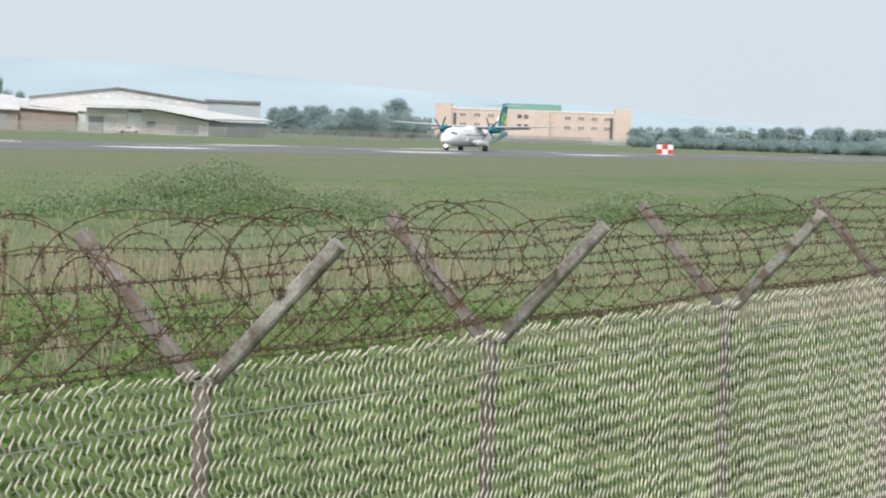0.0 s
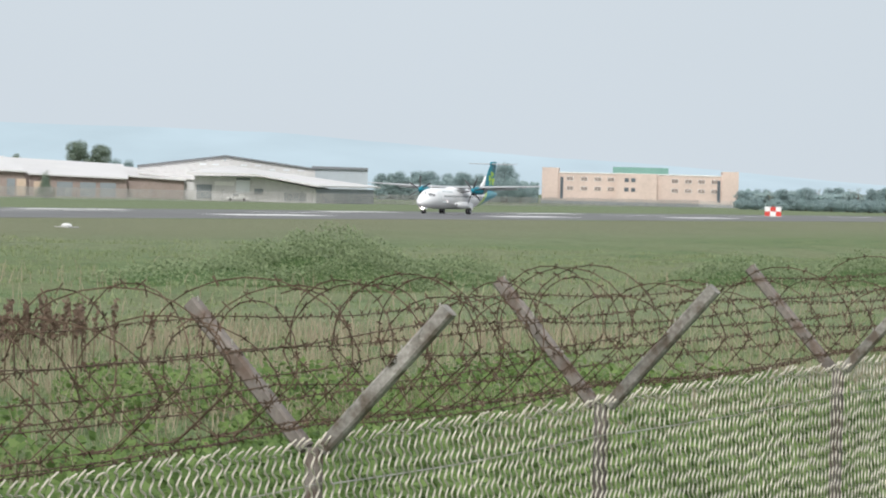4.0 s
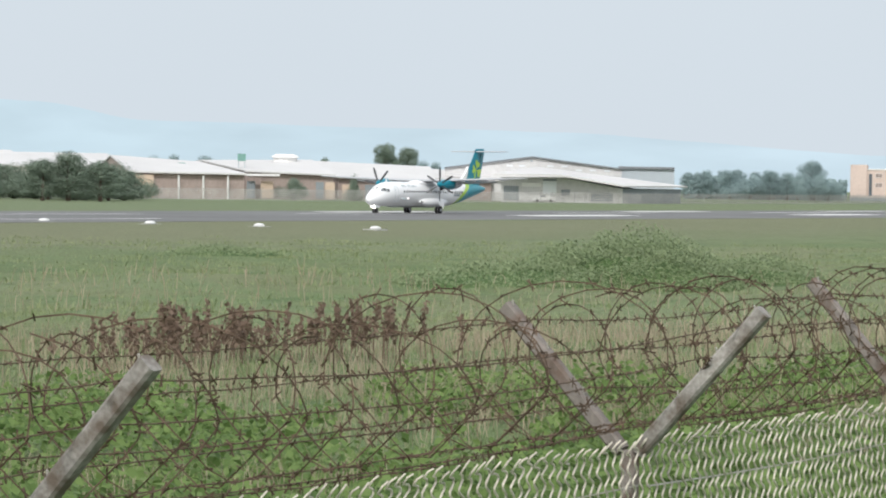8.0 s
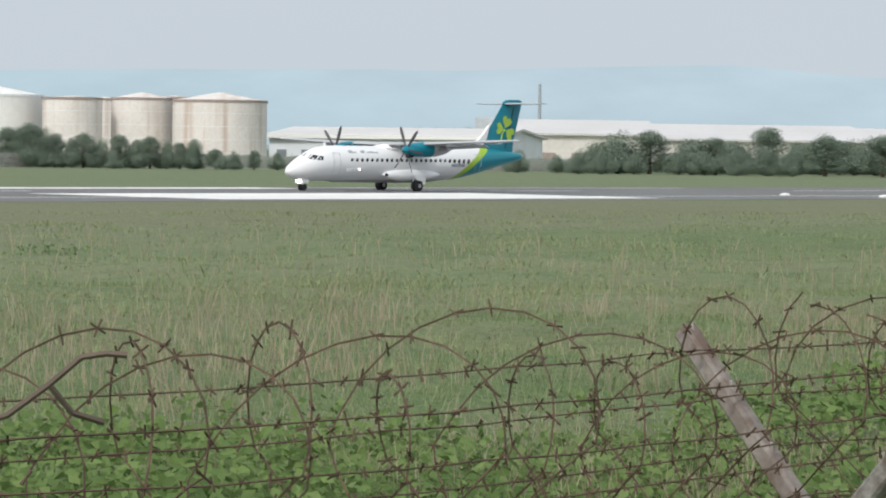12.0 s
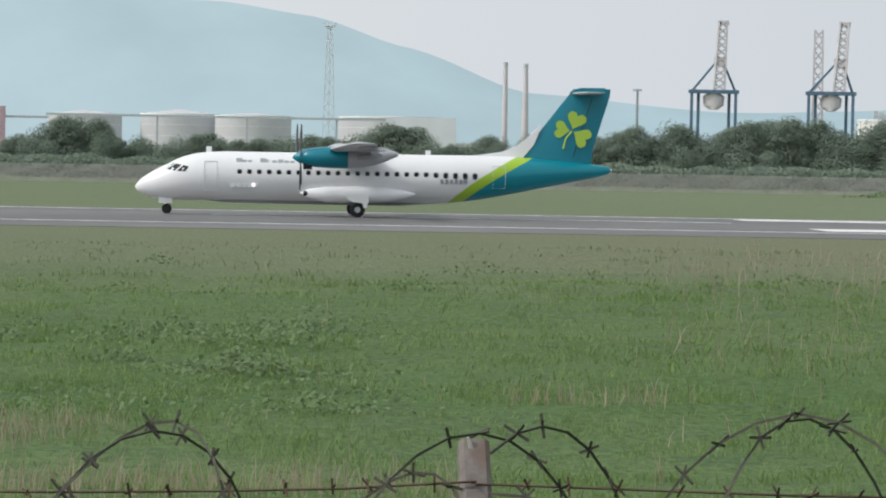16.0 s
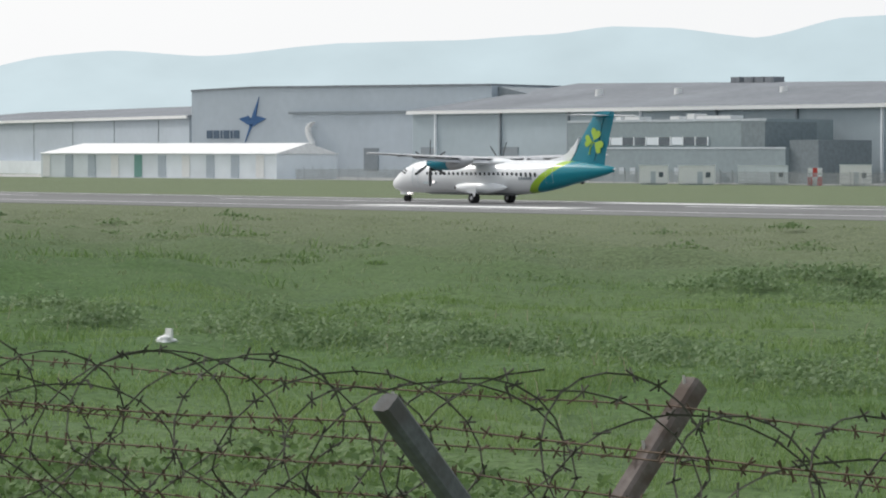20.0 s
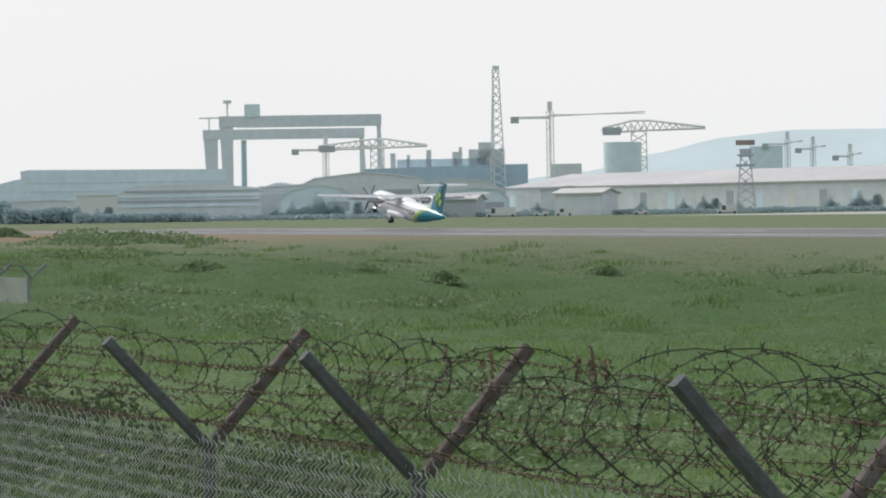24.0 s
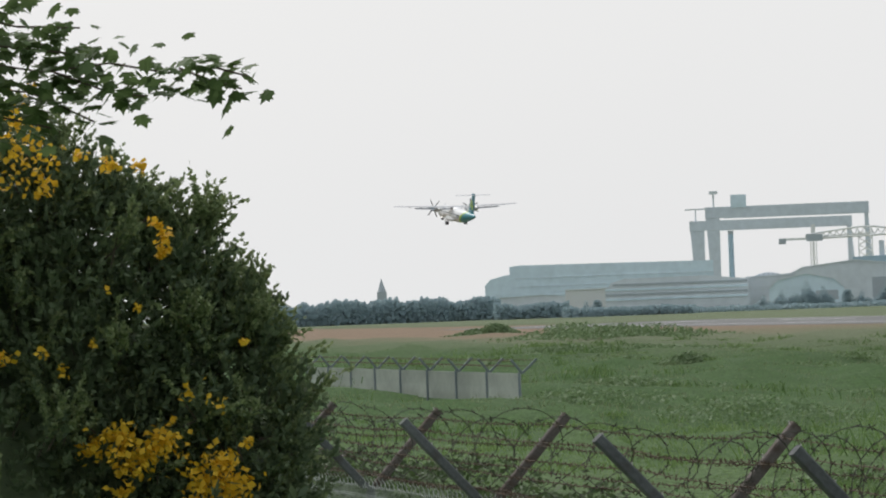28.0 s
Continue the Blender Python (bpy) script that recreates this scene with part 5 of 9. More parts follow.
part("pipe", boxes((-40, 40, -0.4, 0.4, up(0.62, 660), up(0.66, 660))), STEEL_GREY, part_pipe)
for x in (-36, -18, 0, 18, 36):
    part("leg", boxes((x, x + 0.4, -0.2, 0.2, 0, up(0.62, 660))), STEEL_GREY, part_pipe)
solo("tank_farm_shed", boxes((-6, 6, 0, 10, 0, up(0.69, 560))), FAR_GREY, "plain grey block beside the tanks", "building", place(3.66, 560))
solo("white_store", boxes((-5, 5, 0, 8, 0, up(0.26, 700))), TRIM_WHITE, "low white store behind hedges", "building", place(4.6, 700))
solo("white_store", boxes((-8, 8, 0, 8, 0, up(0.2, 700))), TRIM_WHITE, "low white store behind hedges", "building", place(6.6, 700))


def chimney(az, far, el, r0, r1, material, label):
    t = thing("chimney", label, "chimney", place(az, far))
    h = up(el, far)
    part("stack", tube(bmesh.new(), (0, 0, 0), (0, 0, h), r0, r1, 16), material, t)
    part("cap", tube(bmesh.new(), (0, 0, h - 0.12 * h / 3), (0, 0, h + 0.2), r1 * 1.08, r1 * 1.08, 16), STEEL_GREY, t)


chimney(5.12, 1500, 1.68, 1.5, 1.0, MAUVE, "tall grey chimney")
chimney(5.475, 1500, 1.66, 2.0, 1.0, MAUVE, "tall tapered grey chimney")
chimney(-39.54, 700, 3.05, 1.47, 1.42, paint("slate_blue_steel", (0.19, 0.235, 0.30), 0.5, var=0.06), "tall slate blue steel flue")
chimney(-69.53, 2000, 1.19, 1.8, 1.6, FAR_DARK, "dark industrial chimney with pale top")


def quay_crane(az, far, boom):
    t = thing("quay_crane", "blue container crane with its boom raised", "crane", place(az, far), "quay cranes")
    h = up(1.27, far)
    for x in (-10, -7, 7, 10):
        part("leg", boxes((x - 0.7, x + 0.7, -0.7 + 6 * (abs(x) < 8), 0.7 + 6 * (abs(x) < 8), 0, h)), STEEL_BLUE, t)
    part("portal_beam", boxes((-11.5, 11.5, -1, 7, h - 1.6, h)), STEEL_BLUE, t)
    part("machinery_house", loft([[(r * math.cos(i * math.tau / 16), 3 + 3 * math.sin(i * math.tau / 16), z) for i in range(16)] for z, r in ((h - 9, 2), (h - 7, 4.6), (h - 3, 5), (h - 1.6, 3))]), MAUVE, t)
    top = up(2.48, far)
    bm = lattice(bmesh.new(), (boom * 4, 3, h), (boom * 4 + 2.2 * boom, 3, top), 5, 3.6, 0.62, 10)
    part("boom", bm, MAUVE, t, "raised mauve lattice boom")
    bm = bmesh.new()
    for s in (-1, 1):
        tube(bm, (s * 9.5, 3, h), (boom * 4 + s * 1.5, 3, h + 13), 0.6, 0.5, 5)
    part("back_stay", bm, STEEL_BLUE, t)
    part("apex_house", boxes((boom * 4 - 2.6, boom * 4 + 2.6, 1, 5, h + 11, h + 15)), MAUVE, t)
    part("head", boxes((boom * 6.2 - 2.6, boom * 6.2 + 2.6, 1.5, 4.5, top - 2, top)), MAUVE, t)


quay_crane(8.76, 1500, 0.6)
quay_crane(10.79, 1500, 0.9)
bmc = lattice(bmesh.new(), (0, 0, 0), (0, 0, up(2.33, 1520)), 5, 3.6, 0.62, 14)
solo("boom_mast", bmc, MAUVE, "mauve lattice mast of a quay crane", "mast", place(10.56, 1520))
# the crane's red is mixed towards pink to stand for haze
hc = thing("harbour_crane", "small harbour crane head, its red paled by haze", "crane", place(-3.62, 900))
part("tower", boxes((-0.8, 0.8, -0.8, 0.8, 0, up(0.76, 900))), paint("haze_pink_steel", (0.50, 0.36, 0.40), 0.65), hc)
part("jib", boxes((-0.5, 14, -0.4, 0.4, up(0.56, 900), up(0.60, 900))), STEEL_GREY, hc)
# this store's red is paled in the same way for haze
solo("red_roofed_store", boxes((-3.5, 3.5, 0, 6, 0, up(0.63, 880))), paint("haze_red_sheet", (0.46, 0.33, 0.34), 0.7), "small red store paled by haze among trees", "building", place(-4.75, 880))


# sheds and the grey hangars on the left
t, w = gable_shed("low pale shed behind a hedge", -21.6, 560, -20.0, 560, 24, ((0, up(0.42, 560)), (0.45, up(0.50, 560)), (1, up(0.45, 560))), FAR_GREY, ROOF_MID, 0.35)
t, w = gable_shed("long low pale shed behind a hedge", -20.0, 560, -18.3, 560, 24, ((0, up(0.55, 560)), (0.1, up(0.56, 560)), (1, up(0.41, 560))), FAR_GREY, ROOF_MID, 0.35)
t, w = gable_shed("low grey shed roof beyond bushes", -15.2, 600, -13.0, 600, 24, ((0, up(0.32, 600)), (0.3, up(0.40, 600)), (1, up(0.3, 600))), FAR_GREY, ROOF_MID, 0.35)
t, w = gable_shed("low dark shed beyond bushes", -13.0, 620, -10.8, 620, 20, ((0, up(0.36, 620)), (1, up(0.33, 620))), STEEL_GREY, ROOF_DARK, 0.35)
t, w = gable_shed("grey side block of a hangar", -27.85, 640, -27.32, 640, 20, ((0, up(1.09, 640)), (1, up(1.08, 640))), GREY_LIGHT, ROOF_MID, 0.4)
solo("silo", tube(bmesh.new(), (0, 0, 0), (0, 0, up(0.6, 720)), 4, 3.2, 20), TRIM_WHITE, "short white silo by the hangar", "silo", place(-27.05, 720))
solo("silo", tube(bmesh.new(), (0, 0, 0), (0, 0, up(0.5, 700)), 3, 2.6, 20), TRIM_WHITE, "short white silo by the hangar", "silo", place(-26.95, 700))
for a, el in ((-25.42, 0.46), (-25.0, 0.42), (-24.4, 0.44), (-24.0, 0.4)):
    solo("site_cabin", boxes((-1.8, 1.8, 0, 4, 0, up(el, 640))), FAR_GREY if el > 0.43 else TRIM_WHITE, "small pale cabin behind a hedge", "cabin", place(a, 640))

HG = thing("gable_hangar", "big plain grey hangar with a wide gable", "hangar", front(-34.48, 520, -27.83, 520)[0])
gw = front(-34.48, 520, -27.83, 520)[1]
g_out = [(0, up(1.13, 520)), (gw * 0.66, up(1.72, 520)), (gw * 0.965, up(1.34, 520)), (gw, up(1.28, 520))]
part("wall", prism(bmesh.new(), [(0, 0), *g_out, (gw, 0)], 0, 110), GREY_LIGHT, HG)
part("roof", slab(g_out, -0.3, 110, 0.35), ROOF_MID, HG)
part("small_window", boxes((gw * 0.264, gw * 0.28, -0.1, 0.02, up(0.75, 520), up(0.98, 520))), GREY_DARK, HG)
part("small_vent", boxes((gw * 0.66, gw * 0.69, -0.1, 0.02, up(0.58, 520), up(0.61, 520))), GREY_DARK, HG)
for i in range(8):
    x = 5 + i * gw / 8
    part("cladding_joint", boxes((x, x + 0.12, -0.04, 0.02, 0.5, up(1.1, 520))), GREY_LIGHT, HG)
part("warning_lamp", boxes((0.2, 1.0, -0.5, 0.2, up(1.15, 520), up(1.2, 520))), glow("red_lamp", (0.9, 0.1, 0.06), 1.2), HG, "red warning lamp")

t, w = eave_shed("very long grey hangar with a dark corrugated roof and white gutter", -48.72, 677, -34.52, 522, 90, 13.6, 20.0, ribbed(paint("dull_blue_grey_cladding", (0.36, 0.42, 0.45), 0.6, var=0.08, scale=0.05, fine=0.03), 0.5, 0.03), ROOF_DARK, 0.5, "hangar", "long_hangar", TRIM_WHITE, 17.4)
rnd = random.Random(4)
for i in range(10):
    x = 8 + i * w / 10
    part("downpipe", boxes((x, x + 0.35, -0.5, 0.02, 0.3, 13.3)), STEEL_PALE if i % 3 == 0 else GREY_DARK, t)
for i in range(22):
    x = 3 + i * w / 22
    part("roof_rib", tube(bmesh.new(), (x, 6, 13.95 + (6.4 - 2.6 * x / w) * 6 / 45), (x, 44, 13.95 + (6.4 - 2.6 * x / w) * 44 / 45), 0.18, 0.18, 6), ROOF_DARK, t)
for x in (36, 60, 90, 150):
    part("roof_vent", tube(bmesh.new(), (x, 20, 14.0 + (6.4 - 2.6 * x / w) * 20 / 45 - 0.3), (x, 20, 15.6 + (6.4 - 2.6 * x / w) * 20 / 45), 0.9, 0.7, 10), TRIM_WHITE, t, "pale roof cowl")
for x in (50, 54, 57, 60):
    part("ridge_unit", boxes((x, x + 2.6, 43, 46, 19.6 - 2.6 * x / w, 21.5 - 2.6 * x / w)), ROOF_DARK, t)
for x0, x1, z0, z1 in ((3, 7.5, 0.5, 6.5), (30, 35, 0.5, 6.5)):
    opening(t, "hangar_door", x0, x1, z0, z1, GREY_DARK, 0.15, "dark sliding door")
part("aerial", tube(bmesh.new(), (97, 45, 18), (97, 45, 23.5), 0.12, 0.05, 5), STEEL_GREY, t)
solo("vent_stack", boxes((-1.6, -1.0, 0, 1, 0, up(1.78, 760)), (0.4, 1.0, 0, 1, 0, up(1.78, 760)), (-1.6, 1.0, 0, 1, up(1.6, 760), up(1.63, 760))), STEEL_GREY, "twin steel vent frame above the roof", "vent", place(-38.72, 760))
solo("vent_stack", boxes((-1.4, -1.1, 0, 1, 0, up(1.72, 760)), (0.8, 1.1, 0, 1, 0, up(1.70, 760)), (-1.4, 1.1, 0, 1, up(1.58, 760), up(1.64, 760))), STEEL_GREY, "small steel vent frame above the roof", "vent", place(-37.35, 760))

# dark two-storey office in front of it
m, w = front(-46.0, 606, -42.55, 566)
t = thing("site_office", "dark grey flat-roofed office with a band of windows", "building", m)
SLATE = paint("slate_cladding", (0.25, 0.298, 0.312), 0.5, var=0.06, scale=0.1)
ho = up(0.75, 586)
part("upper_floor", boxes((0, w, 0, 16, 4.2, ho)), SLATE, t)
part("ground_floor", boxes((2.5, w + 6.5, -1.6, 12, 0, up(0.27, 584))), SLATE, t)
part("coping", boxes((2.4, w + 6.6, -1.7, -1.5, up(0.27, 584) - 0.3, up(0.27, 584) + 0.02)), STEEL_GREY, t)
part("parapet", boxes((-0.1, w + 0.1, -0.1, 0.1, ho - 0.35, ho + 0.05)), STEEL_GREY, t)
part("link_block", boxes((w - 6, w + 0.02, -0.3, 12, up(0.27, 580), ho - 0.5)), paint("dark_slate_panel", (0.19, 0.225, 0.24), 0.5), t, "darker slate end panel")
part("side_block", boxes((w + 6.5, w + 13.5, -0.6, 12, 0, up(0.40, 570))), paint("charcoal_panel", (0.175, 0.205, 0.22), 0.5), t, "charcoal side block")
for i in range(9):
    x = w * 0.17 + i * w * 0.062
    fr = part("window", boxes((x, x + w * 0.056, -0.12, 0.02, up(0.31, 590), up(0.44, 590))), PANE if i not in (1, 4, 6) else FAR_GREY, t)
    part("mullion", boxes((x + w * 0.056, x + w * 0.06, -0.2, 0.02, up(0.30, 590), up(0.45, 590))), STEEL_PALE, fr)
for i in range(11):
    x = 2.5 + i * 3.0
    part("ground_window", boxes((x + 2, x + 3.4, -1.7, -1.58, 1.4, 2.6)), STEEL_GREY, t)
for x, wide_r in ((10, 1.4), (12.5, 4), (25, 2.4), (29.5, 2.0), (32, 9)):
    part("roof_unit", boxes((x, x + wide_r, 3, 6, ho, ho + (1.1 if wide_r < 2.2 else 0.7))), TRIM_WHITE, t)


def cabin(az, far, w, h, d=2.6, material=None, label="white site cabin with small dark windows"):
    t = thing("site_cabin", label, "cabin", place(az, far), "site cabins")
    part("body", boxes((-w / 2, w / 2, 0, d, 0.2, h)), material or TRIM_WHITE, t)
    part("roof", boxes((-w / 2 - 0.1, w / 2 + 0.1, -0.1, d + 0.1, h, h + 0.12)), FAR_GREY, t)
    part("window", boxes((w / 2 - 1.5, w / 2 - 0.8, -0.05, 0.02, 1.2, 2.0)), PANE, t)
    part("door", boxes((w / 2 - 2.8, w / 2 - 2.0, -0.05, 0.02, 0.25, 2.1)), STEEL_GREY, t)
    part("skid", boxes((-w / 2 + 0.3, w / 2 - 0.3, 0.2, d - 0.2, 0, 0.2)), STEEL_GREY, t)


cabin(-44.5, 520, 4.6, 3.0)
cabin(-43.75, 518, 5.8, 3.0)
cabin(-42.6, 530, 8, 3.0, 2.6, FAR_GREY, "long grey site cabin")
cabin(-41.0, 520, 5, 3.2, 2.6, TRIM_WHITE)
cabin(-40.0, 520, 6, 3.0, 2.6, FAR_GREY, "grey site cabin by the hangar")
t, w = eave_shed("low pale annexe with loading bays along its front", -39.3, 500, -34.55, 480, 16, up(0.26, 490), up(0.36, 490), CREAM, WHITE_ROOF)
for i in range(7):
    opening(t, "loading_bay", 1.5 + i * 3.4, 3.9 + i * 3.4, 0.2, 2.8, GREY_DARK if i % 2 else STEEL_GREY)
for x in (4, 7.5, 12):
    part("roof_unit", boxes((x, x + 1.8, 4, 7, up(0.3, 490), up(0.42, 490))), TRIM_WHITE, t)
t2, w2 = gable_shed("small grey store with an open gable", -36.1, 462, -34.5, 462, 12, ((0, up(0.33, 462)), (0.7, up(0.36, 462)), (1, up(0.30, 462))), FAR_GREY, ROOF_MID, 0.3)
opening(t2, "dark_door", w2 * 0.62, w2 * 0.92, 0, 4.6, GREY_DARK)
for a in (-32.95, -32.7, -32.45):
    cabin(a, 462, 1.9, 4.2, 2.0, TRIM_WHITE, "white upright store box by the hangar")
for a, ww in ((-31.2, 6), (-30.6, 5), (-30.0, 4.5), (-29.5, 3)):
    cabin(a, 462, ww, 3.6, 2.4, STEEL_GREY, "dark grey store box by the hangar")

# hangar with lettered front
m, w = front(-52.58, 760, -47.34, 694)
t = thing("lettered_hangar", "tall grey hangar front with blue lettering and a four-point star", "hangar", m)
o = [(0, up(1.21, 760)), (w * 0.22, up(1.285, 740)), (w, up(1.34, 694))]
part("wall", prism(bmesh.new(), [(0, 0), *o, (w, 0)], 0, 80), GREY_CLAD, t)
part("roof", slab(o, -0.3, 80, 0.4), ROOF_DARK, t)
part("side_gable", prism(bmesh.new(), [(w, 0), (w, up(1.34, 694) - 0.1), (w + 8.5, up(1.20, 690)), (w + 8.5, 0)], 2, 60), GREY_DARK, t)
part("canopy", boxes((w * 0.36, w, -1.6, 0.01, up(0.83, 730), up(0.87, 730))), GREY_DARK, t, "dark canopy ledge")
part("lower_wall", boxes((w * 0.37, w, -1.2, 0.01, 0, up(0.83, 730))), GREY_CLAD, t)
BLUE_SIGN = paint("blue_sign", (0.045, 0.12, 0.27), 0.5, var=0.04)
SIGN_GREY = paint("slate_sign", (0.09, 0.13, 0.18), 0.5, var=0.04)
zs0, zs1 = up(0.40, 748), up(0.54, 748)
for i, lw in enumerate((1.8, 1.8, 0.55, 1.8, 0.55, 1.8)):
    x = 5.3 + sum((1.8, 1.8, 0.55, 1.8, 0.55)[:i]) + i * 0.5
    part("lettering_bar", boxes((x, x + lw, -0.18, 0.0, zs0, zs1)), SIGN_GREY, t, "slate sign bar")
cx, cz = 20.3, up(0.72, 745)
for pts in (((0, 0), (-4.3, 0.3), (-1.2, 1.0)), ((0, 0), (4.6, 0.3), (1.3, 1.0)), ((-0.4, 0), (2.3, 5.2), (1.3, 0.6)), ((0, -1.6), (-4.3, 0.3), (4.6, 0.3)), ((-2.3, -5.2), (-0.6, -1.0), (0.6, -0.5))):
    part("star_point", prism(bmesh.new(), [(cx + x, cz + z) for x, z in pts], -0.2, -0.02), BLUE_SIGN, t, "blue star point")
part("duct", loft([[(w * 0.44 + dx + 0.7 * math.cos(i * math.tau / 10), -2.4 + 0.7 * math.sin(i * math.tau / 10), up(el, 725)) for i in range(10)] for dx, el in ((0.9, 0.22), (0.9, 0.34), (0.1, 0.42), (-0.4, 0.52), (-0.3, 0.60), (0.4, 0.66), (1.3, 0.69))]), TRIM_WHITE, t, "white bent duct")
for x, ww in ((w * 0.61, 4.4), (w * 0.91, 3.2)):
    opening(t, "hangar_door", x, x + ww, 1.5, up(0.24, 715), GREY_DARK, 1.35, "dark square door")
t, w = eave_shed("wide grey hangar with a dark curved roof", -57.78, 985, -52.62, 762, 90, 13.7, 17.6, GREY_CLAD, ROOF_DARK, 0.5, "hangar", "wide_hangar", TRIM_WHITE)
for i in range(8):
    part("cladding_joint", boxes((10 + i * w / 8, 10.3 + i * w / 8, -0.1, 0.02, 0.5, 13.2)), GREY_DARK, t)
part("lean_to", boxes((0, w, -3, 0.01, 0, 3.4)), FAR_GREY, t)

# long white marquee
m, w = front(-55.23, 690, -51.1, 640)
t = thing("marquee_store", "long white fabric-roofed store with grey sides", "store", m)
e0, r0 = up(0.13, 665), up(0.31, 675)
bm = bmesh.new()
prof = [(0, e0), (9, r0), (18, e0)]
a_v = [[bm.verts.new((x + (4.0 if k == 1 and x == 0 else 0) - (0.0 if k == 1 and x else 0), y, z)) for k, (y, z) in enumerate(prof)] for x in (0, w)]
bm.faces.new((a_v[0][0], a_v[1][0], a_v[1][1], a_v[0][1]))
bm.faces.new((a_v[0][1], a_v[1][1], a_v[1][2], a_v[0][2]))
bm.faces.new((a_v[0][0], a_v[0][1], a_v[0][2]))
bm.faces.new((a_v[1][0], a_v[1][2], a_v[1][1]))
bm.faces.new((a_v[0][0], a_v[0][2], a_v[1][2], a_v[1][0]))
bmesh.ops.recalc_face_normals(bm, faces=bm.faces)
part("fabric_roof", bm, paint("white_fabric", (0.84, 0.83, 0.82), 0.7, var=0.03, scale=0.1), t)
part("wall", boxes((0.3, w - 0.3, 0.4, 17.6, 0, e0 - 0.02)), FAR_GREY, t)
for i in range(10):
    part("wall_panel", boxes((1 + i * w / 10, 3.2 + i * w / 10, 0.28, 0.42, 0.2, e0 - 0.3)), (GREEN_METAL if i == 4 else TRIM_WHITE if i % 3 == 0 else GREY_CLAD), t)
solo("apron", boxes((-760, -285, 395, 470, -0.2, 0.03)), TARMAC, "pale concrete apron before the hangars", "apron", kind="structure")


# ---- shipyard skyline ----
eave_shed("small pale store with a white roof before the works", -64.1, 952, -63.3, 946, 12, up(0.17, 950), up(0.25, 950), FAR_GREY, WHITE_ROOF)
eave_shed("low grey store with a pale roof before the works", -66.3, 955, -65.5, 952, 14, up(0.10, 953), up(0.19, 953), STEEL_GREY, WHITE_ROOF)


def a_crane(az, far, el, size, turn=1):
    t = thing("yard_crane", "pale mauve slewing yard crane above the roofs", "crane", place(az, far), "yard cranes")
    h = up(el, far)
    bm = bmesh.new()
    tube(bm, (0, 0, h), (-turn * size * 0.55, 0, h - size), 0.7, 0.9, 5)
    tube(bm, (0, 0, h), (-turn * size * 0.22, 0, h - size * 1.1), 0.9, 1.1, 5)
    part("jib", bm, MAUVE, t)
    bm = bmesh.new()
    tube(bm, (0, 0, h), (turn * size * 0.42, 0, h - size * 0.85), 0.28, 0.28, 4)
    tube(bm, (0, 0, h), (turn * size * 0.34, 0, h - size * 0.9), 0.2, 0.2, 4)
    part("rope", bm, STEEL_GREY, t)
    part("tower", lattice(bmesh.new(), (turn * size * 0.05, 0, 0), (turn * size * 0.08, 0, h - size), 8, 5, 0.5, 6), MAUVE, t)
    part("cab", boxes((-turn * size * 0.55 - 3, -turn * size * 0.55 + 3, -2, 2, h - size - 1, h - size + 3)), STEEL_PALE, t)


a_crane(-32.9, 1500, 2.68, 27, 1)
a_crane(-29.42, 1500, 2.47, 25, -1)
a_crane(-34.33, 1500, 2.42, 24, 1)
bm = bmesh.new()
tube(bm, (0, 0, up(1.4, 1700)), (22, 0, up(2.5, 1700)), 0.4, 0.3, 4)
tube(bm, (22, 0, up(2.5, 1700)), (32, 0, up(2.53, 1700)), 0.3, 0.2, 4)
tube(bm, (-3, 0, 0), (0, 0, up(1.4, 1700)), 1.2, 0.8, 5)
solo("luffing_jib", bm, STEEL_PALE, "thin luffing crane jib in haze", "crane", place(-36.8, 1700))


def tower_crane(az, far, el, left, right, material, label, drop=6.0):
    t = thing("tower_crane", label, "crane", place(az, far), "tower cranes")
    h = up(el, far)
    part("mast", lattice(bmesh.new(), (0, 0, 0), (0, 0, h), 4.4, 4.2, 0.35, 16), material, t)
    part("core", boxes((-0.5, 0.5, -0.5, 0.5, 0, h)), material, t)
    part("jib", lattice(bmesh.new(), (0, 0, h - 3), (right, 0, h - 1), 2.0, 0.9, 0.3, 14), material, t)
    part("jib_chord", boxes((0, right, -0.4, 0.4, h - 2.4, h - 1.8)), material, t)
    part("counter_jib", boxes((-left, 0, -1, 1, h - 4.6, h - 3.0)), material, t)
    part("counterweight", boxes((-left, -left + 5, -2, 2, h - 7, h - 3)), STEEL_GREY, t)
    part("apex", boxes((-1.5, 1.5, -1, 1, h, h + drop)), material, t)


tower_crane(-64.17, 2000, 1.62, 24, 58, CRANE_YELLOW, "pale tower crane with a long jib")
tower_crane(-60.04, 2600, 1.06, 20, 12, STEEL_PALE, "distant small tower crane")
tower_crane(-59.6, 2600, 0.97, 14, 10, STEEL_PALE, "distant small tower crane")
tower_crane(-58.96, 2600, 0.83, 14, 9, STEEL_PALE, "distant small tower crane")
tower_crane(-68.1, 2300, 1.10, 24, 40, CRANE_YELLOW, "pale tower crane behind the gantries")


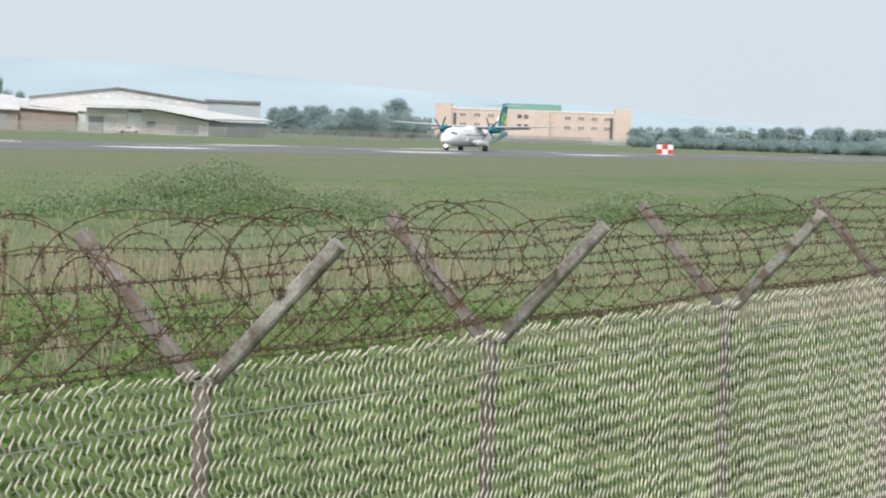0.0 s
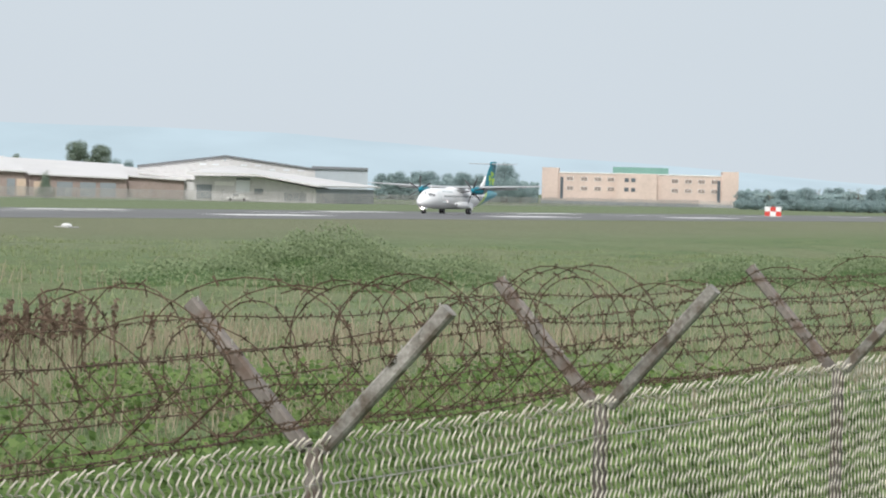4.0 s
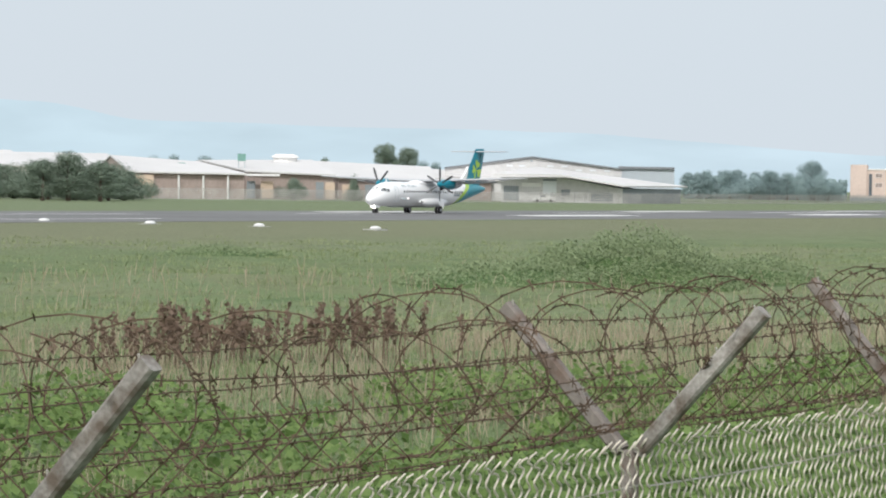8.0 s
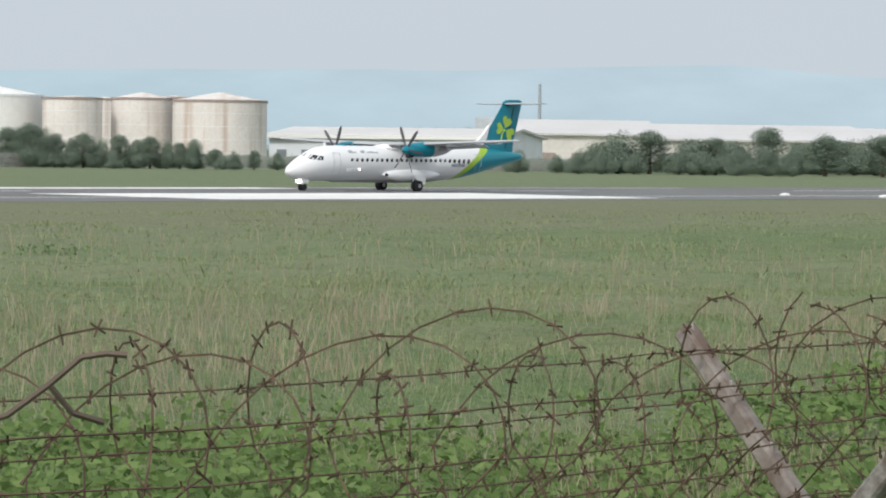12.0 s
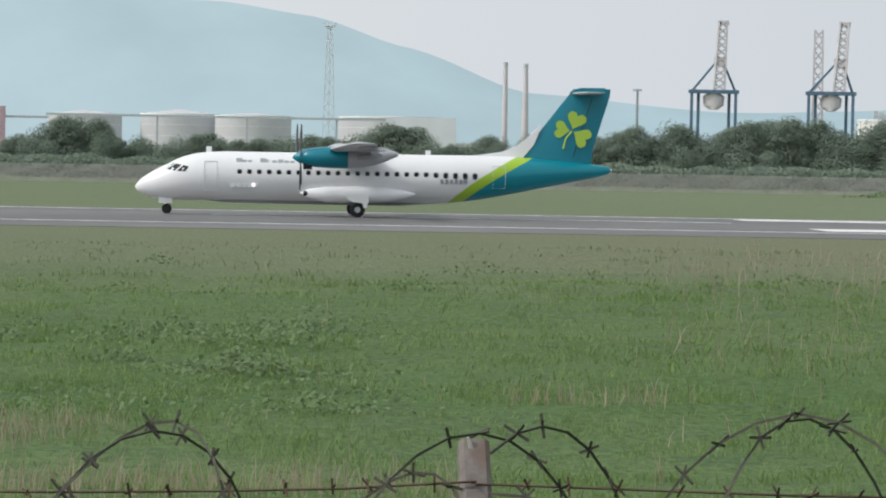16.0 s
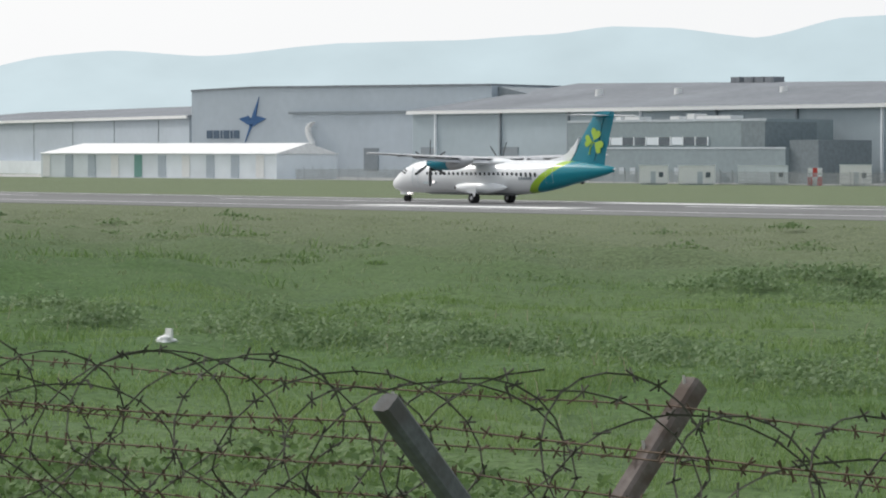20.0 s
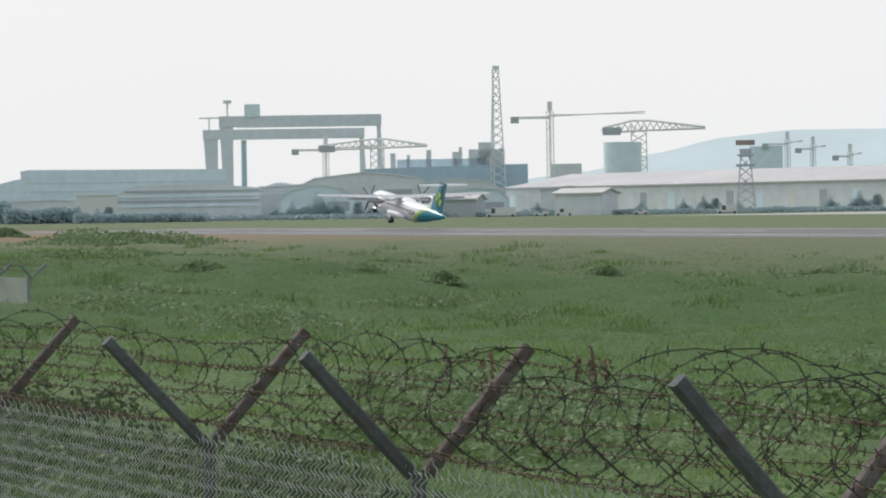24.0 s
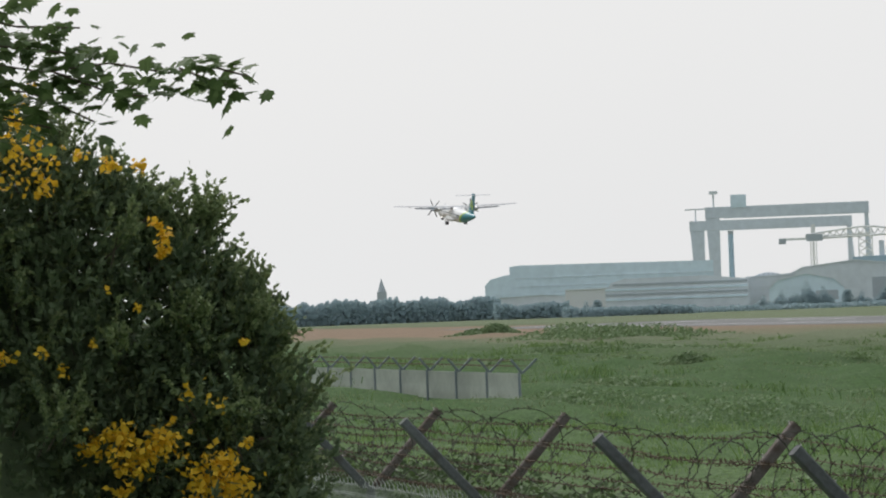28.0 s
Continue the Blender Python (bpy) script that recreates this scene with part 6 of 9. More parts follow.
def hammerhead(az, far, el, left, right, label):
    t = thing("jib_crane", label, "crane", place(az, far))
    h = up(el, far)
    part("tower", lattice(bmesh.new(), (0, 0, 0), (0, 0, h - 3), 10, 9, 0.5, 10), CRANE_YELLOW, t)
    out_p = [(-left, h - 7), (-left, h - 4), (-4, h), (6, h), (right, h - 4.4), (right, h - 5.2), (4, h - 6)]
    bm = bmesh.new()
    for a, b in zip(out_p, out_p[1:] + out_p[:1]):
        for y in (-2.5, 2.5):
            tube(bm, (a[0], y, a[1]), (b[0], y, b[1]), 0.6, 0.6, 4, False)
    for i in range(16):
        x = -left + (left + right) * (i + 0.5) / 16
        zt = h - 0.5 - 4 * abs(x) / (right if x > 0 else left)
        for y in (-2.5, 2.5):
            tube(bm, (x - 2.5, y, h - 6), (x, y, zt), 0.35, 0.35, 3, False)
            tube(bm, (x, y, zt), (x + 2.5, y, h - 6), 0.35, 0.35, 3, False)
    part("jib", bm, CRANE_YELLOW, t)
    part("counterweight", boxes((-left, -left + 11, -4, 4, h - 8.5, h - 4)), STEEL_GREY, t)


hammerhead(-62.62, 2000, 1.43, 22, 40, "pale hammerhead crane over a drum-shaped building")
hammerhead(-67.2, 2250, 1.18, 40, 34, "pale hammerhead crane among the roofs")
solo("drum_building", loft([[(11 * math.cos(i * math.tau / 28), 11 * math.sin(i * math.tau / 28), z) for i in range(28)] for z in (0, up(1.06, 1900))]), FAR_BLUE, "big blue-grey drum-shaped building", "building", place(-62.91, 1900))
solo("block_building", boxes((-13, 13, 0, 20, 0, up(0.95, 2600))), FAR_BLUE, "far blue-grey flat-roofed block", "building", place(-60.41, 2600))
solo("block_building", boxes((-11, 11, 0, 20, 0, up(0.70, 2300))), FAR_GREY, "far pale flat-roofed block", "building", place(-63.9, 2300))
tw = thing("derrick", "tall pale lattice derrick", "tower", place(-65.09, 2000))
part("lattice", lattice(bmesh.new(), (0, 0, 0), (-0.6, 0, up(2.41, 2000)), 10.5, 3.2, 0.5, 18), STEEL_PALE, tw)
part("head", boxes((-2.6, 1.6, -2, 2, up(2.36, 2000), up(2.43, 2000))), STEEL_PALE, tw)
part("leg_plate", boxes((-3.0, -2.0, -0.5, 0.5, 0, up(2.36, 2000))), STEEL_PALE, tw)
rt = thing("radar_tower", "lattice radar tower with a brown scanner on top", "tower", place(-60.77, 900))
hh = up(1.06, 900)
part("lattice", lattice(bmesh.new(), (0, 0, 0), (0, 0, hh - 2.4), 5.2, 2.2, 0.22, 7), STEEL_GREY, rt)
part("cabin", boxes((-2.6, 2.6, -2.6, 2.6, up(0.60, 900), up(0.64, 900)), (-1.6, 1.6, -1.6, 1.6, hh - 4.6, hh - 2.4), (-2.2, 2.2, -2.2, 2.2, up(0.78, 900), up(0.81, 900))), STEEL_GREY, rt)
part("scanner", boxes((-2.6, 2.6, -0.5, 0.5, hh - 1.4, hh)), BRICK, rt, "brown radar scanner")
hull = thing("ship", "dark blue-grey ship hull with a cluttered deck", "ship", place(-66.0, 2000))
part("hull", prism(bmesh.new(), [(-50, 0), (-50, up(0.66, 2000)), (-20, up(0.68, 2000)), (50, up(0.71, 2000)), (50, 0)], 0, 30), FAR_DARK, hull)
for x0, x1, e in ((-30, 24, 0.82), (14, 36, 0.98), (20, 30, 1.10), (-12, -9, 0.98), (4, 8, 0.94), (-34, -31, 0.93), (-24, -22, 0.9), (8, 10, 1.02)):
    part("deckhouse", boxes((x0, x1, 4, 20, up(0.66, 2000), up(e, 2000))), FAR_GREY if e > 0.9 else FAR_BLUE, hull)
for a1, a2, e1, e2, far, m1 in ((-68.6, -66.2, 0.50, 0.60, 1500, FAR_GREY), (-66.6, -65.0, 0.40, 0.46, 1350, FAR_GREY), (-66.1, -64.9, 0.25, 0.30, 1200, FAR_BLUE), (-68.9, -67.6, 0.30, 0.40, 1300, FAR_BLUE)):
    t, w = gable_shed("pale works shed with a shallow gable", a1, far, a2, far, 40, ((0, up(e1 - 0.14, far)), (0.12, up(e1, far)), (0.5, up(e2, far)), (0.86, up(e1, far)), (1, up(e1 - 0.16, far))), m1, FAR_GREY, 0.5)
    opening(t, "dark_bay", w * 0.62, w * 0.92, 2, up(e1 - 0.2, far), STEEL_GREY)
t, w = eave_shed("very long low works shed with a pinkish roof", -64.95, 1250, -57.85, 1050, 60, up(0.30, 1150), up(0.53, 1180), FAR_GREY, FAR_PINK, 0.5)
for i in range(14):
    opening(t, "panel", 3 + i * w / 14, 7 + i * w / 14, 0.5, 7, (FAR_BLUE, TRIM_WHITE, STEEL_GREY)[i % 3])
t, w = gable_shed("pale roofed store before the works", -64.35, 1000, -63.35, 1000, 20, ((0, up(0.24, 1000)), (0.5, up(0.29, 1000)), (1, up(0.24, 1000))), FAR_GREY, WHITE_ROOF, 0.5)
cabin(-65.0, 960, 6, 2.2, 2.5, TRIM_WHITE, "low white trailer on the grass edge")


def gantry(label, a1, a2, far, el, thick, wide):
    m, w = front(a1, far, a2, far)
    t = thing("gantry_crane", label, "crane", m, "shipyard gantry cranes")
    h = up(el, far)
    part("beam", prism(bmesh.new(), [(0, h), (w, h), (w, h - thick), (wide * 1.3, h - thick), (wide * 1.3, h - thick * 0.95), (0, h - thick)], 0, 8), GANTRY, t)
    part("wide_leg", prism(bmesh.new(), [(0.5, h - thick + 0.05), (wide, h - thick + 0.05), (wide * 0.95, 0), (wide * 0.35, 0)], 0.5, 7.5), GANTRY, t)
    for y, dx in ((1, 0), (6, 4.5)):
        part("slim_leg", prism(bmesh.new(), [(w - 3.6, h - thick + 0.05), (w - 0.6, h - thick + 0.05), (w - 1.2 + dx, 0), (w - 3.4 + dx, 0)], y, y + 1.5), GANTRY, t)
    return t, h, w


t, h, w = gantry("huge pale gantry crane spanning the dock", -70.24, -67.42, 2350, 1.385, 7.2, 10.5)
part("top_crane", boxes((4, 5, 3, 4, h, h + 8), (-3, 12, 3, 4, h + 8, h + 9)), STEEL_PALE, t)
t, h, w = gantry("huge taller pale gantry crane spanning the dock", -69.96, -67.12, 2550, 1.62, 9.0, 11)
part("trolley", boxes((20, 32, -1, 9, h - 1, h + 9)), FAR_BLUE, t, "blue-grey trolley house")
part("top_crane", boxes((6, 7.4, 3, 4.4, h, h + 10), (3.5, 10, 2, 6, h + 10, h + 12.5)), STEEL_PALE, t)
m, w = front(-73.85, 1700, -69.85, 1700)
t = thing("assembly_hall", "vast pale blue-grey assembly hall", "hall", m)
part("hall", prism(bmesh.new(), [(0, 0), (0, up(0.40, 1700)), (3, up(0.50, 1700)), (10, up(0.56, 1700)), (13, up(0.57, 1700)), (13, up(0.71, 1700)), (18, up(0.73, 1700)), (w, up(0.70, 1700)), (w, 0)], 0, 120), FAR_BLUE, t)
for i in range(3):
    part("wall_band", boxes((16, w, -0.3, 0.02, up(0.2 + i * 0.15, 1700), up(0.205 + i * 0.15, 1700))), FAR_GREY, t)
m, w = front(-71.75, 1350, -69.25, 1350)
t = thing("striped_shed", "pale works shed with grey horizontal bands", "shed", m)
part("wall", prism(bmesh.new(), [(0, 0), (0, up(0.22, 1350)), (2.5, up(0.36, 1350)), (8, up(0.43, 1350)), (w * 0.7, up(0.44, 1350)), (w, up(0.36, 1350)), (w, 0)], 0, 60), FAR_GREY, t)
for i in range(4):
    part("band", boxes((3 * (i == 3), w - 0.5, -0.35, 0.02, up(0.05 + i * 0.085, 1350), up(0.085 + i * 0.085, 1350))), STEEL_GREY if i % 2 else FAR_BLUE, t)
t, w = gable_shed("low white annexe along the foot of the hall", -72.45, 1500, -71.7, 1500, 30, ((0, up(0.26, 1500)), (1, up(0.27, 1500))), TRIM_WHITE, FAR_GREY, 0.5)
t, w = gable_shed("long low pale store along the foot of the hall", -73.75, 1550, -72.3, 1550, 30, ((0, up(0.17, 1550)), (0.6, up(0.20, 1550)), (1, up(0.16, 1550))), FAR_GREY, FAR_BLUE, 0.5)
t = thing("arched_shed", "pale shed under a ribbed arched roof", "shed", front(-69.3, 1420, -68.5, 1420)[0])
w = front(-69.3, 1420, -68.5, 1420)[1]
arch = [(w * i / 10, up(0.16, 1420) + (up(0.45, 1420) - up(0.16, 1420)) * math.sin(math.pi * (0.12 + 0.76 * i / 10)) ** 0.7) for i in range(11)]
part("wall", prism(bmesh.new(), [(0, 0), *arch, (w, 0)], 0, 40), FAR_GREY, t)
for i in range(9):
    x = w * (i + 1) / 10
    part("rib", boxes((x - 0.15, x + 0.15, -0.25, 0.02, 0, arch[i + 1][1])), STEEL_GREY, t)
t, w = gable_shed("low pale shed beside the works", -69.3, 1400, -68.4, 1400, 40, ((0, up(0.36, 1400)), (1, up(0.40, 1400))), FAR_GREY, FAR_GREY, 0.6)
sp = thing("church", "church spire rising above distant trees", "church", place(-75.66, 1500))
part("tower", boxes((-2.2, 2.2, -2.2, 2.2, 0, up(0.36, 1500))), STEEL_GREY, sp)
part("spire", loft([[(r * math.cos(i * math.tau / 8), r * math.sin(i * math.tau / 8), z) for i in range(8)] for z, r in ((up(0.35, 1500), 2.0), (up(0.59, 1500), 0.1))]), STEEL_GREY, sp)

# ---- airfield furniture ----
def marker_board(x, y, w, h, cols, label):
    t = thing("marker_board", label, "marker", Matrix.Translation((x, y, 0)) @ Matrix.Rotation(-math.atan2(x, y), 4, "Z"))
    for i in range(cols):
        part("panel", boxes((-w / 2 + w * i / cols, -w / 2 + w * (i + 1) / cols, -0.2, 0.2, 0.15, h)), RED if i % 2 == 0 else TRIM_WHITE, t)
    part("leg", boxes((-w / 2 + 0.2, -w / 2 + 0.35, 0.2, 0.4, 0, h - 0.1)), STEEL_GREY, t)
    part("leg", boxes((w / 2 - 0.35, w / 2 - 0.2, 0.2, 0.4, 0, h - 0.1)), STEEL_GREY, t)


def checker_hut(az, far, w, el):
    t = thing("marker_hut", "small red and white chequered equipment hut", "hut", place(az, far))
    h = up(el, far)
    for i in range(3):
        for j in range(2):
            part("panel", boxes((-w / 2 + w * i / 3, -w / 2 + w * (i + 1) / 3, 0, 2.2, 0.1 + (h - 0.1) * j / 2, 0.1 + (h - 0.1) * (j + 1) / 2)), RED if (i + j) % 2 == 0 else TRIM_WHITE, t)
    part("base", boxes((-w / 2 - 0.2, w / 2 + 0.2, -0.2, 2.4, 0, 0.1)), TARMAC, t)


marker_board(-124.7, 324, 3.0, 1.9, 5, "red and white striped marker board in the grass")
checker_hut(71.71, 600, 3.0, -0.16)
checker_hut(34.68, 330, 3.6, -0.23)
checker_hut(-41.7, 505, 2.2, -0.08)
for x, y in ((209.3, 164), (212.1, 156.2), (210.3, 144.7), (209, 133.8), (208, 123)):
    t = thing("runway_light", "low white runway light housing on a pad", "light", Matrix.Translation((x, y, rise(y))), "runway light housings")
    part("housing", loft([[(r * 1.6 * math.cos(i * math.tau / 12), r * math.sin(i * math.tau / 12), z) for i in range(12)] for z, r in ((0.02, 0.32), (0.12, 0.36), (0.22, 0.25), (0.26, 0.1))]), TRIM_WHITE, t)
    part("pad", boxes((-0.8, 0.8, -0.6, 0.6, -0.1, 0.03)), TARMAC, t)
for x, y in ((214.8, 214), (128, 215), (-15, 216), (-100, 216), (-180, 216)):
    t = thing("edge_sign", "small brown sign box beside the runway", "sign", Matrix.Translation((x, y, 0)), "small signs by the runway")
    part("box", boxes((-0.7, 0.7, -0.15, 0.15, 0.25, 0.95)), BRICK, t)
    part("post", boxes((-0.05, 0.05, -0.05, 0.05, 0, 0.25)), STEEL_GREY, t)


def vehicle(az, far, material, label, long=4.6, high=1.9, van=True):
    t = thing("vehicle", label, "van" if van else "car", place(az, far), "parked vehicles")
    body = [(-long / 2, 0.4), (-long / 2, 1.0), (-long / 2 + 0.9, 1.15), (-long / 2 + 1.5, high), (long / 2, high if van else 1.1), (long / 2, 0.4)]
    if not van:
        body = [(-long / 2, 0.4), (-long / 2, 0.85), (-long / 2 + 1.2, 0.95), (-long / 2 + 1.9, 1.45), (long / 2 - 1.3, 1.45), (long / 2 - 0.5, 0.95), (long / 2, 0.9), (long / 2, 0.4)]
    part("body", prism(bmesh.new(), body, 0, 1.8), material, t)
    part("window", boxes((-long / 2 + 1.5, -long / 2 + 2.6, -0.03, 0.02, 1.0, high - 0.25 if van else 1.35)), PANE, t)
    for x in (-long / 2 + 0.9, long / 2 - 0.9):
        part("wheel", tube(bmesh.new(), (x, -0.05, 0.34), (x, 0.2, 0.34), 0.34, 0.34, 12), BLACK, t)


for a, fr, v in ((62.35, 660, False), (62.75, 665, True), (-45.9, 520, True),
                 (-66.8, 1000, True), (-64.6, 990, True), (-63.2, 960, True)):
    vehicle(a, fr, TRIM_WHITE, "white van parked before the sheds" if v else "white car parked before the sheds", van=v)
for a, fr, v, lo_v, hi_v in ((-65.05, 935, True, 8.5, 2.7), (-63.95, 940, True, 5.2, 2.3), (-62.6, 940, False, 4.4, 1.5), (-61.1, 935, True, 6.0, 2.5), (-66.4, 940, False, 4.4, 1.5), (-64.35, 938, False, 4.3, 1.5)):
    vehicle(a, fr, TRIM_WHITE, "white lorry parked before the hazy works" if lo_v > 8 else "white van parked before the hazy works" if v else "white car parked before the hazy works", lo_v, hi_v, v)
vehicle(17.86, 314, paint("silver_paint", (0.6, 0.57, 0.53), 0.3, metal=0.3), "pale car driving behind the runway", 4.4, 1.6, False)


# far boundary fence: slim posts and rails behind the mown strip
def far_fence():
    t = thing("boundary_fence", "grey mesh boundary fence beyond the runway", "fence")
    m_mesh = paint("fence_mesh_grey", (0.26, 0.275, 0.28), 0.8, var=0.15, scale=0.4, fine=0.15)
    # same mesh on the right-hand stretch, paled to put haze into its colour
    m_pale = paint("hazed_fence_mesh", (0.42, 0.41, 0.39), 0.8, var=0.15, scale=0.4, fine=0.15)
    line = [(940, 232), (900, 320), (575, 280), (491, 307), (447, 337), (300, 372), (-60, 366), (-300, 372), (-480, 392)]
    bm_all = []
    for (x0, y0), (x1, y1) in zip(line, line[1:]):
        L = math.hypot(x1 - x0, y1 - y0)
        n = int(L / 3)
        for i in range(n):
            f = i / n
            bm_all.append([(x0 + (x1 - x0) * f, y0 + (y1 - y0) * f, 0), (x0 + (x1 - x0) * f, y0 + (y1 - y0) * f, 2.1), (x0 + (x1 - x0) * f, y0 + (y1 - y0) * f - 0.3, 2.4)])
        rails = [[(x0, y0, z), (x1, y1, z)] for z in [0.12 * k + 0.1 for k in range(17)]]
        tagged(part("fence_mesh", wires(rails, 0.032, 4), m_pale if x0 > 200 else m_mesh, t), kind="stuff")
    me = wires(bm_all, 0.04, 4)
    tagged(part("post_row", me, m_mesh, t), kind="stuff")


far_fence()

# ---- trees, hedges, grass and weeds ----
# distance haze is put into LEAF_FAR, LEAF_BLUE and LEAF_HAZE, paling their greens
LEAF_FAR = leaves("far_tree_leaves", (0.175, 0.232, 0.185), (0.225, 0.28, 0.21))
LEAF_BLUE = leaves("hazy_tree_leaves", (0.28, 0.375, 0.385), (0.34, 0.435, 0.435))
LEAF_HAZE = leaves("haze_grey_leaves", (0.33, 0.43, 0.46), (0.38, 0.48, 0.505))
LEAF_PALE = leaves("pale_tree_leaves", (0.24, 0.28, 0.21), (0.34, 0.37, 0.29))
LEAF_HEDGE = leaves("gorse_hedge_leaves", (0.15, 0.155, 0.115), (0.205, 0.205, 0.15))
LEAF_WEED = leaves("nettle_leaves", (0.060, 0.115, 0.030), (0.215, 0.305, 0.10))
LEAF_BRAMBLE = leaves("bramble_leaves", (0.09, 0.15, 0.055), (0.17, 0.25, 0.095))
LEAF_FIELD = leaves("field_weed_leaves", (0.12, 0.19, 0.085), (0.22, 0.30, 0.15))
LEAF_RANK = leaves("rank_weed_leaves", (0.11, 0.175, 0.075), (0.20, 0.28, 0.125))
LEAF_MOUND = leaves("hummock_bramble_leaves", (0.18, 0.24, 0.13), (0.30, 0.36, 0.20))
BLADE_LUSH = leaves("lush_grass_blades", (0.125, 0.212, 0.062), (0.24, 0.335, 0.118), 0.6, 0.13, 1.5)
BLADE_FAR = leaves("dull_grass_blades", (0.15, 0.20, 0.098), (0.262, 0.305, 0.168), 0.6, 0.13, 1.5)
BLADE_RANK = leaves("rank_grass_blades", (0.075, 0.14, 0.04), (0.215, 0.32, 0.11), 0.6, 0.13, 1.5)
BLADE = leaves("grass_blades", (0.175, 0.23, 0.105), (0.33, 0.37, 0.20), 0.6, 0.13, 1.5)
STRAW = leaves("dry_stalks", (0.27, 0.225, 0.155), (0.47, 0.41, 0.30))
DOCK = leaves("dock_seed_heads", (0.15, 0.105, 0.08), (0.25, 0.18, 0.135))
# gorse light is in the colours: inner spines darkened, shoot tips brightened
GORSE_LEAF = leaves("shaded_gorse_spines", (0.08, 0.118, 0.064), (0.21, 0.26, 0.14))
GORSE_SHOOT = leaves("lit_gorse_shoots", (0.13, 0.19, 0.085), (0.36, 0.41, 0.20))
GORSE_FLOWER = leaves("gorse_flowers", (0.70, 0.42, 0.025), (0.88, 0.60, 0.06))
FADED_FLOWER = leaves("faded_gorse_flowers", (0.42, 0.28, 0.075), (0.58, 0.40, 0.11))
MAPLE = leaves("sycamore_leaves", (0.085, 0.13, 0.055), (0.17, 0.24, 0.09))
BARK = paint("bark", (0.13, 0.10, 0.08), 0.9, var=0.2, scale=3, bump=0.01)


def leaf_mesh(points, normals, sizes, rng, name="leaves", long=1.6):
    """Small bent leaves, two triangles each, at points that face along normals."""
    n = len(points)
    t = rng.normal(size=(n, 3))
    t -= (t * normals).sum(1, keepdims=True) * normals
    t /= np.linalg.norm(t, axis=1, keepdims=True) + 1e-9
    b = np.cross(normals, t)
    s = sizes[:, None]
    v = np.empty((n, 4, 3))
    v[:, 0] = points - t * s * long * 0.5
    v[:, 1] = points + b * s * 0.5 + normals * s * 0.12
    v[:, 2] = points + t * s * long * 0.5
    v[:, 3] = points - b * s * 0.5 + normals * s * 0.12
    me = bpy.data.meshes.new(name)
    me.vertices.add(n * 4)
    me.vertices.foreach_set("co", v.reshape(-1))
    idx = np.arange(n * 4).reshape(n, 4)
    tri = np.concatenate([idx[:, [0, 1, 2]], idx[:, [0, 2, 3]]], 1).reshape(-1)
    me.loops.add(n * 6)
    me.loops.foreach_set("vertex_index", tri.astype(np.int32))
    me.polygons.add(n * 2)
    me.polygons.foreach_set("loop_start", np.arange(0, n * 6, 3, dtype=np.int32))
    me.polygons.foreach_set("loop_total", np.full(n * 2, 3, dtype=np.int32))
    me.update(calc_edges=True)
    me.validate()
    return me


def blob_points(blobs, per_area, rng):
    """Points in the outer shell of a set of ellipsoids (x, y, z, rx, ry, rz), and outward normals."""
    ps, ns = [], []
    for x, y, z, rx, ry, rz in blobs:
        n = max(8, int(per_area * (rx * ry + ry * rz + rx * rz) * 4.2))
        d = rng.normal(size=(n, 3))
        d /= np.linalg.norm(d, axis=1, keepdims=True)
        r = rng.uniform(0.62, 1.06, size=(n, 1))
        ps.append(d * r * np.array([rx, ry, rz]) + np.array([x, y, z]))
        nn = d / np.array([rx, ry, rz]) + rng.normal(size=(n, 3)) * 0.2 / min(rx, ry, rz)
        ns.append(nn / np.linalg.norm(nn, axis=1, keepdims=True))
    return np.concatenate(ps), np.concatenate(ns)


def crown_mesh(seed, shape, leaf=0.14, density=14.0):
    """A crown ten metres tall made of clumps. shape: round, tall, thin or bush."""
    rng = np.random.default_rng(seed)
    blobs = []
    if shape == "bush":
        for i in range(22):
            a = rng.uniform(0, 6.28)
            d = rng.uniform(0, 4.2)
            h = rng.uniform(2.4, 4.6) * (1.15 - d / 9)
            g = rng.uniform(0.75, 1.25)
            blobs.append((d * math.cos(a), d * math.sin(a) * 0.7, h * rng.uniform(0.45, 1.05), 1.7 * g, 1.6 * g, h * 0.62))
    else:
        wide, low = {"round": (3.6, 1.5), "tall": (2.4, 1.4), "thin": (2.6, 2.2), "pine": (3.6, 6.2)}[shape]
        count = {"round": 38, "tall": 30, "thin": 12, "pine": 9}[shape]
        for i in range(count):
            f = i / (count - 1)
            z = low + (9.0 - low) * f
            spread = wide * math.sin(math.pi * (0.22 + 0.72 * f)) if shape != "pine" else wide * (1 - 0.55 * f)
            a = i * 2.4 + rng.uniform(-0.5, 0.5)
            d = spread * rng.uniform(0.25, 0.75)
            s = rng.uniform(0.75, 1.5) * (0.6 if shape == "thin" else 1)
            blobs.append((d * math.cos(a), d * math.sin(a), z, s * 1.2, s * 1.2, s * 0.85))
    p, nrm = blob_points(blobs, density * {"thin": 0.5, "pine": 2.6}.get(shape, 1.25), rng)
    keep = p[:, 2] > 0.15
    p, nrm = p[keep], nrm[keep]
    return leaf_mesh(p, nrm, rng.uniform(0.6, 1.4, len(p)) * leaf, rng)


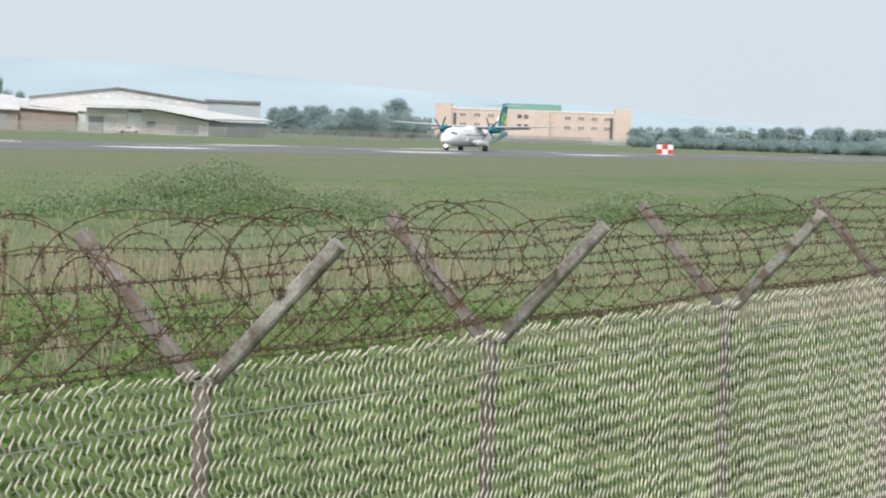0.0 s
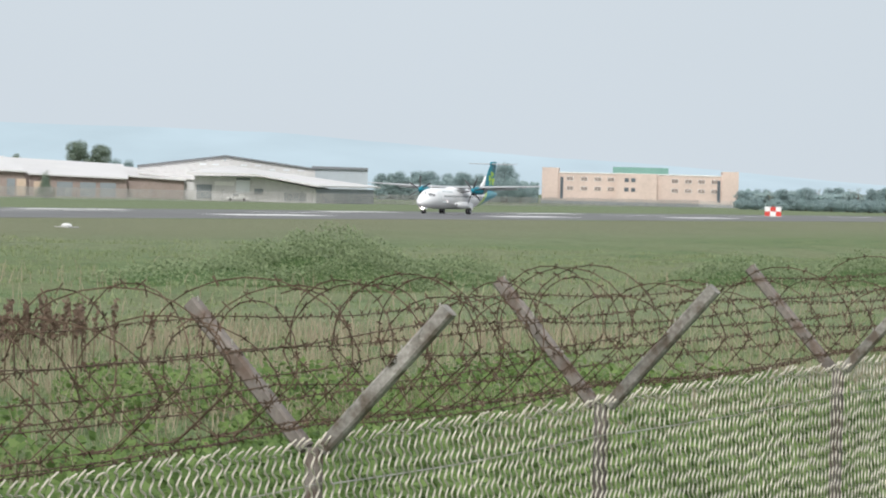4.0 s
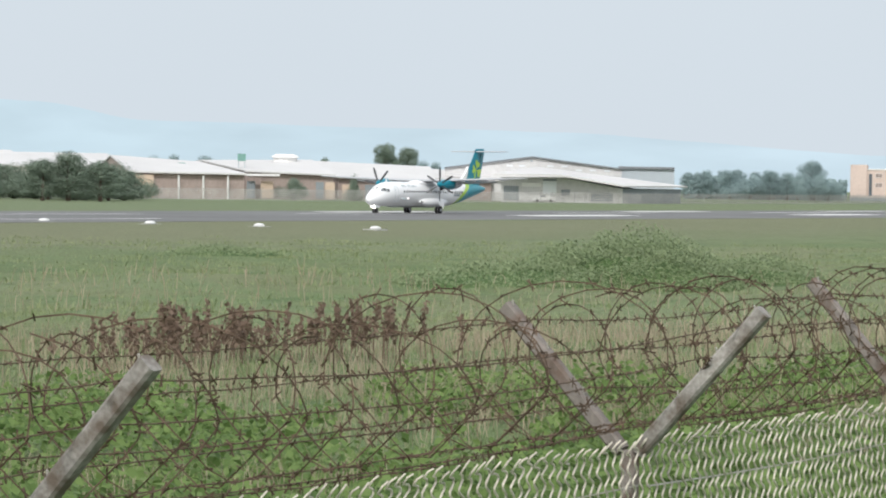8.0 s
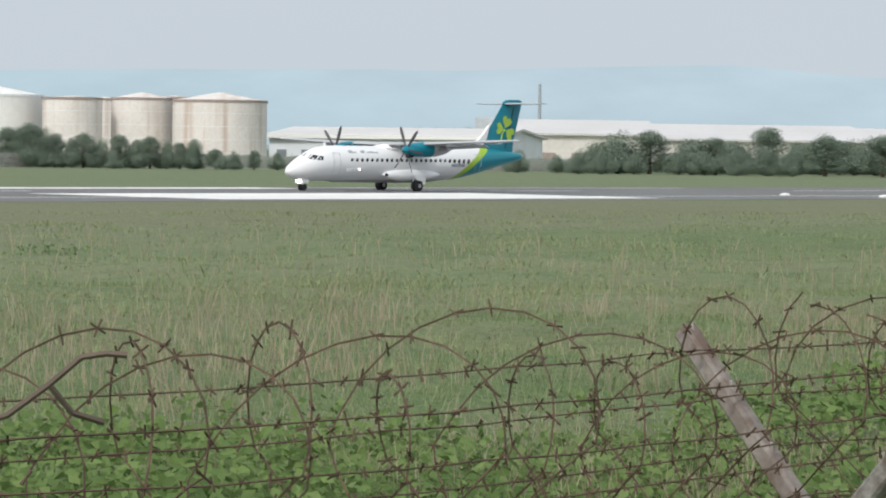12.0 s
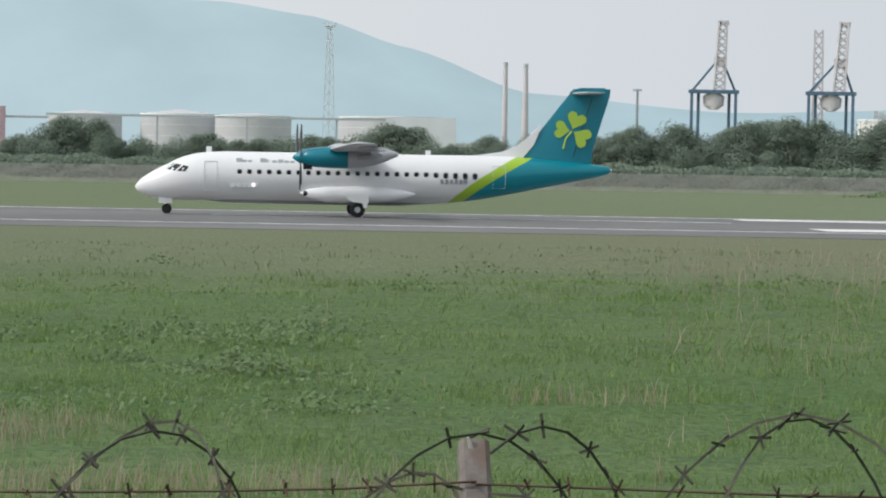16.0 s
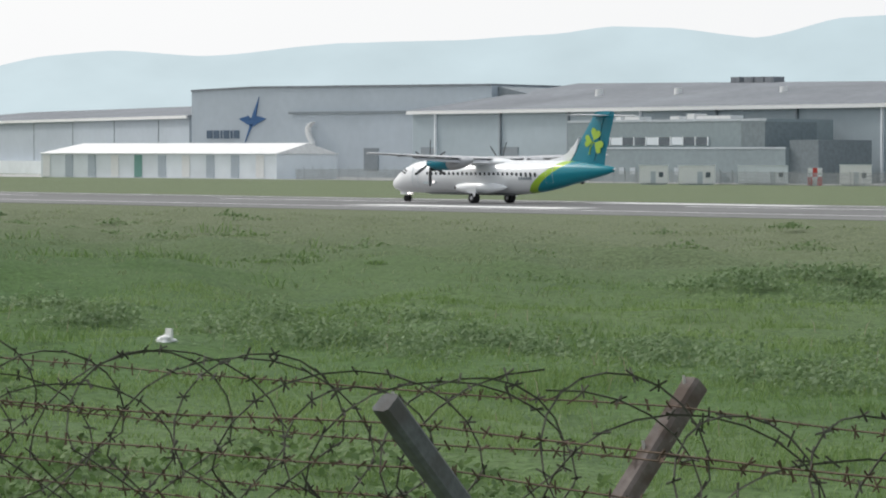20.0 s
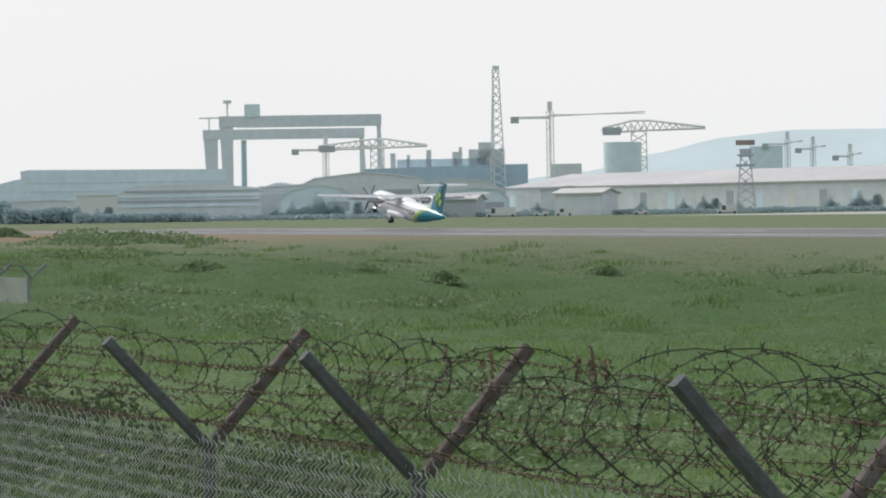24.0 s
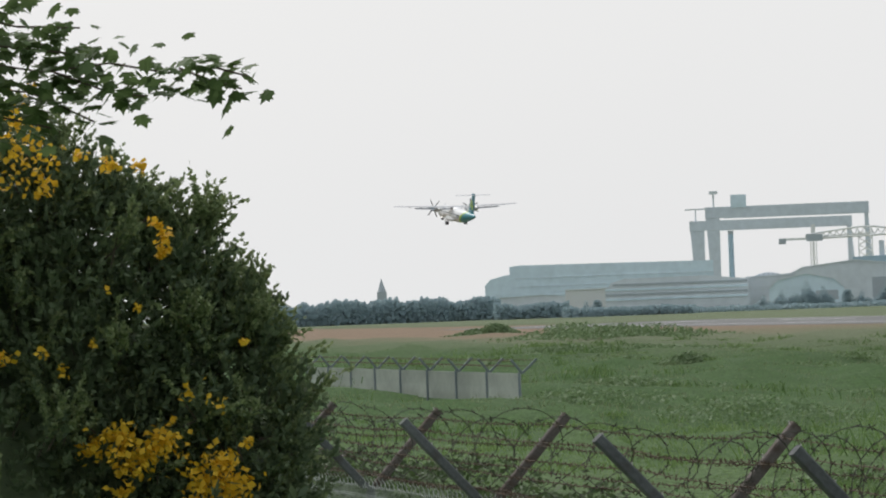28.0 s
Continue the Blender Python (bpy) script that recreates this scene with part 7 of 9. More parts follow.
def trunk_mesh(seed, shape):
    rnd_t = random.Random(seed)
    bm = bmesh.new()
    top = 8.0 if shape != "bush" else 2.6
    pts = [Vector((0, 0, -0.2)), Vector((0.1, 0, top * 0.4)), Vector((rnd_t.uniform(-0.3, 0.3), 0.1, top))]
    tube(bm, pts[0], pts[1], 0.34, 0.24, 8)
    tube(bm, pts[1], pts[2], 0.24, 0.05, 8)
    for i in range(7):
        f = 0.3 + 0.09 * i
        a = i * 2.4
        p = pts[0].lerp(pts[2], f)
        tube(bm, p, p + Vector((math.cos(a) * 2.0, math.sin(a) * 2.0, 1.2)), 0.12, 0.03, 5)
    return bm


TREE_KINDS = {}
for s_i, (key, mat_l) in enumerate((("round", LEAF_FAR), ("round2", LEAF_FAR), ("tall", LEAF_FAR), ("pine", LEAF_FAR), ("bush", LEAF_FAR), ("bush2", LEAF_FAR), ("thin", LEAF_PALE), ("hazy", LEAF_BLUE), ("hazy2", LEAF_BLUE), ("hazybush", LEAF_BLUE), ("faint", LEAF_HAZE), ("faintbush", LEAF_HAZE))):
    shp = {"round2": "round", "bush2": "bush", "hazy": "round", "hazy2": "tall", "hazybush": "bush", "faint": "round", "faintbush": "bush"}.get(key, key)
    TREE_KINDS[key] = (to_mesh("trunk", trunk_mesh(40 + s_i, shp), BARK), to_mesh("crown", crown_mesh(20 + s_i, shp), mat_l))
WORDS = {"round": "round dark green broadleaf tree", "round2": "uneven dark green broadleaf tree", "tall": "narrow dark green tree", "pine": "umbrella-shaped dark pine", "bush": "broad low green bush", "bush2": "broad low green bush", "thin": "thin pale tree with sparse leaves", "hazy": "hazy blue-green tree", "hazy2": "hazy narrow blue-green tree", "hazybush": "hazy blue-green thicket", "faint": "faint blue-grey tree in haze", "faintbush": "faint blue-grey thicket in haze"}


def tree(kind, az, far, el, stretch=1.0):
    h = max(up(el, far), 1.5)
    unit = 10.4 if "bush" not in kind else 7.6
    s = h / unit
    m = place(az, far) @ Matrix.Rotation((az * 37) % 6.28, 4, "Z") @ Matrix.Diagonal((s * stretch, s * stretch, s, 1))
    bushy = "bush" in kind
    t = thing("bush" if bushy else "tree", WORDS[kind] + " beyond the airfield", "bush" if bushy else "tree", m, "bushes beyond the airfield" if bushy else "trees beyond the airfield")
    part("trunk", TREE_KINDS[kind][0], None, t)
    part("crown", TREE_KINDS[kind][1], None, t)


def tree_row(kinds, a0, a1, far, el0, el1, step, seed, jitter=0.06, deep=25, stretch=1.0):
    r = random.Random(seed)
    a = a0
    while a <= a1:
        f = (a - a0) / max(a1 - a0, 0.01)
        tree(r.choice(kinds), a + r.uniform(-0.1, 0.1), far + r.uniform(0, deep), el0 + (el1 - el0) * f + r.uniform(-jitter, jitter), stretch * r.uniform(0.85, 1.2))
        a += step * r.uniform(0.75, 1.25)


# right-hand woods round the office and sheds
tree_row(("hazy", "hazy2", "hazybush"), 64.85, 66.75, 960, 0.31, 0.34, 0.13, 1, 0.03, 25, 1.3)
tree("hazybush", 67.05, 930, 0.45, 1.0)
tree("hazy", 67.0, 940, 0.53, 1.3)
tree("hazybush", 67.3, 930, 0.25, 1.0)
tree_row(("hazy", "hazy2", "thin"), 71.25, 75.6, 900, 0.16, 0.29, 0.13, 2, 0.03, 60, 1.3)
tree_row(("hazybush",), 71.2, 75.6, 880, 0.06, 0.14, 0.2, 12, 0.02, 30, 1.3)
tree("pine", 59.56, 840, 0.72, 1.0)
tree("pine", 59.95, 845, 0.66, 0.95)
tree("round", 58.5, 820, 0.47, 0.7)
tree("bush", 57.98, 600, 0.13, 1.25)
tree("bush2", 59.02, 600, 0.15, 0.75)
tree_row(("hazy2", "hazybush"), 60.2, 61.0, 800, 0.40, 0.42, 0.15, 3, 0.03)
tree_row(("bush", "round2", "bush2"), 52.2, 55.0, 520, 0.30, 0.34, 0.33, 4, 0.07, 20, 1.6)
for a, e, k_t in ((54.05, 0.50, "tall"), (53.6, 0.38, "round"), (52.6, 0.36, "round2"), (51.6, 0.48, "tall"), (49.55, 0.42, "round"), (50.3, 0.34, "bush"), (48.7, 0.26, "bush"), (49.0, 0.36, "bush2"), (51.0, 0.30, "bush"), (50.7, 0.30, "round2"), (54.6, 0.36, "round")):
    tree(k_t, a, 500, e, 1.7)
tree_row(("bush", "bush2"), 47.2, 52.2, 480, -0.02, 0.18, 0.55, 5, 0.05, 15)
tree_row(("hazybush", "hazy"), 43.2, 49.5, 900, 0.36, 0.42, 0.2, 6, 0.03)
tree_row(("hazy2", "hazybush"), 52.6, 56.6, 900, 0.44, 0.46, 0.33, 7, 0.03)
# in front of the tanks
for a, e, k_t in ((32.8, 0.31, "round"), (33.48, 0.37, "bush"), (33.87, 0.45, "round2"), (34.16, 0.4, "round"), (34.55, 0.32, "bush"), (35.44, 0.28, "round2"), (35.93, 0.36, "round"), (36.22, 0.38, "bush"), (38.34, 0.33, "round2"), (38.57, 0.38, "bush"), (38.74, 0.4, "round"), (38.98, 0.29, "bush2"), (39.18, 0.22, "round2"), (39.47, 0.17, "bush"), (39.67, 0.23, "round"), (39.96, 0.12, "bush2"), (40.31, 0.21, "round2"), (40.6, 0.18, "bush"), (40.83, 0.19, "round"), (41.12, 0.1, "bush2"), (41.35, 0.08, "round2"), (41.59, 0.2, "bush"), (41.97, -0.03, "round"), (42.29, -0.07, "bush2"), (42.64, -0.05, "round2"), (43.05, -0.06, "bush"),
                  (27.6, 0.62, "round"), (28.1, 0.66, "round2"), (28.5, 0.45, "bush"), (28.95, 0.15, "bush"), (29.5, 0.17, "bush2"), (30.1, 0.12, "bush"), (31.1, 0.05, "bush"), (31.9, 0.32, "round"), (35.3, 0.2, "bush"), (35.9, 0.18, "bush2"), (36.5, 0.2, "bush"), (37.2, 0.16, "bush2")):
    tree(k_t, a, 478, e, 1.35 if "bush" not in k_t else 1.0)
tree_row(("bush", "bush2"), 33.0, 42.4, 470, -0.12, -0.1, 0.45, 8, 0.05, 10, 1.2)
# middle: thick belt of trees
for a, e, k_t in ((2.7, 0.55, "bush"), (3.1, 0.66, "round"), (3.55, 0.6, "round2"), (4.3, 0.3, "bush"), (4.85, 0.46, "round"), (5.6, 0.50, "round2"), (6.3, 0.3, "bush"), (6.9, 0.48, "bush2"), (7.2, 0.58, "round"), (7.8, 0.5, "bush"), (8.35, 0.54, "round2"), (8.9, 0.4, "bush"), (9.3, 0.75, "round"),
                  (9.7, 0.84, "round2"), (10.2, 0.75, "round"), (10.8, 0.60, "bush"), (11.3, 0.5, "bush2"), (11.9, 0.45, "bush"), (12.5, 0.3, "bush"), (13.2, 0.35, "bush2"), (13.9, 0.5, "bush"), (14.5, 0.55, "round"), (15.2, 0.5, "bush"), (15.8, 0.6, "round2"), (16.5, 0.5, "bush"), (17.3, 0.55, "bush2"), (18.0, 0.6, "round"),
                  (18.8, 0.6, "bush"), (19.7, 0.6, "round2"), (20.6, 0.55, "bush"), (21.5, 0.6, "round"), (22.4, 0.5, "bush"), (23.3, 0.55, "round2"), (24.2, 0.5, "bush"), (25.1, 0.55, "round"), (26.0, 0.6, "bush2"), (26.8, 0.6, "round")):
    tree(k_t, a, 470, e, 1.55)
for a, e, k_t in ((-2.9, 0.55, "bush"), (-2.6, 0.68, "round"), (-1.95, 0.65, "round2"), (6.7, 0.57, "bush"), (7.4, 0.69, "round"), (7.9, 0.70, "bush2"), (8.2, 0.74, "round2"), (8.8, 0.66, "bush"), (9.1, 0.70, "round"), (9.4, 0.82, "round2"), (10.1, 0.90, "round"), (10.6, 0.87, "round2"), (10.95, 0.78, "bush"), (11.3, 0.73, "bush2"), (11.75, 0.86, "round"), (12.2, 0.6, "bush")):
    tree(k_t, a, 462, e, 1.3)
tree_row(("bush", "bush2", "round", "round2"), -10.4, 12.8, 455, 0.30, 0.36, 0.42, 27, 0.07, 6, 1.25)
for a, e in ((14.3, 1.12), (14.6, 0.95), (15.6, 1.0), (16.1, 0.95), (16.45, 1.1), (17.9, 1.08), (18.3, 1.0), (18.9, 1.1), (19.6, 1.05)):
    tree("thin", a, 500, e, 0.9)
for a, e, k_t in ((-10.1, 0.52, "round"), (-9.65, 0.67, "round2"), (-9.0, 0.45, "bush"), (-8.6, 0.42, "round"), (-7.9, 0.3, "bush"), (-7.2, 0.35, "bush2"), (-6.65, 0.64, "round"), (-6.1, 0.5, "bush"), (-5.55, 0.85, "round2"), (-5.2, 0.7, "round"), (-4.6, 0.4, "bush"), (-4.0, 0.3, "bush2"), (-3.3, 0.4, "bush"),
                  (-2.4, 0.66, "round"), (-1.9, 0.5, "round2"), (-1.2, 0.35, "bush"), (-0.5, 0.3, "bush2"), (-0.05, 0.42, "round"), (0.6, 0.3, "bush"), (1.3, 0.32, "bush2"), (1.75, 0.42, "round"), (2.3, 0.4, "bush"), (3.3, 0.6, "round2"), (-11.36, 0.56, "pine"), (-10.7, 0.3, "bush"), (-15.2, 0.32, "pine"), (-20.3, 0.66, "round2"), (-20.68, 0.45, "round"), (-20.0, 0.4, "bush")):
    tree(k_t, a, 470, e, 1.55)
tree("bush", -33.45, 455, 0.47, 1.0)
tree("bush2", -33.75, 452, 0.25, 1.2)
tree("bush2", -34.3, 452, 0.08, 1.2)
tree("bush", -37.0, 460, 0.05, 1.0)


def hedge(a0, a1, far, el0, el1, material, label, seed, count):
    rng = np.random.default_rng(seed)
    a = np.radians(rng.uniform(a0, a1, count))
    bump = 0.86 + 0.08 * np.sin(a * 190) * np.sin(a * 77 + 1) + 0.06 * np.sin(a * 433 + seed)
    r = far + rng.uniform(0, 9, count)
    z = rng.uniform(0, 1, count) ** 0.7 * up((el0 + el1) / 2, far) * bump
    p = np.stack([np.sin(a) * r, np.cos(a) * r, z], 1)
    nrm = rng.normal(size=(count, 3)) * 0.5 + np.stack([-np.sin(a), -np.cos(a), np.full(count, 0.6)], 1)
    nrm /= np.linalg.norm(nrm, axis=1, keepdims=True)
    me = leaf_mesh(p, nrm, rng.uniform(0.22, 0.5, count) * max(1.0, far / 520), rng, long=1.3)
    if far < 900:
        solo("hedge", me, material, label, "hedge", kind="stuff")
        return
    # a far belt: a bumpy mass with loose foliage along its top
    t = thing("tree_belt", label, "trees")
    verts, faces = [], []
    cols, rows_b = int((a1 - a0) * 22), 9
    h0 = up((el0 + el1) / 2, far)
    for i in range(cols + 1):
        b = radians(a0 + (a1 - a0) * i / cols)
        hh_b = 0.86 * h0 * (0.86 + 0.08 * math.sin(b * 190) * math.sin(b * 77 + 1) + 0.06 * math.sin(b * 433 + seed)) * (0.93 + 0.12 * noise.noise(Vector((b * 300, seed, 0))))
        for j in range(rows_b):
            f = j / (rows_b - 1)
            d = far + 8 * f * f + 1.6 * noise.noise(Vector((b * 420, f * 3.2, seed)))
            verts.append((math.sin(b) * d, math.cos(b) * d, hh_b * min(1, f * 1.15) - 0.1))
    for i in range(cols):
        for j in range(rows_b - 1):
            k_b = i * rows_b + j
            faces.append((k_b, k_b + rows_b, k_b + rows_b + 1, k_b + 1))
    smooth(part("mass", grid(verts, faces), material, t), 60)
    lump = np.array([0.86 + 0.22 * noise.noise(Vector((v * 260, seed, 0))) + 0.16 * noise.noise(Vector((v * 900, 4, seed))) for v in a])
    p[:, 2] *= lump
    p[:, :2] *= (1 - 7 / far)
    tagged(part("foliage", leaf_mesh(p, nrm, rng.uniform(0.5, 1.1, count), rng, long=1.3), material, t), kind="stuff")


hedge(-34.6, -28.2, 428, -0.2, -0.13, LEAF_HEDGE, "low brown scrub bank before the hangar", 23, 16000)
hedge(-28.2, -9.0, 420, 0.05, 0.15, LEAF_HEDGE, "dense olive-brown gorse hedge behind the boundary fence", 3, 60000)
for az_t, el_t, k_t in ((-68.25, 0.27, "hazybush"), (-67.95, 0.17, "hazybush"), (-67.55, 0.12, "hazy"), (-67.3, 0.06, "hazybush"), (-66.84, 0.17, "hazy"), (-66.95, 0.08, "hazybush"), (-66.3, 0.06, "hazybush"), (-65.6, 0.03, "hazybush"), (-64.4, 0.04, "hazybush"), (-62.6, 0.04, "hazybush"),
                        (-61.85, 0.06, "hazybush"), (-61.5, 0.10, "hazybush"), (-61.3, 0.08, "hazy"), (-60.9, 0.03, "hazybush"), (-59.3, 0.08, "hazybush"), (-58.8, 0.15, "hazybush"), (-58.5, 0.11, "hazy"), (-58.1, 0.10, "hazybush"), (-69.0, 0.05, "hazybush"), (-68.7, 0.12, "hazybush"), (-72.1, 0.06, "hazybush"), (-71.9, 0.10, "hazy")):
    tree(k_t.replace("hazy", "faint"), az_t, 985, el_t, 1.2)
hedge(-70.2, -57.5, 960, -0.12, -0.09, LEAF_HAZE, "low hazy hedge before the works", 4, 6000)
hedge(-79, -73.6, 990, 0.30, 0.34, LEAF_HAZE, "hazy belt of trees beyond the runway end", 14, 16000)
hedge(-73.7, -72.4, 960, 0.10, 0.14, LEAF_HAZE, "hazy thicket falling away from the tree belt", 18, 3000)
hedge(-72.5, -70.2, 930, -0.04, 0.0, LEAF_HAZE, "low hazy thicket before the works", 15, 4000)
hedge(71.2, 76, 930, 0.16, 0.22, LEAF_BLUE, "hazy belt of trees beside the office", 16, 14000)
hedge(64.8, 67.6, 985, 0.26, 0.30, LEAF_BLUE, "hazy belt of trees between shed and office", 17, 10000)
hedge(-9.0, 30, 430, -0.08, 0.02, LEAF_FAR, "dark green hedge behind the boundary fence", 5, 60000)
hedge(30, 52, 530, -0.2, -0.1, LEAF_FAR, "low scrubby hedge behind the boundary fence", 6, 32000)


def blade_mesh(p, height, width, lean, rng):
    """Grass blades: one bent quad and a tip each."""
    n = len(p)
    a = rng.uniform(0, 6.283, n)
    side = np.stack([np.cos(a), np.sin(a), np.zeros(n)], 1)
    b = rng.uniform(0, 6.283, n)
    bend = np.stack([np.cos(b), np.sin(b), np.zeros(n)], 1) * (lean * height)[:, None]
    upv = np.stack([np.zeros(n), np.zeros(n), height], 1)
    w = width[:, None] * side * 0.5
    v = np.empty((n, 5, 3))
    v[:, 0], v[:, 1] = p - w, p + w
    v[:, 2], v[:, 3] = p + upv * 0.6 + bend * 0.35 + w * 0.8, p + upv * 0.6 + bend * 0.35 - w * 0.8
    v[:, 4] = p + upv * (1 - 0.3 * lean[:, None]) + bend
    me = bpy.data.meshes.new("blades")
    me.vertices.add(n * 5)
    me.vertices.foreach_set("co", v.reshape(-1))
    i = np.arange(n * 5).reshape(n, 5)
    tri = np.concatenate([i[:, [0, 1, 2]], i[:, [0, 2, 3]], i[:, [3, 2, 4]]], 1).reshape(-1)
    me.loops.add(n * 9)
    me.loops.foreach_set("vertex_index", tri.astype(np.int32))
    me.polygons.add(n * 3)
    me.polygons.foreach_set("loop_start", np.arange(0, n * 9, 3, dtype=np.int32))
    me.polygons.foreach_set("loop_total", np.full(n * 3, 3, dtype=np.int32))
    me.update(calc_edges=True)
    return me


def sector(rng, n, r0, r1, a0=-84, a1=84):
    a = np.radians(rng.uniform(a0, a1, n))
    r = np.sqrt(rng.uniform(r0 ** 2, r1 ** 2, n))
    p = np.stack([np.sin(a) * r, np.cos(a) * r, np.zeros(n)], 1)
    p = p[(p[:, 1] > 5.6) & (p[:, 1] < 148)]
    p[:, 2] = [lie(x, y) - 0.03 for x, y in p[:, :2]]
    return p


def patchy(p, scale, seed):
    return np.array([noise.noise(Vector((x * scale, y * scale, seed))) for x, y, _ in p])


def clumps(rng, p, lo, hi, radius, height, leaf):
    """Leaves of low weed clumps at the points p."""
    pts, nrm, size = [], [], []
    for x, y, z in p:
        k_n = rng.integers(lo, hi)
        rad = rng.uniform(0.5, 1.5) * radius
        d = rng.normal(size=(k_n, 3)) * np.array([rad * 1.5, rad, 1])
        d[:, 2] = rng.uniform(0.1, 1.0, k_n) * height * rng.uniform(0.5, 1.3) * np.exp(-(d[:, 0] ** 2 + d[:, 1] ** 2) / (3 * rad * rad))
        pts.append(d + np.array([x, y, z + 0.03]))
        nn = rng.normal(size=(k_n, 3)) * 0.6 + np.array([-0.1, -0.2, 1.0])
        nrm.append(nn / np.linalg.norm(nn, axis=1, keepdims=True))
        size.append(np.full(k_n, leaf + 0.0006 * math.hypot(x, y)) * rng.uniform(0.6, 1.4, k_n))
    return leaf_mesh(np.concatenate(pts), np.concatenate(nrm), np.concatenate(size), rng)


def tufts(rng, p, lo, hi, spread, height, width, clump=0.4):
    """Roots, heights, widths and leans of the blades in grass tufts at the points p; each tuft has its own vigour."""
    k_n = rng.integers(lo, hi, len(p))
    vigour = np.clip(0.8 + 1.1 * patchy(p, clump, 21.0) + rng.uniform(-0.3, 0.3, len(p)), 0.3, 1.9)
    base = np.repeat(p, k_n, 0)
    v = np.repeat(vigour, k_n)
    n = len(base)
    d = rng.normal(size=(n, 2)) * (spread * v)[:, None]
    base[:, :2] += d
    h = height * v * rng.uniform(0.55, 1.25, n) * np.exp(-(d ** 2).sum(1) / (5 * (spread * v) ** 2))
    return base, h, width * rng.uniform(0.6, 1.4, n), rng.uniform(0.35, 1.2, n)


def meadow():
    rng = np.random.default_rng(77)
    # tufts: how many, from and to which distance, blades a tuft, spread, height, blade width
    for a0, a1, material, label, layers in (
            (14, 84, BLADE, "long pale green grass in uneven tufts", ((4200, 22, 46, 11, 19, 0.16, 0.30, 0.010), (5600, 44, 84, 10, 16, 0.26, 0.32, 0.016), (5600, 80, 190, 7, 12, 0.5, 0.30, 0.034))),
            (-84, 14, BLADE_LUSH, "lush green grass in uneven tufts", ((7600, 24, 50, 12, 20, 0.15, 0.24, 0.010), (8600, 46, 90, 10, 16, 0.25, 0.27, 0.017))),
            (-84, 14, BLADE_FAR, "duller grass towards the runway in low tufts", ((8200, 82, 215, 7, 12, 0.5, 0.26, 0.034),))):
        out_b = []
        for n, r0, r1, lo, hi, spread, h, w in layers:
            p = sector(rng, n * 2, r0, r1, a0, a1)
            f = patchy(p, 0.07, 1.7) + 0.6 * patchy(p, 0.33, 6.1)
            p = p[rng.uniform(-0.8, 0.55, len(p)) < f + 0.1]
            p = p[p[:, 1] < 128]
            out_b.append(tufts(rng, p, lo, hi, spread, h, w, 0.45 if r1 < 100 else 0.2))
            # short grass between the tufts
            q = sector(rng, int(n * 4.5), r0, r1, a0, a1)
            m_q = len(q)
            dry = np.clip((q[:, 1] - 95) / 40, 0, 1)
            out_b.append((q, h * 0.42 * rng.uniform(0.5, 1.4, m_q) * (1 - 0.6 * dry), w * rng.uniform(0.6, 1.4, m_q), rng.uniform(0.4, 1.3, m_q)))
        ps, hs, ws, ls = (np.concatenate(c) for c in zip(*out_b))
        solo("meadow_grass", blade_mesh(ps, hs, ws, ls, rng), material, label, "grass", kind="stuff")

    # dry stalks: a thick stand beyond the nettles, thinning out over the field
    n = 40000
    r = rng.uniform(26, 72, n)
    a = np.radians(rng.uniform(24, 76, n))
    near_s = np.stack([np.sin(a) * r, np.cos(a) * r, np.zeros(n)], 1)
    near_s = near_s[(near_s[:, 1] > 15 - 0.06 * r) & (patchy(near_s, 0.12, 5.0) + 0.6 * patchy(near_s, 0.5, 9.0) + 0.0035 * (48 - r) > -0.02) & (rng.uniform(0, 1, n) < np.clip((np.degrees(a) - 32) / 22, 0.22, 1))]
    low = sector(rng, 12000, 30, 47, -20, 8)
    low = low[patchy(low, 0.12, 2.0) > 0.02]
    p = np.concatenate([near_s, sector(rng, 4500, 40, 120, 8, 82), sector(rng, 500, 30, 70, -70, 12), low])
    p[:, 2] = [lie(u, v) for u, v in p[:, :2]]
    n = len(p)
    far_s = np.linalg.norm(p[:, :2], axis=1)
    tall = rng.uniform(0.25, 0.85, n) * np.where(p[:, 0] > 8, 1.0, 0.55)
    solo("dry_stalks", blade_mesh(p, tall, 0.003 + far_s * 0.00022, rng.uniform(0.05, 0.75, n), rng), STRAW, "pale dry grass stalks and seed heads", "dry grass", kind="stuff")

    # low leafy weeds scattered over the field, thickest in a belt
    q = np.stack([rng.uniform(-60, 2, 1500), rng.uniform(34, 72, 1500), np.zeros(1500)], 1)
    fq = patchy(q, 0.11, 3.4) + 0.5 * patchy(q, 0.4, 3.0)
    q = q[fq > 0.2]
    q[:, 2] = [lie(u, v) for u, v in q[:, :2]]
    solo("field_weeds", clumps(rng, q, 70, 150, 0.42, 0.42, 0.035), LEAF_FIELD, "low leafy weed clumps scattered in the grass", "weeds", kind="stuff")
    # isolated darker clumps further off, and hummocks of rank growth at the left end of the field
    p = sector(rng, 1100, 55, 200, -74, 40)
    p = p[(patchy(p, 0.05, 12.2) + 0.6 * patchy(p, 0.2, 3.0) > 0.14) & (p[:, 1] < 118)]
    q = sector(rng, 2600, 55, 280, -82, -48)
    q = q[(patchy(q, 0.06, 2.2) + 0.7 * patchy(q, 0.22, 5.0) > 0.12) & (q[:, 1] < 100)]
    solo("rank_weeds", clumps(rng, p, 45, 120, 0.5, 0.42, 0.02), LEAF_RANK, "hummocky rank weeds standing in the field", "weeds", kind="stuff")
    b_r, h_r, w_r, l_r = tufts(rng, q, 26, 46, 0.75, 0.62, 0.030, 0.15)
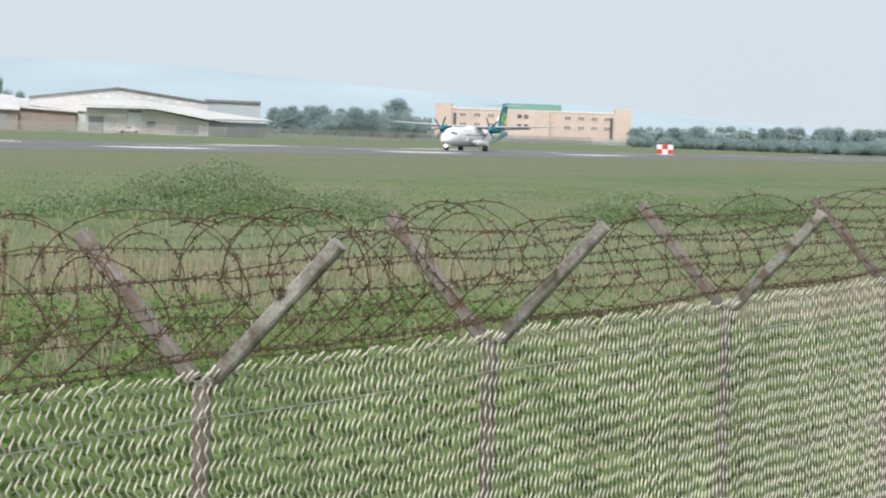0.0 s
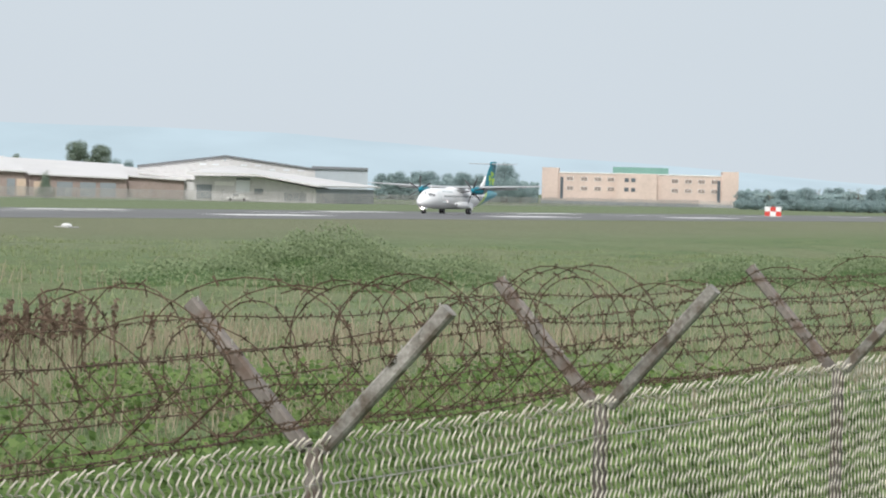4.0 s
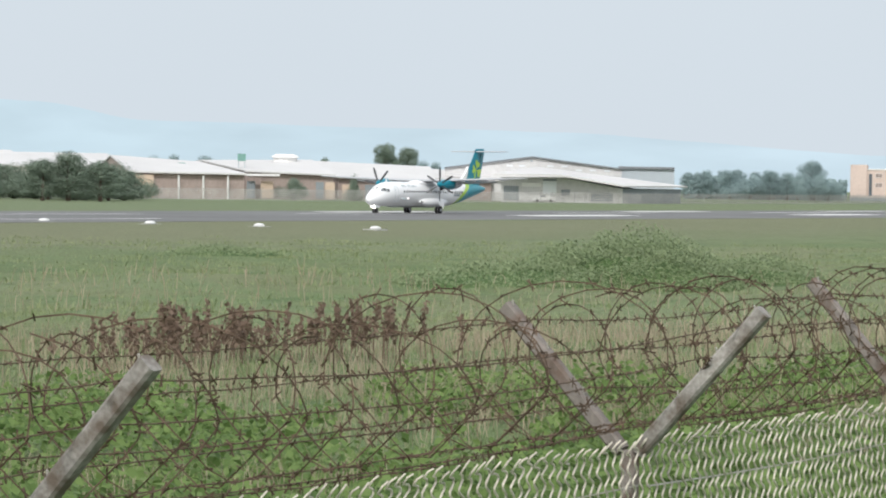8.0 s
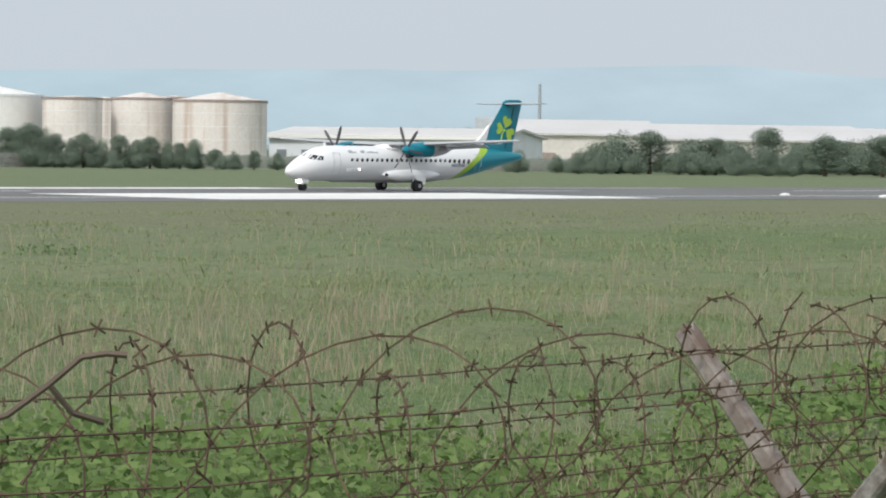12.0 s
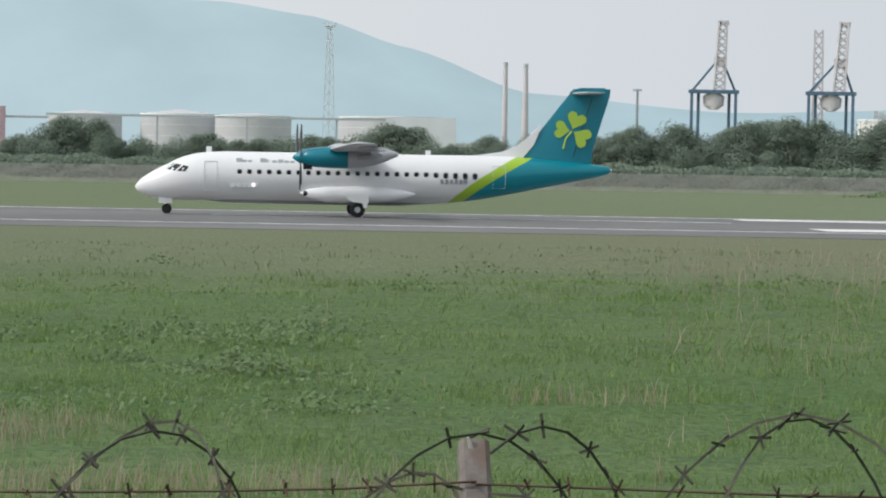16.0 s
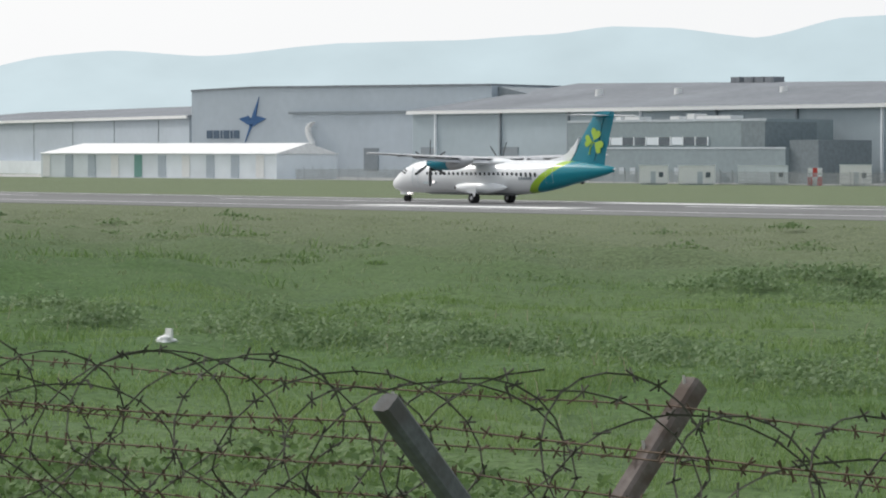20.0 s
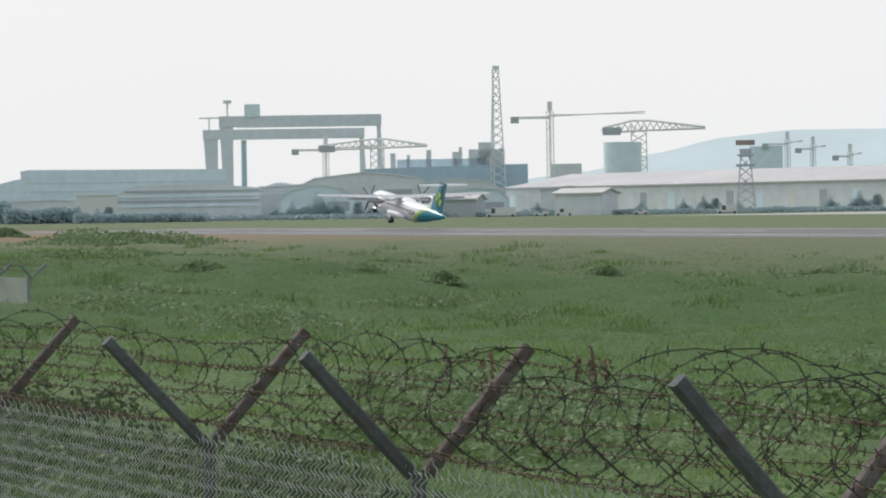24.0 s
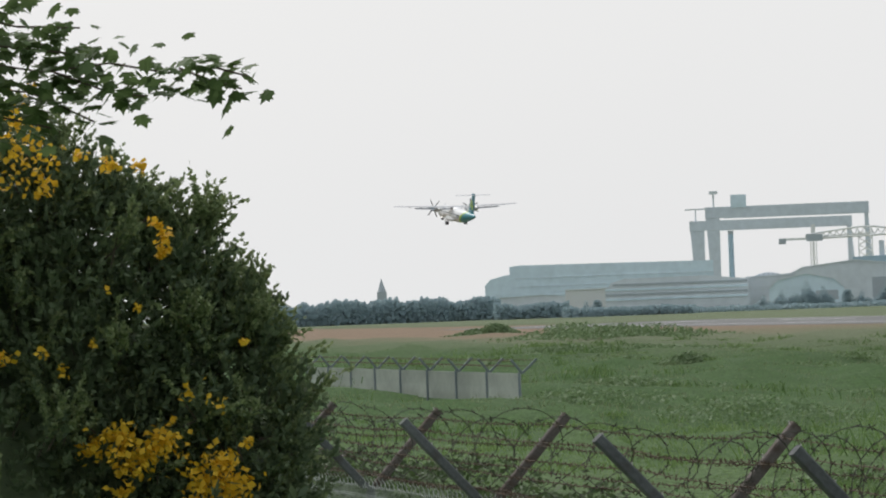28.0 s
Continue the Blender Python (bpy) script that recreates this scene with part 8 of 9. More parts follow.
    solo("rank_hummocks", blade_mesh(b_r, h_r, w_r + 0.00012 * np.linalg.norm(b_r[:, :2], axis=1), l_r, rng), BLADE_RANK, "hummocks of rank green grass at the end of the field", "grass", kind="stuff")

    # nettles and bindweed just behind the fence, shoulder to shoulder
    n = 110000
    r = rng.uniform(19, 50, n)
    a = np.radians(rng.uniform(31, 76, n))
    p = np.stack([np.sin(a) * r, np.cos(a) * r, np.zeros(n)], 1)
    p = p[(p[:, 1] > 6.0) & (p[:, 1] < 26)]
    f = patchy(p, 0.25, 9.0) + 0.5 * patchy(p, 0.9, 2.0)
    keep = f + 0.42 - 0.06 * np.clip(p[:, 1] - 15, 0, 11) > 0
    p, f = p[keep], f[keep]
    n = len(p)
    hgt = np.clip(0.16 + 0.62 * np.clip(f + 0.35, 0, 1), 0.12, 0.8)
    p[:, 2] = [lie(u, v) for u, v in p[:, :2]] + hgt * rng.uniform(0.35, 1.0, n)
    nn = rng.normal(size=(n, 3)) * 0.55 + np.array([-0.25, -0.45, 0.9])
    nn /= np.linalg.norm(nn, axis=1, keepdims=True)
    solo("nettle_bank", leaf_mesh(p, nn, rng.uniform(0.045, 0.10, n), rng), LEAF_WEED, "bright green nettles and bindweed behind the fence", "weeds", kind="stuff")

    # darker brambles and docks behind the left-hand mesh
    n = 70000
    p = np.stack([rng.uniform(-75, -6, n), np.zeros(n), np.zeros(n)], 1)
    p[:, 1] = fence_y(0) + 0.6 + rng.uniform(0, 1, n) ** 1.3 * np.clip(2.0 - 0.16 * p[:, 0], 3, 10)
    f = patchy(p, 0.2, 6.0) + 0.5 * patchy(p, 0.8, 3.0)
    p, f = p[f > -0.12], f[f > -0.12]
    n = len(p)
    p[:, 2] = [lie(u, v) for u, v in p[:, :2]] + np.clip(0.14 + 0.5 * np.clip(f + 0.2, 0, 1), 0.1, 0.55) * rng.uniform(0.3, 1.0, n)
    nn = rng.normal(size=(n, 3)) * 0.6 + np.array([0.3, -0.45, 0.85])
    nn /= np.linalg.norm(nn, axis=1, keepdims=True)
    solo("bramble_bank", leaf_mesh(p, nn, rng.uniform(0.045, 0.10, n), rng), leaves("bramble_leaves", (0.040, 0.068, 0.026), (0.105, 0.15, 0.06)), "dark green brambles and docks behind the chain link", "brambles", kind="stuff")

    q = np.stack([rng.uniform(-48, -1, 620), np.zeros(620), np.zeros(620)], 1)
    q[:, 1] = fence_y(0) + 1.2 + rng.uniform(0, 1, 620) ** 1.2 * (5 + 0.42 * np.clip(-q[:, 0], 0, 40))
    q = q[patchy(q, 0.22, 4.0) > 0.02]
    q[:, 2] = [lie(u, v) for u, v in q[:, :2]]
    solo("weed_bank", clumps(rng, q, 70, 170, 0.45, 0.45, 0.05), LEAF_BRAMBLE, "dark green weeds and brambles behind the fence", "weeds", kind="stuff")
    n = 26000
    x = rng.uniform(-62, -9, n)
    y = 5.3 + rng.uniform(0, 1, n) ** 1.3 * 3.2 + 0.012 * np.abs(x)
    p = np.stack([x, y, np.zeros(n)], 1)
    f = patchy(p, 0.35, 14.0)
    p[:, 2] = [lie(u, v) for u, v in p[:, :2]] + np.clip(0.35 + 0.6 * f, 0.1, 0.9) * rng.uniform(0.1, 1.0, n)
    nn = rng.normal(size=(n, 3)) * 0.7 + np.array([0, -0.3, 0.9])
    nn /= np.linalg.norm(nn, axis=1, keepdims=True)
    solo("fence_weeds", leaf_mesh(p, nn, rng.uniform(0.04, 0.10, n), rng), LEAF_BRAMBLE, "rank dark weeds grown up along the fence", "weeds", kind="stuff")


meadow()


def mound(x, y, rx, ry, h, seed, label, count=9000, leaf=0.075, material=None):
    """A hummock overgrown with brambles."""
    rng = np.random.default_rng(seed)
    t = thing("bramble_mound", label, "bush", Matrix.Translation((x, y, lie(x, y) - 0.1)))
    n = 24
    rings = []
    for zf, rf in ((-0.1, 1.0), (0.25, 0.9), (0.55, 0.68), (0.8, 0.42), (0.95, 0.15)):
        rings.append([(rx * rf * math.cos(i * math.tau / n), ry * rf * math.sin(i * math.tau / n), h * 0.6 * zf) for i in range(n)])
    smooth(part("earth", loft(rings), GRASS, t), 80)
    d = rng.uniform(0, 1, count) ** 0.5
    a = rng.uniform(0, 6.283, count)
    zz = h * np.clip(1 - d ** 2.0, 0, 1) * (0.85 + 0.3 * np.sin(a * 3 + d * 5 + seed) * np.sin(d * 7 + a * 2))
    p = np.stack([rx * d * np.cos(a), ry * d * np.sin(a), zz * rng.uniform(0.7, 1.1, count) + 0.1], 1)
    nn = rng.normal(size=(count, 3)) * 0.6 + np.array([0, -0.4, 0.9])
    nn /= np.linalg.norm(nn, axis=1, keepdims=True)
    tagged(part("bramble_foliage", leaf_mesh(p, nn, rng.uniform(0.6, 1.6, count) * leaf, rng), material or LEAF_MOUND, t, "green bramble leaves"), kind="stuff")


mound(104.5, 51.5, 4.2, 5.0, 1.95, 1, "large hummock overgrown with green brambles", 22000, 0.055)
mound(101, 54, 5.5, 4.2, 0.85, 21, "grassy foot of a bramble hummock", 7000, 0.06)
mound(108.5, 48.5, 3.2, 3.6, 0.95, 2, "bramble-covered shoulder of a hummock", 8000, 0.055)
mound(119, 40.5, 4.6, 3.4, 1.2, 3, "low bramble hummock among dry stalks", 9000, 0.055)
mound(128, 38, 5.5, 3.2, 1.35, 4, "low bramble hummock among dry stalks", 9000, 0.055)
mound(125, 82, 5, 1.6, 0.4, 5, "low dark tussock in the field", 2600, 0.06)


def weed_patch(x, y, rad, h, count, seed, label):
    rng = np.random.default_rng(seed)
    solo("weed_patch", clumps(rng, np.array([[0.0, 0.0, 0.0]]), count, count + 1, rad, h, 0.04 + 0.0006 * math.hypot(x, y)), LEAF_FIELD, label, "weeds", Matrix.Translation((x, y, lie(x, y))), kind="stuff")


weed_patch(-127, 76, 1.0, 0.9, 900, 31, "loose patch of taller green weeds in the field")
weed_patch(-124, 73, 0.7, 0.5, 500, 32, "loose patch of green weeds in the field")
weed_patch(-166, 112, 0.5, 1.1, 500, 33, "small bushy weed standing in the field")
weed_patch(-124, 55, 0.8, 0.5, 600, 34, "loose patch of green weeds in the field")
weed_patch(-215, 73, 4.0, 0.9, 2600, 35, "long low patch of rank weeds in the field")
weed_patch(-222, 70, 3.0, 0.7, 1800, 36, "long low patch of rank weeds in the field")
for x_b, y_b, r_b, h_b in ((-342, 104, 2.4, 1.2), (-334, 106, 3.0, 1.5), (-325, 104, 3.4, 1.8), (-317, 105, 3.2, 1.7), (-309, 103, 3.0, 1.4), (-300, 104, 2.6, 1.1), (-386, 113, 2.0, 1.3), (-392, 112, 1.6, 0.9)):
    weed_patch(x_b, y_b, r_b, h_b, 1500, int(-x_b), "bank of rank weeds towards the runway end")
weed_patch(-104, 46, 1.0, 0.4, 700, 37, "loose patch of green weeds in the field")
for az_b, far_b, h_b, n_b in ((11.81, 356, 1.1, 300), (13.15, 362, 0.5, 120), (13.91, 367, 0.8, 260), (14.78, 369, 1.0, 420), (15.19, 374, 0.9, 260)):
    q_b = spot(az_b, far_b)
    weed_patch(q_b.x, q_b.y, 1.1, h_b, n_b, 40 + int(az_b * 7), "small dark bush on the far verge")
weed_patch(-62, 40, 0.9, 0.35, 600, 38, "loose patch of green weeds in the field")


for x_b, y_b, r_b, h_b in ((-45.8, 20.4, 1.0, 0.5), (-39.0, 19.6, 1.1, 0.55), (-40.4, 18.4, 0.8, 0.5), (-34.7, 17.9, 1.0, 0.5), (-122.8, 41.0, 1.8, 0.7), (-103.4, 33.1, 1.4, 0.6), (-88.6, 33.3, 1.8, 0.6), (-94.0, 45.3, 1.2, 0.5), (-167.4, 59.8, 1.4, 0.7), (-180.1, 60.5, 1.6, 0.8), (-137, 69, 1.0, 0.8)):
    weed_patch(x_b, y_b, r_b, h_b, 1100, int(-x_b * 3), "dark low bramble patch in the rank grass")


def dock_clump(x, y, wide, count, seed, tall=1.0):
    rng = np.random.default_rng(seed)
    r = random.Random(seed)
    t = thing("dock_plants", "clump of tall brown dock plants gone to seed", "plant", Matrix.Translation((x, y, rise(y))))
    lines, pts = [], []
    for i in range(count):
        px, py = r.gauss(0, wide / 2), r.gauss(0, 0.8)
        h = r.uniform(0.8, 1.45) * tall
        tip = (px + r.uniform(-0.15, 0.15), py + r.uniform(-0.1, 0.1), h)
        lines.append([(px, py, -0.05), ((px + tip[0]) / 2, py, h * 0.5), tip])
        for k_d in range(26):
            f = 0.45 + 0.55 * k_d / 25
            pts.append((px + (tip[0] - px) * f + r.gauss(0, 0.035), py + (tip[1] - py) * f + r.gauss(0, 0.035), h * f))
    tagged(part("stem_cluster", wires(lines, 0.012, 4), DOCK, t), kind="stuff")
    p = np.array(pts)
    nn = rng.normal(size=p.shape)
    nn /= np.linalg.norm(nn, axis=1, keepdims=True)
    tagged(part("seed_head_cluster", leaf_mesh(p, nn, rng.uniform(0.04, 0.09, len(p)), rng), DOCK, t, "red-brown seed heads"), kind="stuff")


dock_clump(49.3, 32.8, 2.1, 80, 3, 0.8)
dock_clump(51.9, 30.6, 0.8, 32, 4, 0.85)
dock_clump(47.7, 33.7, 1.0, 12, 5, 0.5)
dock_clump(-46, 22.5, 0.8, 7, 6, 0.65)


# ---- gorse by the fence, a bare twig, litter ----
def gorse_sprigs(points, normals, rng, needles=12, length=0.045, width=0.0045):
    n = len(points)
    base = np.repeat(points, needles, 0)
    d = np.repeat(normals, needles, 0) + rng.normal(size=(n * needles, 3)) * 0.55
    d /= np.linalg.norm(d, axis=1, keepdims=True)
    along = rng.uniform(0, 1, (n * needles, 1)) * np.repeat(normals, needles, 0) * length * 1.9
    mid = base + along + d * length * 0.5
    s = np.cross(d, rng.normal(size=d.shape))
    s /= np.linalg.norm(s, axis=1, keepdims=True)
    v = np.empty((n * needles, 4, 3))
    v[:, 0], v[:, 1], v[:, 2], v[:, 3] = mid - d * length * 0.5, mid + s * width, mid + d * length * 0.5, mid - s * width
    m = n * needles
    me = bpy.data.meshes.new("sprigs")
    me.vertices.add(m * 4)
    me.vertices.foreach_set("co", v.reshape(-1))
    me.loops.add(m * 4)
    me.loops.foreach_set("vertex_index", np.arange(m * 4, dtype=np.int32))
    me.polygons.add(m)
    me.polygons.foreach_set("loop_start", np.arange(0, m * 4, 4, dtype=np.int32))
    me.polygons.foreach_set("loop_total", np.full(m, 4, dtype=np.int32))
    me.update(calc_edges=True)
    return me


def flower_cluster(parent, where_f, rad, count, seed, material=None):
    rng = np.random.default_rng(seed)
    p = np.array(where_f) + rng.normal(size=(count, 3)) * np.array([rad, rad, rad * 0.9])
    nn = rng.normal(size=(count, 3)) + np.array([0, 0, 0.5])
    nn /= np.linalg.norm(nn, axis=1, keepdims=True)
    tagged(part("flower_cluster", leaf_mesh(p, nn, rng.uniform(0.012, 0.021, count), rng, long=1.2), material or GORSE_FLOWER, parent, "cluster of deep yellow flowers"), kind="stuff")


def big_gorse():
    rng = np.random.default_rng(5)
    far = 8.5
    t = thing("gorse_bush", "large dark gorse bush with clusters of yellow flowers", "bush")

    def at(az, el, extra=0.0):
        p = spot(az, far + extra)
        return (p.x, p.y, up(el, far + extra))

    blobs = []
    for az, el, r in ((-83.2, 0.5, 0.44), (-81.4, -0.5, 0.38), (-79.9, -1.4, 0.33), (-80.9, 1.2, 0.22), (-79.5, 0.1, 0.21), (-78.6, -0.8, 0.22), (-78.2, -2.6, 0.24), (-82.6, 2.2, 0.24), (-81.4, 2.1, 0.16), (-79.9, 1.6, 0.13),
                      (-80.2, -4.0, 0.48), (-83.0, -3.5, 0.68), (-78.4, -5.0, 0.33), (-84.5, 2.4, 0.32), (-86.5, 0, 0.7), (-79.0, 0.9, 0.10), (-78.2, -0.1, 0.10), (-77.7, -1.5, 0.13), (-77.5, -2.6, 0.12)):
        x, y, z = at(az, el, 0.15 if r > 0.4 else 0.0)
        blobs.append((x, y, z, r * 0.92, r * 0.92, r))
    ps, ns = blob_points(blobs, 430, rng)
    nn = ns + np.array([0, 0, 0.7])
    nn /= np.linalg.norm(nn, axis=1, keepdims=True)
    part("foliage", gorse_sprigs(ps, nn, rng, 11, 0.026, 0.0055), GORSE_LEAF, t, "dark spiny gorse foliage")
    low = [(*at(az, el), r, r, r * 1.1) for az, el, r in ((-80.5, -8, 0.8), (-84, -10, 0.9))]
    pl, nl = blob_points(low, 90, rng)
    part("foliage", gorse_sprigs(pl, nl, rng, 10, 0.05, 0.010), GORSE_LEAF, t, "dark lower growth")

    # sprays of stout upright shoots all over the outside and standing out along the edge
    ids = rng.choice(len(ps), 420, replace=False)
    roots, axes_s = [ps[ids]], [ns[ids] * 0.7 + np.array([0.12, -0.1, 0.7])]
    for az, el, n_s in ((-82.2, 3.5, 3), (-81.3, 2.9, 4), (-80.7, 2.75, 3), (-80.2, 2.75, 4), (-79.5, 2.25, 4), (-79.1, 2.15, 3), (-78.7, 1.95, 4), (-78.35, 1.95, 4), (-78.6, 1.4, 3), (-78.3, 1.0, 3), (-77.8, 0.72, 4), (-77.4, 0.35, 4), (-77.45, -0.1, 3),
                         (-77.5, -0.6, 3), (-77.0, -1.2, 4), (-77.1, -1.7, 3), (-76.95, -2.2, 3), (-77.0, -2.9, 4), (-77.0, -3.6, 4), (-79.9, 2.2, 4), (-80.5, 2.2, 4), (-79.2, 1.6, 4), (-78.8, 1.0, 4), (-78.2, 0.4, 4), (-77.9, -0.4, 4)):
        c = np.array(at(az - 0.5, el - 0.35))
        roots.append(c + rng.normal(size=(n_s, 3)) * np.array([0.022, 0.03, 0.022]))
        axes_s.append(np.tile(np.array([0.15, 0.4, 0.75]), (n_s, 1)) + rng.normal(size=(n_s, 3)) * 0.2)
    roots, axes_s = np.concatenate(roots), np.concatenate(axes_s)
    shoots = 6
    base = np.repeat(roots, shoots, 0) + rng.normal(size=(len(roots) * shoots, 3)) * 0.012
    axis = np.repeat(axes_s, shoots, 0) + rng.normal(size=(len(roots) * shoots, 3)) * 0.34
    axis /= np.linalg.norm(axis, axis=1, keepdims=True)
    length = rng.uniform(0.05, 0.125, len(base))
    steps = np.linspace(0, 1, 8)
    sp = (base[:, None, :] + axis[:, None, :] * (steps[None, :, None] * length[:, None, None])).reshape(-1, 3)
    part("shoot", gorse_sprigs(sp, np.repeat(axis, 8, 0), rng, 6, 0.016, 0.0050), GORSE_SHOOT, t, "stout upright green shoots")
    tagged(part("twig", wires([[b - a * 0.05, b + a * 0.6 * l] for b, a, l in zip([Vector(v) for v in base[::3]], [Vector(v) for v in axis[::3]], length[::3])], 0.0018), BARK, t), kind="stuff")
    for az, el, r in ((-83.2, 0.5, 0.36), (-81.4, -0.5, 0.30), (-79.9, -1.4, 0.26), (-80.2, -4.0, 0.42), (-83.0, -3.5, 0.6), (-86.5, 0, 0.6), (-80.5, -8, 0.7), (-84, -10, 0.8)):
        x, y, z = at(az, el, 0.18)
        r *= 0.82
        rings = [[(x + r * math.sin(v) * math.cos(i * math.tau / 10), y + r * math.sin(v) * math.sin(i * math.tau / 10), z + r * math.cos(v)) for i in range(10)] for v in (0.15, 0.8, 1.6, 2.4, 3.0)]
        part("dense_core", loft(rings), GORSE_LEAF, t, "dense dark inner growth")
    bm = bmesh.new()
    g = spot(-83, far + 0.1)
    for i in range(6):
        a = i * 1.05
        tube(bm, (g.x, g.y, 0.4), (g.x + 0.5 * math.cos(a), g.y + 0.5 * math.sin(a), 2.6), 0.05, 0.02, 6)
    tagged(part("stem_cluster", bm, BARK, t), kind="stuff")
    for j, (az, el, rad, c) in enumerate(((-80.27, -2.0, 0.030, 120), (-80.05, -2.45, 0.030, 120), (-80.76, -2.15, 0.022, 60), (-79.46, -2.08, 0.026, 80), (-79.7, -2.2, 0.02, 40), (-78.74, -2.73, 0.036, 150), (-78.3, -2.9, 0.030, 100), (-78.9, -3.2, 0.026, 80), (-78.5, -2.45, 0.022, 60), (-80.26, -2.95, 0.016, 30),
                                          (-80.4, -3.6, 0.03, 90), (-80.9, -3.9, 0.028, 70), (-81.86, 3.78, 0.04, 60), (-81.56, 3.03, 0.035, 56), (-82.04, 3.29, 0.04, 60), (-81.46, 2.46, 0.022, 34), (-82.2, 2.6, 0.03, 30), (-79.37, 1.48, 0.016, 36), (-79.45, 1.2, 0.012, 20), (-79.5, 1.75, 0.012, 18), (-82.29, -0.5, 0.018, 30), (-81.56, -0.45, 0.01, 10), (-81.2, -0.75, 0.01, 10),
                                          (-79.77, 2.81, 0.014, 20), (-80.26, 2.87, 0.014, 24), (-80.8, 3.0, 0.012, 16), (-80.38, 0.66, 0.006, 5), (-78.04, -0.36, 0.006, 5), (-79.32, -1.72, 0.008, 7), (-78.02, -2.1, 0.010, 10), (-79.9, 0.3, 0.008, 6), (-80.7, -0.3, 0.008, 6), (-79.0, -1.2, 0.02, 10), (-78.6, -1.4, 0.02, 10))):
        flower_cluster(t, at(az, el, -0.36), rad * 0.85, c, 60 + j)


big_gorse()


def sycamore():
    r = random.Random(9)
    far = 7.2
    t = thing("sycamore_tree", "sycamore tree with a leafy branch of lobed green leaves", "tree")

    def at(az, el, extra=0.0):
        p = spot(az, far + extra)
        return Vector((p.x, p.y, up(el, far + extra)))

    foot = spot(-96, 8.2)
    part("trunk", tube(bmesh.new(), (foot.x, foot.y, 0.3), (foot.x, foot.y, 6.5), 0.16, 0.09, 10), BARK, t)
    ways = [(at(-86, 5.0), at(-83, 4.8), at(-81.4, 4.5), at(-80.2, 4.62), at(-79.2, 4.42), at(-78.4, 4.5), at(-77.8, 4.32)), (at(-86, 6.0), at(-83, 5.6), at(-81.8, 5.3), at(-80.7, 5.25)), (at(-86, 5.4), at(-83, 5.1), at(-81.6, 4.9), at(-80.4, 4.75)), (at(-86, 4.6), at(-83, 4.3), at(-81.6, 4.15), at(-80.5, 3.6)),
            (at(-83.4, 4.3), at(-82.4, 3.8), at(-81.2, 3.5)), (at(-81.2, 4.5), at(-80.2, 4.1), at(-79.6, 4.02)), (at(-79.0, 4.5), at(-78.4, 4.25), at(-77.9, 4.1)), (at(-84, 6.2), at(-82.6, 5.9), at(-81.6, 5.75))]
    bm = bmesh.new()
    for w in ways:
        for a, b in zip(w, w[1:]):
            tube(bm, a, b, 0.0028, 0.0022, 5)
    tube(bm, (foot.x, foot.y, 4.2), ways[0][0], 0.05, 0.02, 6)
    part("branch", bm, BARK, t)
    # a lobed leaf with a fold
    out_l = [(0, 0), (0.22, -0.08), (0.42, 0.10), (0.30, 0.22), (0.55, 0.42), (0.36, 0.46), (0.40, 0.66), (0.18, 0.62), (0, 1.0)]
    bm = bmesh.new()
    mid0, mid1 = bm.verts.new((0, 0, 0)), bm.verts.new((0, 1.0, -0.12))
    for s in (-1, 1):
        vs = [bm.verts.new((s * x, y, -0.2 * abs(x) - 0.1 * y * y)) for x, y in out_l[1:-1]]
        bm.faces.new([mid0, *vs, mid1] if s > 0 else [mid1, *vs[::-1], mid0])
    me = to_mesh("leaf", bm, MAPLE)
    for w in ways:
        for a, b in zip(w, w[1:]):
            n = max(5, int((b - a).length / 0.005))
            for i in range(n):
                p = a.lerp(b, i / n) + Vector((r.gauss(0, 0.05), r.gauss(0, 0.022), r.gauss(-0.008, 0.026)))
                s = r.uniform(0.026, 0.052)
                m = Matrix.Translation(p) @ Euler((r.uniform(-1.0, 0.5), r.uniform(-0.6, 0.6), r.uniform(0, 6.28))).to_matrix().to_4x4() @ Matrix.Diagonal((s, s, s, 1))
                part("leaf", me, None, t, m=m)


sycamore()


